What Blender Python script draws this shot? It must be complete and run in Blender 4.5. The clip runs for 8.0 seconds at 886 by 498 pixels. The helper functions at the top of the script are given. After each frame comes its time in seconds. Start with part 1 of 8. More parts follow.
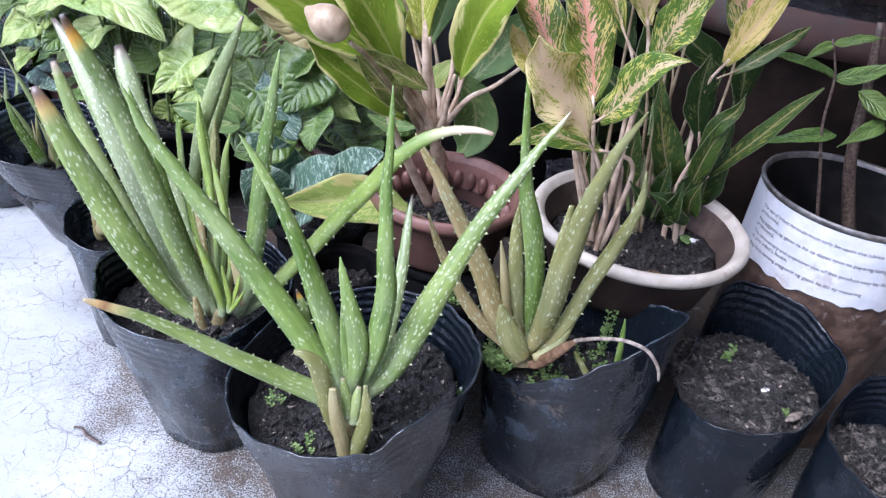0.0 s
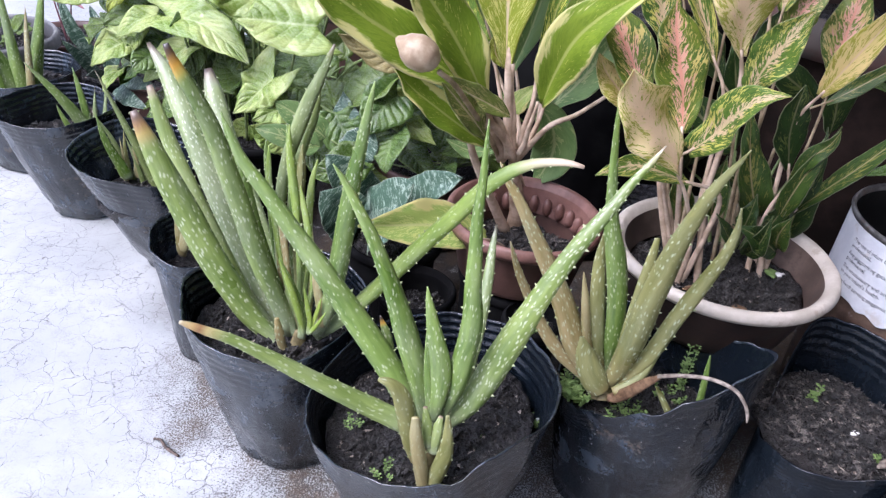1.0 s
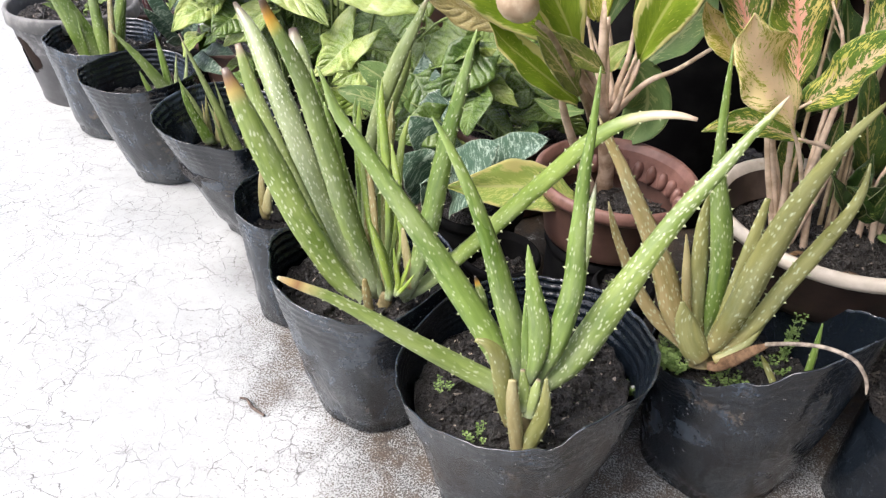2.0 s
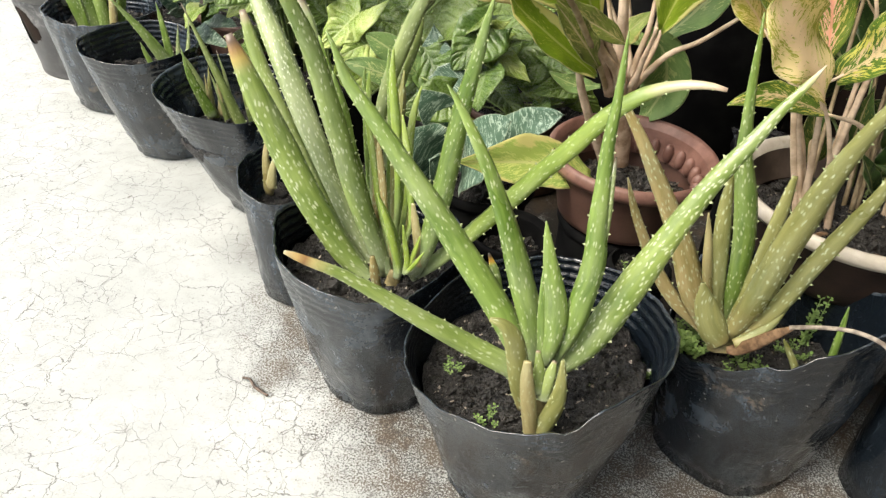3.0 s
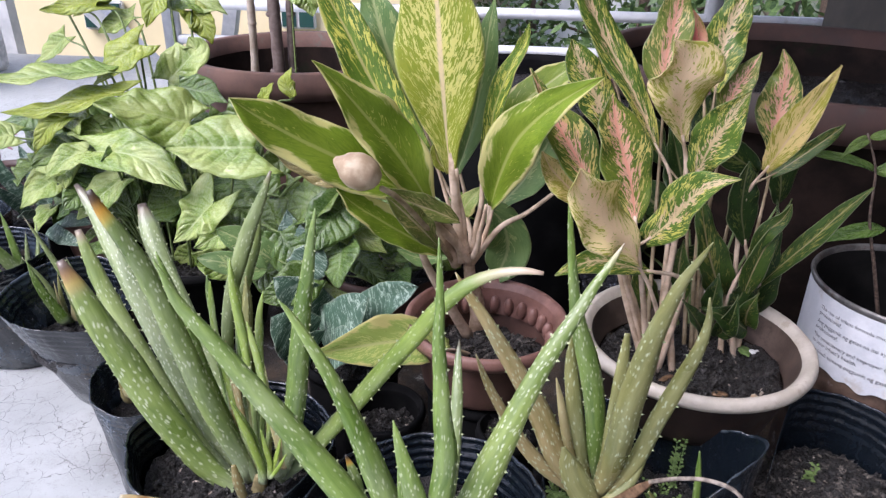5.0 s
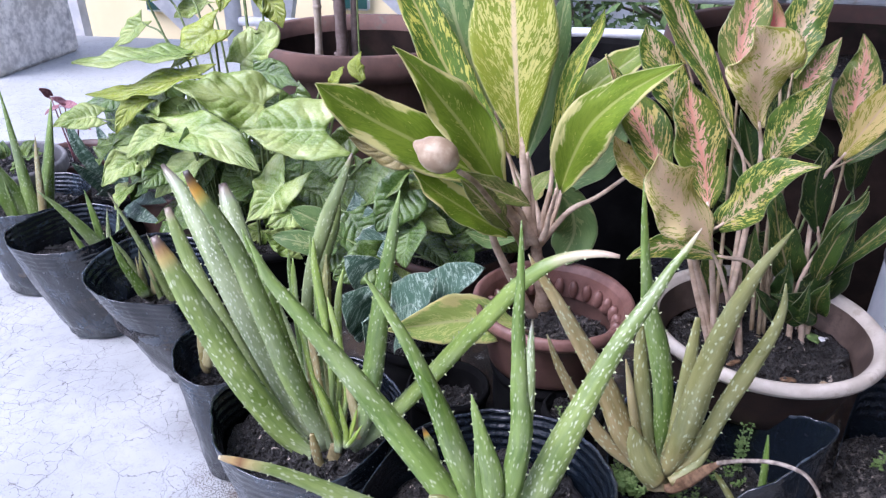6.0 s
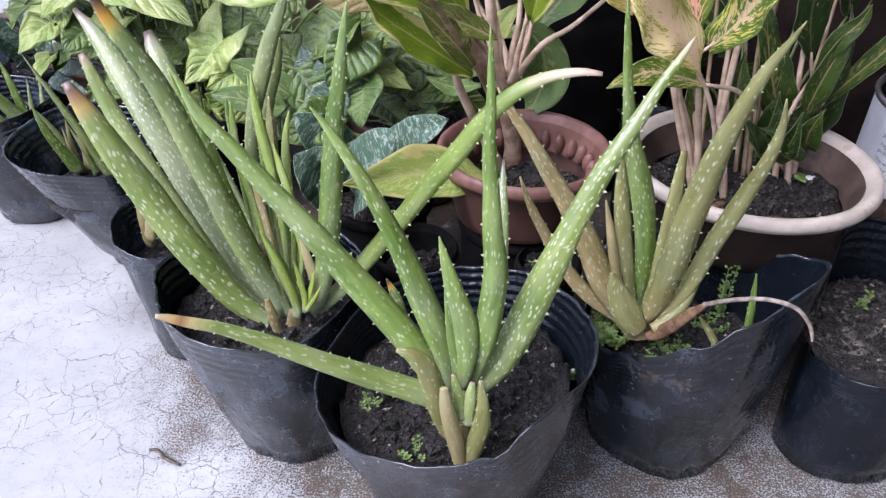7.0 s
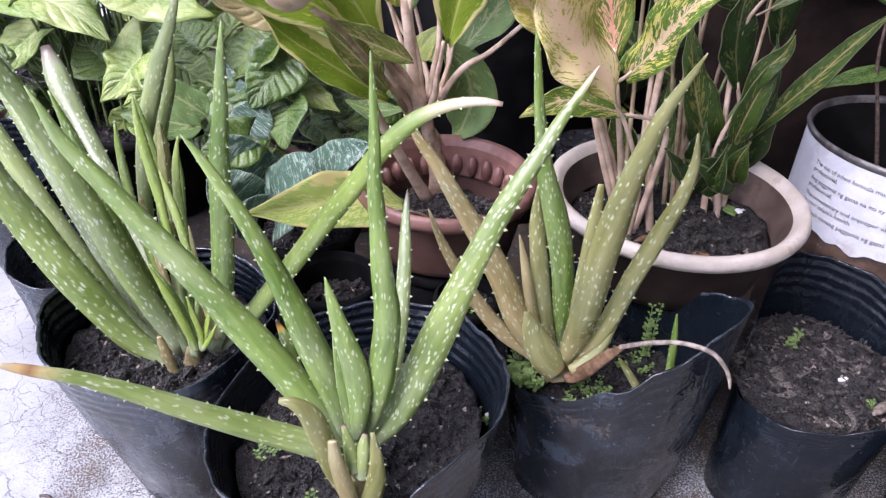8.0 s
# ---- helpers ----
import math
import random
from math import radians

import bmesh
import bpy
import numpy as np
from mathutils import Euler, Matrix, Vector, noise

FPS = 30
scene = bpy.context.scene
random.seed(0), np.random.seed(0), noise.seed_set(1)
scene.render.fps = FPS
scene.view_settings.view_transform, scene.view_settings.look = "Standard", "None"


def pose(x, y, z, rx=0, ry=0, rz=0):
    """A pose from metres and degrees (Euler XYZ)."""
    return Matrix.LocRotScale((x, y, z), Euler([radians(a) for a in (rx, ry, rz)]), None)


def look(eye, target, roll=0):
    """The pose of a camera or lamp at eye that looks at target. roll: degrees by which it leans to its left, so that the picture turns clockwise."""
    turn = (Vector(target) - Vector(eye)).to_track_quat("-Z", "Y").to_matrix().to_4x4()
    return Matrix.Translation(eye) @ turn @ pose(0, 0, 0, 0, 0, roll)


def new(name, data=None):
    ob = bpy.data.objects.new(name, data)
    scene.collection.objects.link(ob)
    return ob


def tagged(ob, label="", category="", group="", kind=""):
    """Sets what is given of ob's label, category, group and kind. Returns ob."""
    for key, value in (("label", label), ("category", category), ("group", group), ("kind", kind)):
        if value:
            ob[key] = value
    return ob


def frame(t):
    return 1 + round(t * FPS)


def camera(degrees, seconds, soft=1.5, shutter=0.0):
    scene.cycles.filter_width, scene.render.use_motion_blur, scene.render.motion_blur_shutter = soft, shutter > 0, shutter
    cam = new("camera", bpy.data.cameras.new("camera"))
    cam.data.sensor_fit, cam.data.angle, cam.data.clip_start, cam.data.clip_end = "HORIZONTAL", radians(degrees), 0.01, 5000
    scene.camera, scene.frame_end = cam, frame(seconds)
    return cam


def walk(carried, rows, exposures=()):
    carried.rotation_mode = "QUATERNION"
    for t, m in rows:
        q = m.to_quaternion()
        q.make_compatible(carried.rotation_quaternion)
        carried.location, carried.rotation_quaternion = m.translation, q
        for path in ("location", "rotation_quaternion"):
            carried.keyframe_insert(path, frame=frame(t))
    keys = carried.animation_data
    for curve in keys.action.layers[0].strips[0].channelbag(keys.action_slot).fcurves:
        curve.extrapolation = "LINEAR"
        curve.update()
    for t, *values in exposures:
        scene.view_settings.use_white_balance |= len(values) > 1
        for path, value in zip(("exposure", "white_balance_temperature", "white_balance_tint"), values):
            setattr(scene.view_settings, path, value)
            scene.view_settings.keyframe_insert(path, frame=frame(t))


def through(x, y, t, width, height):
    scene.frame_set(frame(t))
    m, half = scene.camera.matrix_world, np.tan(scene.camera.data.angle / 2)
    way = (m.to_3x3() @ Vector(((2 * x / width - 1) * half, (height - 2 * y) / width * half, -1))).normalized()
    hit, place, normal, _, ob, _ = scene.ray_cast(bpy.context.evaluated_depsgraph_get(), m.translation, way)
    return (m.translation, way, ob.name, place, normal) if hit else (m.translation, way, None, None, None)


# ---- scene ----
cam = camera(63.1, 8.0, soft=1.3)
PATH = [
    (0, (0.057, 0.076, 0.572), (-0.017, 1.747, -0.524), 7.2),
    (0.5, (0.04, 0.064, 0.593), (-0.133, 1.756, -0.459), 4.2),
    (1, (0.03, 0.08, 0.58), (-0.187, 1.748, -0.502), 6.1),
    (1.5, (0.017, 0.082, 0.569), (-0.278, 1.724, -0.534), 5.4),
    (2, (0.002, 0.081, 0.559), (-0.355, 1.678, -0.591), 3.7),
    (2.2, (-0.006, 0.086, 0.548), (-0.377, 1.642, -0.653), 3.9),
    (3.3, (-0.011, 0.093, 0.542), (-0.359, 1.681, -0.624), 4.5),
    (3.5, (-0.023, 0.086, 0.552), (-0.441, 1.735, -0.499), 4.1),
    (4, (-0.009, 0.094, 0.575), (-0.336, 1.789, -0.435), 3.2),
    (4.5, (0.018, 0.111, 0.581), (-0.165, 1.845, -0.4), 1.4),
    (4.7, (0.029, 0.116, 0.582), (-0.094, 1.888, -0.337), 1.4),
    (5.8, (0.009, 0.106, 0.594), (-0.223, 1.91, -0.236), 0.5),
    (6, (0.006, 0.098, 0.592), (-0.25, 1.86, -0.319), 0.4),
    (6.5, (-0.001, 0.094, 0.567), (-0.185, 1.767, -0.514), 1.3),
    (7, (0.003, 0.128, 0.531), (-0.137, 1.751, -0.63), -0.1),
    (7.5, (0.019, 0.147, 0.525), (-0.091, 1.782, -0.621), -0.5),
    (8, (0.045, 0.166, 0.524), (-0.016, 1.82, -0.6), 2.0),
]
EXPOSURES = [(0.0, 1.16, 5350, 22), (0.5, 1.13, 5450, 24), (1.0, 1.07, 5650, 23), (1.5, 1.1, 5850, 24), (2.0, 1.22, 6500, 16), (3.5, 1.16, 7150, 7), (4.0, 0.97, 7150, 7), (4.5, 0.74, 6550, 14), (5.8, 1.02, 5400, 27), (6.5, 0.87, 5620, 25), (7.5, 1.09, 5780, 26), (8.0, 1.17, 5750, 30)]
walk(cam, [(t, look(eye, target, roll)) for t, eye, target, roll in PATH], EXPOSURES)
SKY, SUN = 0.16, 1.7
# ---------------------------------------------------------------- world and light
world = bpy.data.worlds.new("sky")
scene.world = world
world.use_nodes = True
wn = world.node_tree.nodes
sky = wn.new("ShaderNodeTexSky")
sky.sky_type, sky.sun_disc = "NISHITA", False
sky.sun_elevation, sky.sun_rotation = radians(54), radians(-130)
sky.air_density, sky.dust_density = 1.0, 3.0
wn["Background"].inputs["Strength"].default_value = SKY
haze = wn.new("ShaderNodeHueSaturation")
haze.inputs["Saturation"].default_value = 0.72
world.node_tree.links.new(sky.outputs["Color"], haze.inputs["Color"])
world.node_tree.links.new(haze.outputs["Color"], wn["Background"].inputs["Color"])
sun = new("sun", bpy.data.lights.new("sun", "SUN"))
sun.data.energy, sun.data.angle, sun.data.color = SUN, radians(35), (1.0, 0.97, 0.92)
sun.matrix_world = look((-2.26, -1.9, 4.0), (0, 0, 0))

# ---------------------------------------------------------------- small tools
def part(name, bm, material, parent=None, label="", smooth=True):
    """Links a bmesh as one mesh object, under a thing or a part."""
    me = bpy.data.meshes.new(name)
    bm.to_mesh(me)
    bm.free()
    for m in material if isinstance(material, (list, tuple)) else (material,):
        me.materials.append(m)
    if smooth:
        me.polygons.foreach_set("use_smooth", [True] * len(me.polygons))
    ob = new(name, me)
    if parent is not None:
        ob.parent = parent
        ob.matrix_parent_inverse = Matrix.Translation(-Vector(parent.location)) if parent.type == "EMPTY" else Matrix()
    return tagged(ob, label)


def thing(name, at, label, category, group="", kind=""):
    """An Empty at the base of a thing."""
    ob = new(name)
    ob.empty_display_size = 0.02
    ob.location = at
    return tagged(ob, label, category, group, kind)


def smoothstep(a, b, x):
    k = min(1.0, max(0.0, (x - a) / (b - a)))
    return k * k * (3 - 2 * k)


def spline(points, n):
    """n + 1 points along a smooth line through the given ones."""
    p = [Vector(q) for q in points]
    if len(p) == 2:
        return [p[0].lerp(p[1], i / n) for i in range(n + 1)]
    p = [p[0] * 2 - p[1]] + p + [p[-1] * 2 - p[-2]]
    out, spans = [], len(p) - 3
    for i in range(n + 1):
        u = i / n * spans
        k = min(int(u), spans - 1)
        u -= k
        a, b, c, d = p[k:k + 4]
        out.append(0.5 * (2 * b + (c - a) * u + (2 * a - 5 * b + 4 * c - d) * u * u + (3 * b - a - 3 * c + d) * u ** 3))
    return out


def box(bm, lo, hi, bevel=0.0):
    made = bmesh.ops.create_cube(bm, size=1.0)["verts"]
    for v in made:
        v.co = Vector([lo[i] + (v.co[i] + 0.5) * (hi[i] - lo[i]) for i in range(3)])
    if bevel:
        bmesh.ops.bevel(bm, geom=list({e for v in made for e in v.link_edges}), offset=bevel, segments=2, affect="EDGES")


def tube(bm, points, r0, r1=None, sides=8, n=12, wobble=0.0):
    r1 = r0 if r1 is None else r1
    line = spline(points, n)
    rings = []
    for i, p in enumerate(line):
        t = (line[min(i + 1, n)] - line[max(i - 1, 0)]).normalized()
        s = t.cross(Vector((0.31, -0.83, 0.46))).normalized()
        u = t.cross(s)
        r = (r0 + (r1 - r0) * i / n) * (1 + wobble * noise.noise(p * 90))
        rings.append([bm.verts.new(p + r * (math.cos(a) * s + math.sin(a) * u)) for a in (2 * math.pi * k / sides for k in range(sides))])
    for a, b in zip(rings, rings[1:]):
        for k in range(sides):
            bm.faces.new((a[k], a[(k + 1) % sides], b[(k + 1) % sides], b[k]))
    bm.faces.new(rings[0][::-1])
    bm.faces.new(rings[-1])


def lathe(bm, profile, x, y, sides=64, shape=None):
    """Turns a profile of (radius, height) about the upright through x, y; shape(angle, radius, height) may move a point."""
    rings = []
    for r, z in profile:
        ring = []
        for k in range(sides):
            a = 2 * math.pi * k / sides
            p = Vector((x + r * math.cos(a), y + r * math.sin(a), z)) if shape is None else shape(a, r, z)
            ring.append(bm.verts.new(p))
        rings.append(ring)
    for a, b in zip(rings, rings[1:]):
        for k in range(sides):
            bm.faces.new((a[k], a[(k + 1) % sides], b[(k + 1) % sides], b[k]))
    return rings


# ---------------------------------------------------------------- materials
class Graph:
    """A short way to write shader nodes."""

    def __init__(self, name):
        self.m = bpy.data.materials.new(name)
        self.m.use_nodes = True
        self.t = self.m.node_tree
        self.b = self.t.nodes["Principled BSDF"]
        self.out = self.t.nodes["Material Output"]

    def put(self, socket, value):
        if hasattr(value, "is_output"):
            self.t.links.new(value, socket)
        elif isinstance(value, tuple) and len(value) == 3 and socket.type == "RGBA":
            socket.default_value = (*value, 1.0)
        else:
            socket.default_value = value

    def node(self, kind, **inputs):
        n = self.t.nodes.new("ShaderNode" + kind)
        for key, value in inputs.items():
            self.put(n.inputs[key.replace("_", " ")], value)
        return n

    def uv(self, layer):
        n = self.t.nodes.new("ShaderNodeUVMap")
        n.uv_map = layer
        return n.outputs["UV"]

    def pos(self):
        return self.t.nodes.new("ShaderNodeNewGeometry").outputs["Position"]

    def rand(self):
        return self.t.nodes.new("ShaderNodeObjectInfo").outputs["Random"]

    def scaled(self, vector, x, y, z=1.0, shift=None):
        n = self.node("Mapping", Vector=vector)
        n.inputs["Scale"].default_value = (x, y, z)
        if shift is not None:
            self.t.links.new(shift, n.inputs["Location"])
        return n.outputs["Vector"]

    def noise(self, vector, scale, detail=4.0, rough=0.55, distort=0.0):
        return self.node("TexNoise", Vector=vector, Scale=scale, Detail=detail, Roughness=rough, Distortion=distort).outputs["Fac"]

    def warp(self, vector, scale, amount):
        n = self.node("TexNoise", Vector=vector, Scale=scale, Detail=3.0)
        v = self.t.nodes.new("ShaderNodeVectorMath")
        v.operation = "MULTIPLY_ADD"
        self.t.links.new(n.outputs["Color"], v.inputs[0])
        v.inputs[1].default_value = (amount, amount, amount)
        self.t.links.new(vector, v.inputs[2])
        return v.outputs["Vector"]

    def cells(self, vector, scale, feature="F1", flat=False, chance=1.0):
        n = self.t.nodes.new("ShaderNodeTexVoronoi")
        n.feature = feature
        n.voronoi_dimensions = "2D" if flat else "3D"
        self.put(n.inputs["Vector"], vector)
        n.inputs["Scale"].default_value = scale
        n.inputs["Randomness"].default_value = chance
        return n.outputs["Distance"]

    def step(self, value, lo, hi, a=0.0, b=1.0):
        n = self.t.nodes.new("ShaderNodeMapRange")
        n.interpolation_type = "SMOOTHSTEP"
        for key, v in (("Value", value), ("From Min", lo), ("From Max", hi), ("To Min", a), ("To Max", b)):
            self.put(n.inputs[key], v)
        return n.outputs["Result"]

    def calc(self, op, a, b=0.0, c=0.0):
        n = self.t.nodes.new("ShaderNodeMath")
        n.operation = op
        for i, v in enumerate((a, b, c)):
            self.put(n.inputs[i], v)
        return n.outputs["Value"]

    def split(self, vector):
        n = self.node("SeparateXYZ", Vector=vector)
        return n.outputs["X"], n.outputs["Y"], n.outputs["Z"]

    def join(self, x, y, z=0.0):
        return self.node("CombineXYZ", X=x, Y=y, Z=z).outputs["Vector"]

    def mix(self, fac, a, b, blend="MIX"):
        n = self.t.nodes.new("ShaderNodeMix")
        n.data_type, n.blend_type = "RGBA", blend
        self.put(n.inputs[0], fac)
        self.put(n.inputs[6], a)
        self.put(n.inputs[7], b)
        return n.outputs[2]

    def ramp(self, fac, stops):
        n = self.node("ValToRGB", Fac=fac)
        e = n.color_ramp.elements
        while len(e) < len(stops):
            e.new(0.5)
        for k, (at, colour) in zip(e, stops):
            k.position, k.color = at, (*colour, 1.0)
        return n.outputs["Color"]

    def bump(self, height, strength=0.5, distance=0.001):
        n = self.node("Bump", Height=height, Strength=strength, Distance=distance)
        self.t.links.new(n.outputs["Normal"], self.b.inputs["Normal"])

    def done(self, colour, rough=0.5, metal=0.0, gloss=0.5, through=0.0):
        self.put(self.b.inputs["Base Color"], colour)
        self.put(self.b.inputs["Roughness"], rough)
        self.put(self.b.inputs["Metallic"], metal)
        self.put(self.b.inputs["Specular IOR Level"], gloss)
        if through:
            tr = self.t.nodes.new("ShaderNodeBsdfTranslucent")
            self.put(tr.inputs["Color"], colour)
            mx = self.t.nodes.new("ShaderNodeMixShader")
            mx.inputs[0].default_value = through
            self.t.links.new(self.b.outputs[0], mx.inputs[1])
            self.t.links.new(tr.outputs[0], mx.inputs[2])
            self.t.links.new(mx.outputs[0], self.out.inputs["Surface"])
        return self.m


def aloe_material(name, dark, light, spot=0.7, tip=(), pale=(0.5, 0.56, 0.4), fine=1.0, dense=0.0):
    """Fleshy leaf with whitish flecks; tip: stops along the leaf's length over the green."""
    g = Graph(name)
    m = g.uv("metres")
    sx = g.node("VectorMath", Vector=m)
    sx.operation = "ADD"
    rnd = g.rand()
    g.put(sx.inputs[1], g.join(rnd, g.calc("MULTIPLY", rnd, 7.3)))
    m = g.warp(sx.outputs["Vector"], 60, 0.004)
    u, v, _ = g.split(g.uv("unit"))
    streak = g.noise(g.scaled(m, 260, 18), 1.0, 3)
    cloud = g.noise(g.scaled(m, 30, 14), 1.0, 3)
    base = g.mix(g.step(g.calc("ADD", g.calc("MULTIPLY", streak, 0.45), g.calc("MULTIPLY", cloud, 0.55)), 0.34, 0.68), dark, light)
    base = g.mix(g.step(v, 0.22, 0.0, 0.0, 0.5), base, pale)
    flecks = g.step(g.cells(g.warp(g.scaled(m, 400 * fine, 140 * fine), 1.3, 0.7), 1.0, flat=True), 0.3 + 0.5 * dense, 0.06 + 0.3 * dense)
    keep = g.step(g.noise(g.scaled(m, 150, 52), 1.0, 3), 0.42 - dense, 0.58 - dense)
    fleck = g.calc("MULTIPLY", g.calc("MULTIPLY", flecks, keep), spot)
    bloom = g.step(g.noise(g.scaled(m, 42, 9), 1.0, 5, 0.7), 0.46, 0.7, 0.0, 0.4)
    base = g.mix(bloom, base, (0.37, 0.42, 0.25))
    col = g.mix(fleck, base, (0.55, 0.6, 0.4))
    scar = g.step(g.noise(g.scaled(m, 55, 40), 1.0, 5, 0.7), 0.7, 0.78, 0.0, 0.6)
    col = g.mix(scar, col, (0.2, 0.15, 0.08))
    if tip:
        edge = g.calc("ADD", v, g.calc("MULTIPLY", g.calc("SUBTRACT", cloud, 0.5), 0.12))
        first = tip[0][0]
        col = g.mix(g.step(edge, first - 0.03, first + 0.02), col, g.ramp(edge, tip))
    g.bump(g.calc("ADD", g.calc("MULTIPLY", streak, 0.6), fleck), 0.35, 0.0006)
    return g.done(col, g.step(cloud, 0.3, 0.7, 0.26, 0.44), gloss=0.7, through=0.06)


BROWN_TIP = ((0.87, (0.32, 0.33, 0.12)), (0.915, (0.44, 0.34, 0.1)), (0.95, (0.32, 0.19, 0.07)), (0.975, (0.17, 0.11, 0.07)), (1.0, (0.14, 0.1, 0.075)))
TAN_TIP = ((0.66, (0.34, 0.37, 0.14)), (0.74, (0.48, 0.4, 0.17)), (0.79, (0.28, 0.15, 0.06)), (0.85, (0.5, 0.35, 0.14)), (1.0, (0.46, 0.4, 0.24)))
ALOE = aloe_material("aloe_green", (0.078, 0.148, 0.018), (0.238, 0.345, 0.078), spot=0.75)
ALOE_SHOOT = aloe_material("aloe_young_shoot", (0.13, 0.22, 0.02), (0.32, 0.43, 0.07), spot=0.6)
ALOE_TIP = aloe_material("aloe_brown_tip", (0.11, 0.175, 0.03), (0.29, 0.38, 0.105), spot=0.95, fine=0.8, dense=0.03, tip=BROWN_TIP)
ALOE_LOW = aloe_material("aloe_tan_tip", (0.12, 0.185, 0.03), (0.3, 0.385, 0.115), spot=0.8, fine=0.9, dense=0.02, tip=TAN_TIP)
ALOE_BURNT = aloe_material("aloe_burnt_tip", (0.09, 0.155, 0.025), (0.26, 0.35, 0.1), spot=0.85, fine=0.9, dense=0.03, tip=((0.82, (0.44, 0.4, 0.09)), (0.88, (0.55, 0.3, 0.035)), (0.95, (0.13, 0.075, 0.03)), (1.0, (0.03, 0.025, 0.02))))
ALOE_DRYTIP = aloe_material("aloe_dry_tip", (0.11, 0.18, 0.02), (0.25, 0.34, 0.065), spot=0.45, tip=((0.74, (0.3, 0.33, 0.13)), (0.86, (0.5, 0.43, 0.28)), (1.0, (0.48, 0.36, 0.27))))
ALOE_SPECK = aloe_material("aloe_speckled", (0.095, 0.16, 0.024), (0.25, 0.33, 0.08), spot=0.85, dense=0.06, fine=1.1, tip=((0.9, (0.3, 0.34, 0.13)), (1.0, (0.5, 0.42, 0.3))))
ALOE_GREY = aloe_material("aloe_greyed", (0.14, 0.2, 0.06), (0.33, 0.4, 0.18), spot=0.95, dense=0.05, pale=(0.36, 0.4, 0.2), tip=((0.9, (0.3, 0.34, 0.2)), (0.955, (0.24, 0.22, 0.14)), (0.98, (0.13, 0.1, 0.065)), (1.0, (0.09, 0.065, 0.045))))
ALOE_PALE = aloe_material("aloe_pale", (0.15, 0.215, 0.045), (0.32, 0.4, 0.12), spot=0.7, tip=((0.94, (0.36, 0.35, 0.18)), (0.98, (0.33, 0.27, 0.17)), (1.0, (0.2, 0.15, 0.1))))
ALOE_OLIVE = aloe_material("aloe_olive", (0.15, 0.158, 0.042), (0.305, 0.305, 0.11), spot=0.85, fine=0.85, pale=(0.36, 0.27, 0.12))
ALOE_BUFF = aloe_material("aloe_buff", (0.22, 0.18, 0.06), (0.4, 0.32, 0.15), spot=0.8, dense=0.05, pale=(0.46, 0.29, 0.16))
ALOE_DUSK = aloe_material("aloe_dusky", (0.105, 0.155, 0.035), (0.25, 0.31, 0.105), spot=0.55, tip=((0.93, (0.22, 0.24, 0.1)), (1.0, (0.19, 0.15, 0.11))))
ALOE_DRY = aloe_material("aloe_dry", (0.26, 0.22, 0.09), (0.46, 0.4, 0.2), spot=0.3, pale=(0.42, 0.34, 0.18))


def leaf_graph(name):
    """The coordinates of a broad leaf: side distance from the midrib (0 to 1), way along it, and the line of its side veins."""
    g = Graph(name)
    u, v, _ = g.split(g.uv("unit"))
    side = g.calc("MULTIPLY", g.calc("ABSOLUTE", g.calc("SUBTRACT", u, 0.5)), 2.0)
    along = g.calc("SUBTRACT", v, g.calc("MULTIPLY", side, 0.28))
    shift = g.calc("MULTIPLY", g.rand(), 37.0)
    return g, u, side, v, along, shift


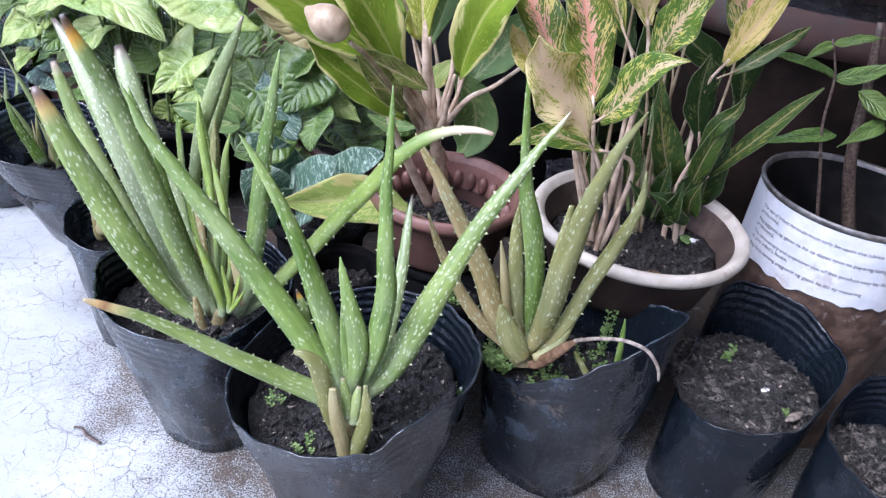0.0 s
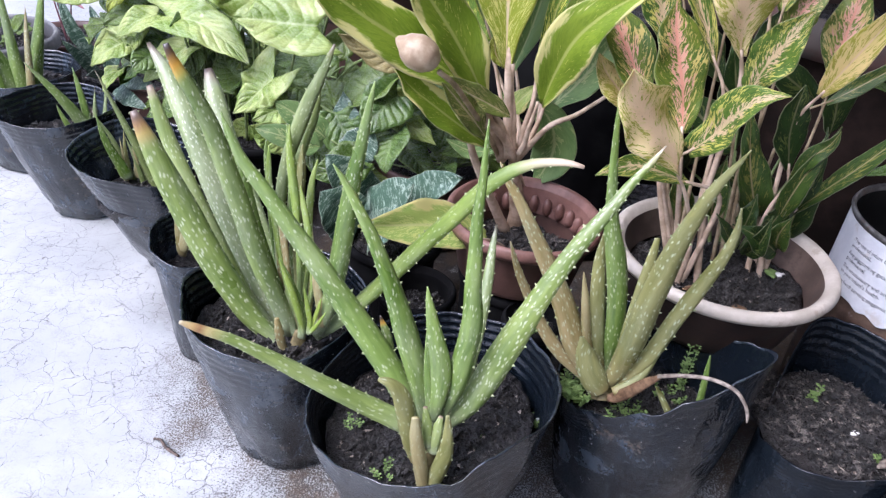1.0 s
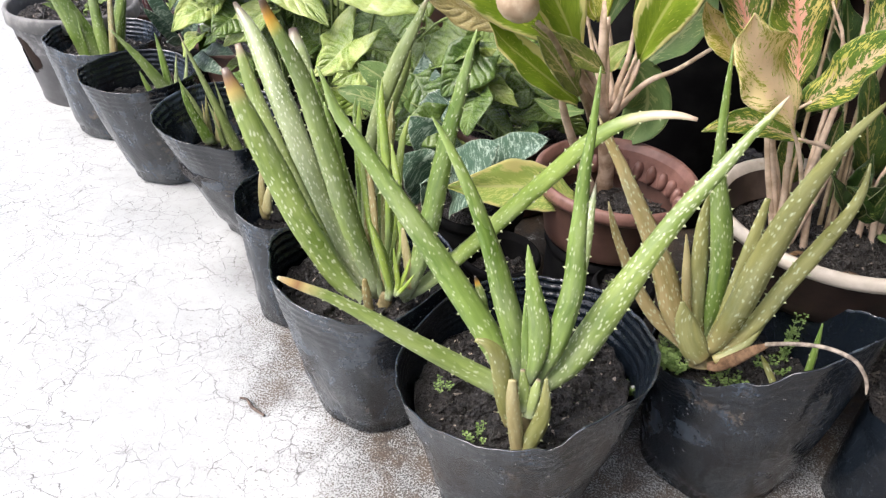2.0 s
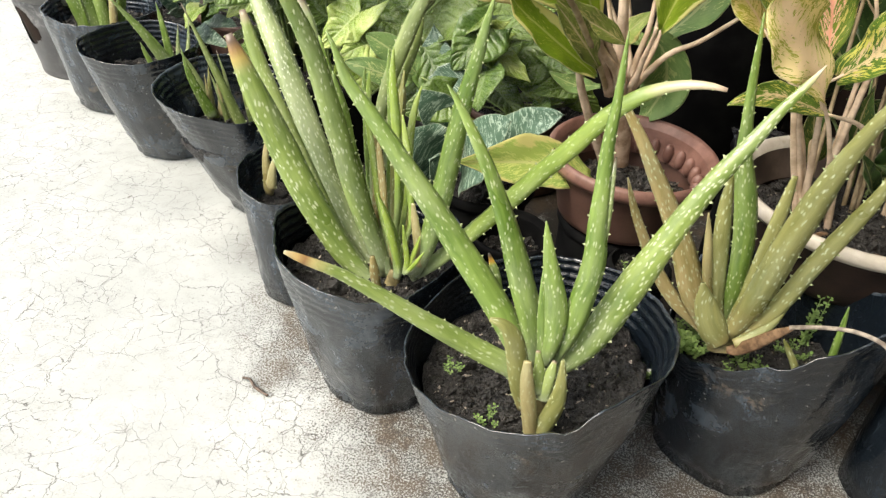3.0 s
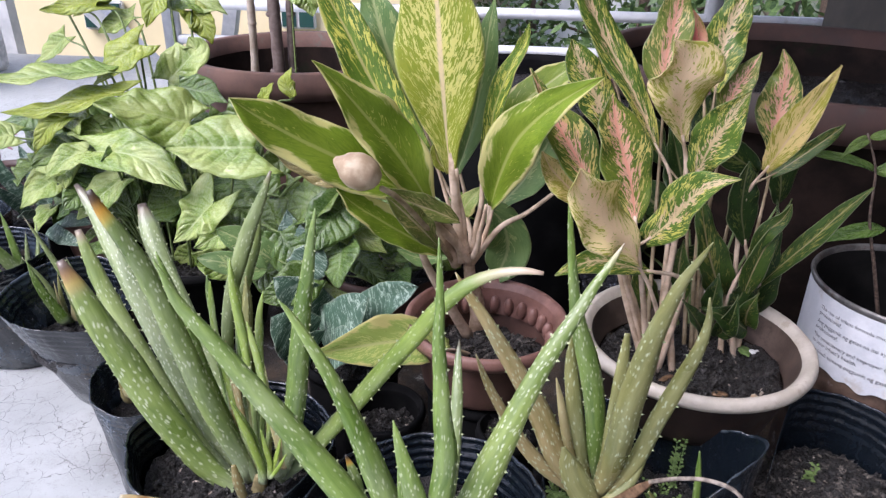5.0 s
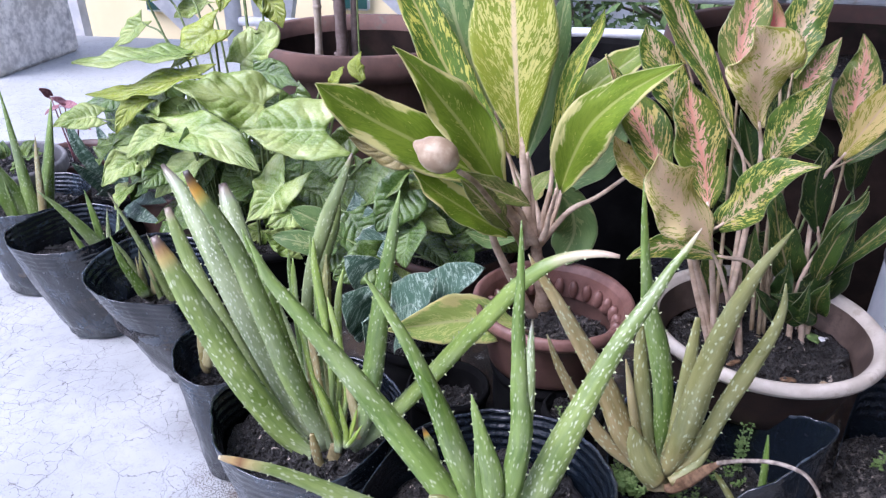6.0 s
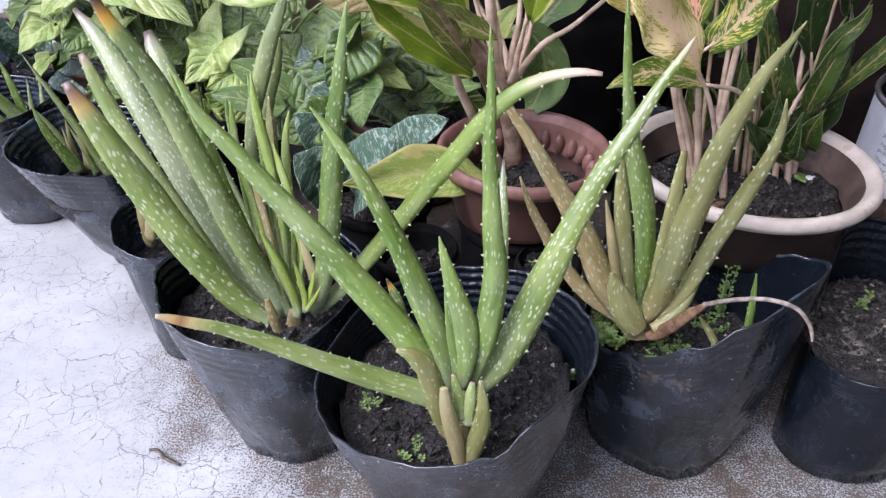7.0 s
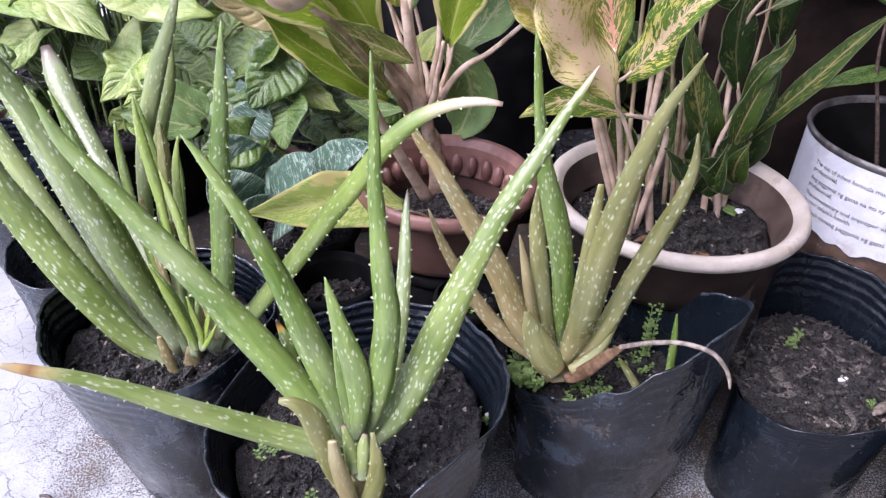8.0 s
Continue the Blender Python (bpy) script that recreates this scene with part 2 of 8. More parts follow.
def mottled_leaf(name, green, deep, pale, rib, cover, margin=None, blotch=1.0, core=None, rise=0.06, edge=0.84):
    """Aglaonema: pale ground with green flecks along the side veins; cover: how much is green; core: colour spreading from the rib."""
    g, u, side, v, along, shift = leaf_graph(name)
    bend = g.noise(g.join(g.calc("MULTIPLY", u, 5.0), g.calc("MULTIPLY", v, 6.0), shift), 1.0, 3)
    along = g.calc("ADD", along, g.calc("MULTIPLY", bend, 0.09))
    p = g.join(g.calc("ADD", g.calc("MULTIPLY", along, 19.0 * blotch), shift), g.calc("MULTIPLY", u, 6.5 * blotch), shift)
    big = g.noise(p, 1.0, 5, 0.66, 0.5)
    fine = g.noise(g.join(g.calc("ADD", g.calc("MULTIPLY", along, 46.0 * blotch), shift), g.calc("MULTIPLY", u, 15.0 * blotch), shift), 1.0, 3, 0.6, 0.5)
    slow = g.noise(g.join(g.calc("MULTIPLY", u, 2.2), g.calc("MULTIPLY", v, 3.4), g.calc("ADD", shift, 3.0)), 1.0, 2)
    mass = g.calc("ADD", g.calc("ADD", g.calc("MULTIPLY", big, 0.3), g.calc("MULTIPLY", fine, 0.5)), g.calc("MULTIPLY", slow, 0.2))
    mass = g.calc("ADD", mass, g.calc("MULTIPLY", g.calc("SUBTRACT", side, 0.5), rise))
    mass = g.calc("ADD", g.calc("MULTIPLY", g.calc("SUBTRACT", mass, 0.5), 1.7), 0.5)
    mask = g.step(mass, 0.64 - cover * 0.26, 0.675 - cover * 0.26)
    leafy = g.mix(g.step(g.calc("ADD", g.calc("MULTIPLY", fine, 0.5), g.calc("MULTIPLY", slow, 0.5)), 0.38, 0.62), deep, green)
    ground = g.mix(g.step(slow, 0.3, 0.7), pale, g.mix(0.35, pale, green))
    if core is not None:
        ground = g.mix(g.step(g.calc("ADD", side, g.calc("MULTIPLY", g.calc("SUBTRACT", big, 0.5), 2.2)), 0.42, 0.2), ground, core)
    col = g.mix(mask, ground, leafy)
    if margin is not None:
        col = g.mix(g.step(g.calc("ADD", side, g.calc("MULTIPLY", g.calc("SUBTRACT", g.calc("ADD", g.calc("MULTIPLY", slow, 0.7), g.calc("MULTIPLY", big, 0.3)), 0.5), 1.8)), edge, edge + 0.14), col, margin)
    col = g.mix(g.step(side, 0.95, 0.98, 0.0, 0.3), col, (0.6, 0.58, 0.34))
    col = g.mix(g.step(side, 0.09, 0.03, 0.0, 0.85), col, rib)
    veins = g.calc("SINE", g.calc("MULTIPLY", along, 95.0))
    spots = g.step(g.noise(p, 2.1, 5, 0.7), 0.67, 0.72, 0.0, 0.75)
    col = g.mix(spots, col, (0.17, 0.1, 0.045))
    g.bump(g.calc("ADD", g.calc("MULTIPLY", veins, 0.06), g.calc("MULTIPLY", big, 0.8)), 0.4, 0.0014)
    return g.done(col, g.step(big, 0.3, 0.7, 0.3, 0.5), gloss=0.4, through=0.36)


AG_MARGIN = mottled_leaf("aglaonema_margined", (0.29, 0.4, 0.035), (0.19, 0.3, 0.02), (0.52, 0.55, 0.11), (0.5, 0.54, 0.15), 1.22, (0.76, 0.72, 0.3), edge=0.76)
AG_YELLOW = mottled_leaf("aglaonema_yellowing", (0.42, 0.53, 0.13), (0.26, 0.42, 0.1), (0.62, 0.67, 0.22), (0.6, 0.62, 0.26), 0.7, (0.7, 0.66, 0.26))
AG_CREAM = mottled_leaf("aglaonema_cream", (0.36, 0.41, 0.04), (0.24, 0.33, 0.025), (0.74, 0.71, 0.22), (0.84, 0.7, 0.44), 0.75, None, 1.5, rise=0.03)
AG_MOTTLE = mottled_leaf("aglaonema_mottled", (0.17, 0.28, 0.03), (0.07, 0.15, 0.018), (0.68, 0.66, 0.13), (0.54, 0.52, 0.18), 0.78, (0.56, 0.56, 0.13), 0.8, rise=0.03, edge=0.95)
AG_BLUE = mottled_leaf("aglaonema_underside", (0.23, 0.35, 0.12), (0.15, 0.27, 0.085), (0.42, 0.5, 0.2), (0.46, 0.52, 0.24), 0.98, blotch=0.6)
AG_STAINED = mottled_leaf("aglaonema_browned", (0.2, 0.25, 0.05), (0.12, 0.15, 0.035), (0.4, 0.37, 0.14), (0.55, 0.46, 0.28), 0.85, None, 0.7)
AG_PALE = mottled_leaf("aglaonema_peach", (0.46, 0.45, 0.08), (0.3, 0.35, 0.04), (0.9, 0.76, 0.42), (0.9, 0.72, 0.47), 0.36, (0.68, 0.64, 0.24), 0.9, (0.9, 0.72, 0.47), rise=0.1, edge=1.05)
AG_RED = mottled_leaf("aglaonema_red_rib", (0.2, 0.27, 0.03), (0.05, 0.12, 0.02), (0.66, 0.56, 0.17), (0.85, 0.42, 0.3), 0.72, None, 0.75, (0.84, 0.5, 0.35), rise=0.08)
AG_PINK = mottled_leaf("aglaonema_pink", (0.22, 0.28, 0.05), (0.09, 0.16, 0.03), (0.66, 0.54, 0.2), (0.82, 0.42, 0.3), 0.68, None, 0.75, (0.8, 0.48, 0.34), rise=0.08)
AG_FLAME = mottled_leaf("aglaonema_flame", (0.3, 0.26, 0.05), (0.2, 0.2, 0.04), (0.74, 0.36, 0.22), (0.8, 0.26, 0.2), 0.12, None, 0.6, (0.8, 0.24, 0.18))
AG_SPECK = mottled_leaf("aglaonema_green_speckled", (0.14, 0.24, 0.03), (0.04, 0.11, 0.02), (0.66, 0.62, 0.15), (0.7, 0.56, 0.32), 0.72, None, 0.8, (0.72, 0.56, 0.34), rise=0.04)
AG_BUFFLEAF = mottled_leaf("aglaonema_buff", (0.36, 0.34, 0.0468), (0.26, 0.27, 0.039), (0.68, 0.54, 0.22), (0.66, 0.49, 0.29), 0.5, None, 0.7)
# darkened copy of the leaf green for leaves standing in shade
AG_DEEP_SHADE = mottled_leaf("aglaonema_deep_green_shaded", (0.04, 0.085, 0.018), (0.018, 0.042, 0.011), (0.15, 0.19, 0.045), (0.24, 0.24, 0.11), 0.98, None, 0.7)


def vine_leaf(name, green, light, vein):
    g, u, side, v, along, shift = leaf_graph(name)
    cloud = g.noise(g.join(g.calc("MULTIPLY", u, 2.4), g.calc("MULTIPLY", v, 2.4), shift), 1.0, 4)
    bend = g.noise(g.join(g.calc("MULTIPLY", u, 4.0), g.calc("MULTIPLY", v, 4.0), g.calc("ADD", shift, 9.0)), 1.0, 2)
    lines = g.calc("ABSOLUTE", g.calc("SINE", g.calc("MULTIPLY", g.calc("ADD", along, g.calc("MULTIPLY", bend, 0.12)), 23.0)))
    net = g.noise(g.join(g.calc("MULTIPLY", u, 26.0), g.calc("MULTIPLY", v, 30.0), shift), 1.0, 4, 0.65)
    col = g.mix(g.step(cloud, 0.38, 0.62), green, light)
    col = g.mix(g.step(lines, 0.35, 0.0, 0.0, 0.2), col, vein)
    col = g.mix(g.step(net, 0.5, 0.72, 0.0, 0.35), col, light)
    col = g.mix(g.step(side, 0.05, 0.012, 0.0, 0.35), col, vein)
    col = g.mix(g.calc("MULTIPLY", g.rand(), 0.25), col, (0.3, 0.35, 0.05))
    blem = g.step(g.noise(g.join(g.calc("MULTIPLY", u, 7.0), g.calc("MULTIPLY", v, 7.0), g.calc("ADD", shift, 5.0)), 1.0, 6, 0.75), 0.64, 0.72, 0.0, 0.6)
    col = g.mix(blem, col, (0.42, 0.36, 0.13))
    g.bump(g.calc("ADD", g.calc("MULTIPLY", g.calc("MULTIPLY", g.step(lines, 0.0, 1.0), g.step(side, 0.0, 0.25)), g.step(side, 1.0, 0.75)), g.calc("MULTIPLY", net, 0.8)), 0.55, 0.0026)
    return g.done(col, g.step(net, 0.3, 0.7, 0.2, 0.36), gloss=0.85, through=0.26)


SYN_LEAF = vine_leaf("syngonium_green", (0.21, 0.33, 0.05), (0.47, 0.57, 0.18), (0.62, 0.69, 0.34))
SYN_YOUNG = vine_leaf("syngonium_young", (0.27, 0.35, 0.0273), (0.38, 0.45, 0.0624), (0.42, 0.48, 0.0936))
# deep green with the shade inside the vine put into the colour
SYN_DEEP_SHADE = vine_leaf("syngonium_deep_shade", (0.055, 0.12, 0.018), (0.14, 0.24, 0.05), (0.24, 0.34, 0.12))
SYN_BUFF = vine_leaf("syngonium_fading", (0.4, 0.33, 0.13), (0.5, 0.44, 0.22), (0.5, 0.46, 0.218))


def snake_material():
    g, u, side, v, along, shift = leaf_graph("sansevieria_banded")
    band = g.noise(g.join(g.calc("MULTIPLY", u, 2.6), g.calc("MULTIPLY", v, 24.0), shift), 1.0, 5, 0.7, 0.8)
    speck = g.noise(g.join(g.calc("MULTIPLY", u, 22.0), g.calc("MULTIPLY", v, 60.0), shift), 1.0, 3)
    k = g.step(g.calc("ADD", g.calc("MULTIPLY", band, 0.75), g.calc("MULTIPLY", speck, 0.25)), 0.49, 0.6)
    col = g.mix(k, (0.055, 0.11, 0.07), (0.34, 0.43, 0.34))
    col = g.mix(g.step(side, 0.95, 0.98, 0.0, 0.25), col, (0.5, 0.5, 0.36))
    g.bump(speck, 0.2, 0.0005)
    return g.done(col, 0.4, gloss=0.45, through=0.04)


SNAKE_SKIN = snake_material()


def stem_material(name, a, b, scale=160):
    g = Graph(name)
    n = g.noise(g.pos(), scale, 4)
    g.bump(n, 0.3, 0.0006)
    return g.done(g.mix(g.step(n, 0.35, 0.65), a, b), 0.5, gloss=0.4, through=0.05)


AG_TRUNK = stem_material("old_cane", (0.24, 0.16, 0.1), (0.48, 0.36, 0.26), 90)
AG_STEM = stem_material("pinkish_petiole", (0.42, 0.31, 0.21), (0.7, 0.55, 0.41), 70)
AG_OLDSTEM = stem_material("brownish_petiole", (0.24, 0.18, 0.1), (0.46, 0.36, 0.23), 70)
DRY = stem_material("dry_leaf", (0.12, 0.095, 0.075), (0.31, 0.265, 0.215), 200)
DRY_RED = stem_material("dry_leaf_base", (0.09, 0.05, 0.025), (0.22, 0.135, 0.075), 200)
TWIG_BARK = stem_material("twig_bark", (0.05, 0.035, 0.027), (0.14, 0.1, 0.075), 300)
VINE_STEM = stem_material("vine_stem", (0.12, 0.17, 0.05), (0.22, 0.28, 0.1))
ALOE_STEM = stem_material("aloe_stem", (0.16, 0.13, 0.055), (0.3, 0.25, 0.12), 160)
SPINE = stem_material("spine", (0.3, 0.36, 0.17), (0.45, 0.49, 0.28))
WEED = stem_material("weed_green", (0.12, 0.2, 0.05), (0.25, 0.36, 0.12))
OXALIS_LEAF = stem_material("oxalis_purple", (0.2, 0.075, 0.09), (0.38, 0.19, 0.2))
# olive mottling, darkened likewise for the shaded right side
AG_SHADE = mottled_leaf("aglaonema_olive_shaded", (0.07, 0.125, 0.022), (0.03, 0.07, 0.015), (0.25, 0.25, 0.06), (0.4, 0.34, 0.17), 0.95, None, 0.7)
BULB = stem_material("bulb_skin", (0.36, 0.26, 0.165), (0.52, 0.42, 0.29), 90)


def bag_material(name, dirt, fine_relief, gloss=0.95):
    """Black film under dust, water marks, scuffs and mud splashes; dirt: how much of it."""
    g = Graph(name)
    p = g.pos()
    dust = g.noise(p, 22, 6, 0.65)
    fine = g.noise(p, 190, 4, 0.6)
    marks = g.noise(g.scaled(g.warp(p, 40, 0.012), 46, 46, 9), 1.0, 6, 0.72)
    haze = g.noise(g.warp(p, 30, 0.03), 15, 6, 0.68, 0.6)
    crease = g.calc("ABSOLUTE", g.calc("SUBTRACT", g.noise(g.scaled(p, 26, 26, 10), 1.0, 3, 0.5, 0.6), 0.5))
    crease2 = g.calc("ABSOLUTE", g.calc("SUBTRACT", g.noise(p, 48, 3, 0.5, 0.8), 0.5))
    k = g.calc("ADD", g.calc("MULTIPLY", g.step(dust, 0.42, 0.75), 0.35), g.calc("MULTIPLY", g.step(marks, 0.5, 0.68), 0.4))
    k = g.calc("ADD", k, g.calc("MULTIPLY", g.step(haze, 0.47, 0.6), 0.4))
    k = g.step(g.calc("MULTIPLY", k, dirt), 0.0, 1.4, 0.06, 1.3)
    # real dust, but its blue tint paints in the sky's sheen on the film
    col = g.mix(k, (0.004, 0.0065, 0.0098), (0.044, 0.063, 0.086))
    scuff = g.calc("MULTIPLY", g.step(g.calc("ABSOLUTE", g.calc("SUBTRACT", g.noise(g.scaled(p, 80, 80, 22), 1.0, 3, 0.5, 0.8), 0.5)), 0.02, 0.0), g.step(haze, 0.48, 0.6, 0.0, 0.22 * min(1.0, dirt)))
    col = g.mix(scuff, col, (0.16, 0.17, 0.18))
    fleck = g.calc("MULTIPLY", g.step(g.noise(p, 260, 4, 0.6), 0.65, 0.71, 0.0, 0.8 * min(1.0, dirt)), g.step(g.noise(p, 14, 4, 0.6), 0.4, 0.6, 0.25, 1.0))
    col = g.mix(fleck, col, (0.3, 0.29, 0.27))
    mud = g.calc("MULTIPLY", g.step(g.noise(p, 18, 5, 0.7), 0.58, 0.68), g.step(g.noise(p, 120, 4, 0.7), 0.42, 0.58, 0.0, 0.55 * min(1.0, dirt)))
    col = g.mix(mud, col, (0.11, 0.085, 0.06))
    h = g.calc("ADD", g.calc("MULTIPLY", g.step(crease, 0.0, 0.09), 0.7), g.calc("ADD", g.calc("MULTIPLY", g.step(crease2, 0.0, 0.08), 0.3), g.calc("MULTIPLY", fine, fine_relief)))
    g.bump(h, 0.15, 0.004)
    return g.done(col, g.calc("ADD", g.step(dust, 0.3, 0.7, 0.12, 0.27), g.calc("MULTIPLY", k, 0.08)), gloss=gloss)


BAG = bag_material("black_polythene", 1.15, 0.09)
BAG_DUSTY = bag_material("dusty_black_polythene", 1.35, 0.09)
BAG_CLEAN = bag_material("clean_black_polythene", 0.35, 0.07, 0.4)
BAG_INSIDE = bag_material("black_polythene_inside", 0.18, 0.06, 0.4)


def soil_material(name, dark, light):
    g = Graph(name)
    p = g.pos()
    n, f = g.noise(p, 120, 5, 0.7), g.noise(p, 700, 3)
    col = g.mix(g.step(g.calc("ADD", g.calc("MULTIPLY", n, 0.6), g.calc("MULTIPLY", f, 0.4)), 0.36, 0.66), dark, light)
    col = g.mix(g.calc("MULTIPLY", g.rand(), 0.3), col, dark)
    g.bump(g.calc("ADD", n, g.calc("MULTIPLY", f, 0.7)), 1.0, 0.003)
    return g.done(col, g.step(f, 0.35, 0.65, 0.16, 0.7), gloss=0.7)


SOIL = soil_material("damp_soil", (0.002, 0.0017, 0.0015), (0.018, 0.0135, 0.011))
CRUMB = soil_material("soil_crumb", (0.0022, 0.002, 0.0018), (0.034, 0.029, 0.0245))
MULCH = soil_material("husk_mulch", (0.006, 0.005, 0.0045), (0.25, 0.22, 0.185))
GRIT = soil_material("pale_grit", (0.14, 0.11, 0.085), (0.62, 0.54, 0.45))


def floor_material():
    g = Graph("painted_concrete")
    p = g.pos()
    flat = g.warp(g.warp(g.warp(p, 5.0, 0.07), 42.0, 0.02), 170.0, 0.006)
    x, y, _ = g.split(p)
    paint = g.noise(p, 7, 6, 0.6)
    grit = g.noise(p, 340, 4, 0.7)
    col = g.mix(g.step(paint, 0.35, 0.7), (0.39, 0.41, 0.4), (0.475, 0.495, 0.484))
    # hairline cracks of three sizes, broken by slow noises
    c1 = g.step(g.cells(flat, 6.5, "DISTANCE_TO_EDGE", True), 0.0045, 0.001)
    c2 = g.step(g.cells(flat, 21.0, "DISTANCE_TO_EDGE", True), 0.0115, 0.002)
    c3 = g.step(g.cells(flat, 52.0, "DISTANCE_TO_EDGE", True), 0.023, 0.005)
    cracks = g.calc("MAXIMUM", g.calc("MULTIPLY", c1, g.step(g.noise(p, 4.3, 5, 0.65), 0.44, 0.52, 0.0, 0.5)), g.calc("MULTIPLY", c2, g.step(g.noise(p, 6.1, 5, 0.65), 0.43, 0.52, 0.0, 0.72)))
    cracks = g.calc("MAXIMUM", cracks, g.calc("MULTIPLY", c3, g.step(g.noise(p, 8.7, 5, 0.7), 0.42, 0.53, 0.0, 0.8)))
    cracks = g.calc("MULTIPLY", cracks, g.step(g.noise(p, 24, 4, 0.6), 0.38, 0.5, 0.0, 1.0))
    specks = g.step(g.noise(p, 75, 4, 0.6), 0.70, 0.74, 0.0, 0.75)
    dots = g.calc("MULTIPLY", g.step(g.noise(p, 260, 3, 0.6), 0.6, 0.66, 0.0, 0.75), g.step(g.noise(p, 5.3, 5, 0.65), 0.44, 0.6))
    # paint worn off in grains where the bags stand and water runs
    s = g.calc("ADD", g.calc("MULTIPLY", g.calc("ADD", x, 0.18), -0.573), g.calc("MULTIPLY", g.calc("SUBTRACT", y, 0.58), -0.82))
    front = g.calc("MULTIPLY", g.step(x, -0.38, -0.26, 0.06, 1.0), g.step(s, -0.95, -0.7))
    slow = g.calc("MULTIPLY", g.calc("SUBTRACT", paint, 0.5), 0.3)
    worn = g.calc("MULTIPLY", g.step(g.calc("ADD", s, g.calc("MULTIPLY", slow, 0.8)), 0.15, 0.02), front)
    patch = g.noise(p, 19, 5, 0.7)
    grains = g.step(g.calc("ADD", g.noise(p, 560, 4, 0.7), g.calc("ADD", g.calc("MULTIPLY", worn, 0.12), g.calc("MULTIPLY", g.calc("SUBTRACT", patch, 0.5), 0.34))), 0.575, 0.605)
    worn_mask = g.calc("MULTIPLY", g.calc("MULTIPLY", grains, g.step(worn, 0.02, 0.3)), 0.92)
    bare = g.calc("MULTIPLY", g.step(g.noise(p, 26, 6, 0.72), 0.52, 0.6), g.step(worn, 0.5, 1.0))
    film = g.step(g.noise(p, 3.1, 4), 0.56, 0.7, 0.0, 0.25)
    col = g.mix(film, col, (0.46, 0.44, 0.4))
    smudge = g.calc("MULTIPLY", g.step(g.noise(p, 44, 6, 0.72), 0.46, 0.7, 0.0, 0.75), g.step(g.noise(p, 420, 4, 0.7), 0.4, 0.6))
    col = g.mix(smudge, col, (0.27, 0.265, 0.255))
    col = g.mix(g.calc("MULTIPLY", bare, 0.85), col, g.mix(g.step(grit, 0.42, 0.6), (0.07, 0.055, 0.042), (0.3, 0.26, 0.21)))
    # shade behind the row, painted in as a grainy dark floor colour
    back_shade = g.calc("MULTIPLY", g.step(g.calc("ADD", y, g.calc("MULTIPLY", slow, 0.3)), 0.66, 0.73), g.step(x, -0.46, -0.3))
    back_shade = g.calc("MULTIPLY", back_shade, g.step(g.noise(p, 60, 5, 0.7), 0.3, 0.45))
    col = g.mix(back_shade, col, g.mix(g.step(grit, 0.4, 0.65), (0.012, 0.01, 0.008), (0.06, 0.048, 0.038)))
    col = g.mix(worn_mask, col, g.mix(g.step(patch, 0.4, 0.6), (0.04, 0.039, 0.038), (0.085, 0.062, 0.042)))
    col = g.mix(g.calc("MAXIMUM", specks, dots), col, (0.15, 0.135, 0.12))
    col = g.mix(cracks, col, (0.055, 0.05, 0.045))
    h = g.calc("SUBTRACT", g.calc("MULTIPLY", grit, 0.35), g.calc("ADD", cracks, g.calc("MULTIPLY", worn_mask, 0.5)))
    g.bump(h, 0.5, 0.0015)
    return g.done(col, g.step(paint, 0.3, 0.7, 0.45, 0.7), gloss=0.4)


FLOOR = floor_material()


def plain(name, a, b, rough=0.5, scale=40, metal=0.0, gloss=0.5, relief=0.25, stain=None):
    g = Graph(name)
    p = g.pos()
    n, f = g.noise(p, scale, 5, 0.62), g.noise(p, scale * 8, 3)
    col = g.mix(g.step(n, 0.34, 0.68), a, b)
    if stain:
        col = g.mix(g.step(g.noise(p, scale * 0.6, 6, 0.7), 0.56, 0.66, 0.0, 0.75), col, stain)
    g.bump(g.calc("ADD", n, g.calc("MULTIPLY", f, 0.4)), relief, 0.0012)
    return g.done(col, g.step(n, 0.3, 0.7, rough * 0.85, min(1.0, rough * 1.2)), metal, gloss)


# pot wall in a darker brown than rim and inside, for shade below the rim
TERRACOTTA = plain("brown_plastic_pot_shaded", (0.06, 0.03, 0.022), (0.105, 0.054, 0.041), 0.5, 30, stain=(0.09, 0.068, 0.053))
POT_INSIDE = plain("brown_plastic_inside", (0.13, 0.062, 0.047), (0.23, 0.12, 0.095), 0.45, 40, stain=(0.1, 0.055, 0.042))
OLD_CLAY = plain("dark_clay_rim", (0.05, 0.027, 0.021), (0.085, 0.045, 0.035), 0.75, 18, stain=(0.05, 0.045, 0.035))
CLAY = plain("terracotta_planter", (0.1, 0.055, 0.042), (0.17, 0.095, 0.072), 0.7, 18, stain=(0.12, 0.115, 0.09))
# mossy clay, darkened to near black for the shade the planter stands in
SHADED_CLAY = plain("shaded_mossy_clay", (0.012, 0.009, 0.0075), (0.032, 0.021, 0.017), 0.85, 14, gloss=0.08, stain=(0.012, 0.016, 0.009))
BOWL_RIM = plain("cream_plastic", (0.43, 0.385, 0.315), (0.54, 0.49, 0.42), 0.55, 60, stain=(0.35, 0.29, 0.22))
# soiled inside of the bowl, its shadow also mixed into the brown
BOWL_IN = plain("soiled_shadowed_brown_plastic", (0.06, 0.042, 0.033), (0.12, 0.085, 0.067), 0.55, 45, stain=(0.055, 0.04, 0.032))
# outer wall of the bowl: brown darkened for the shade under its rim
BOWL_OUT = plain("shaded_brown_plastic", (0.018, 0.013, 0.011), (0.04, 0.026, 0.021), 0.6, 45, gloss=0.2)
BLACK_TUB = plain("black_tub", (0.004, 0.004, 0.0045), (0.011, 0.011, 0.011), 0.7, 25, gloss=0.06)
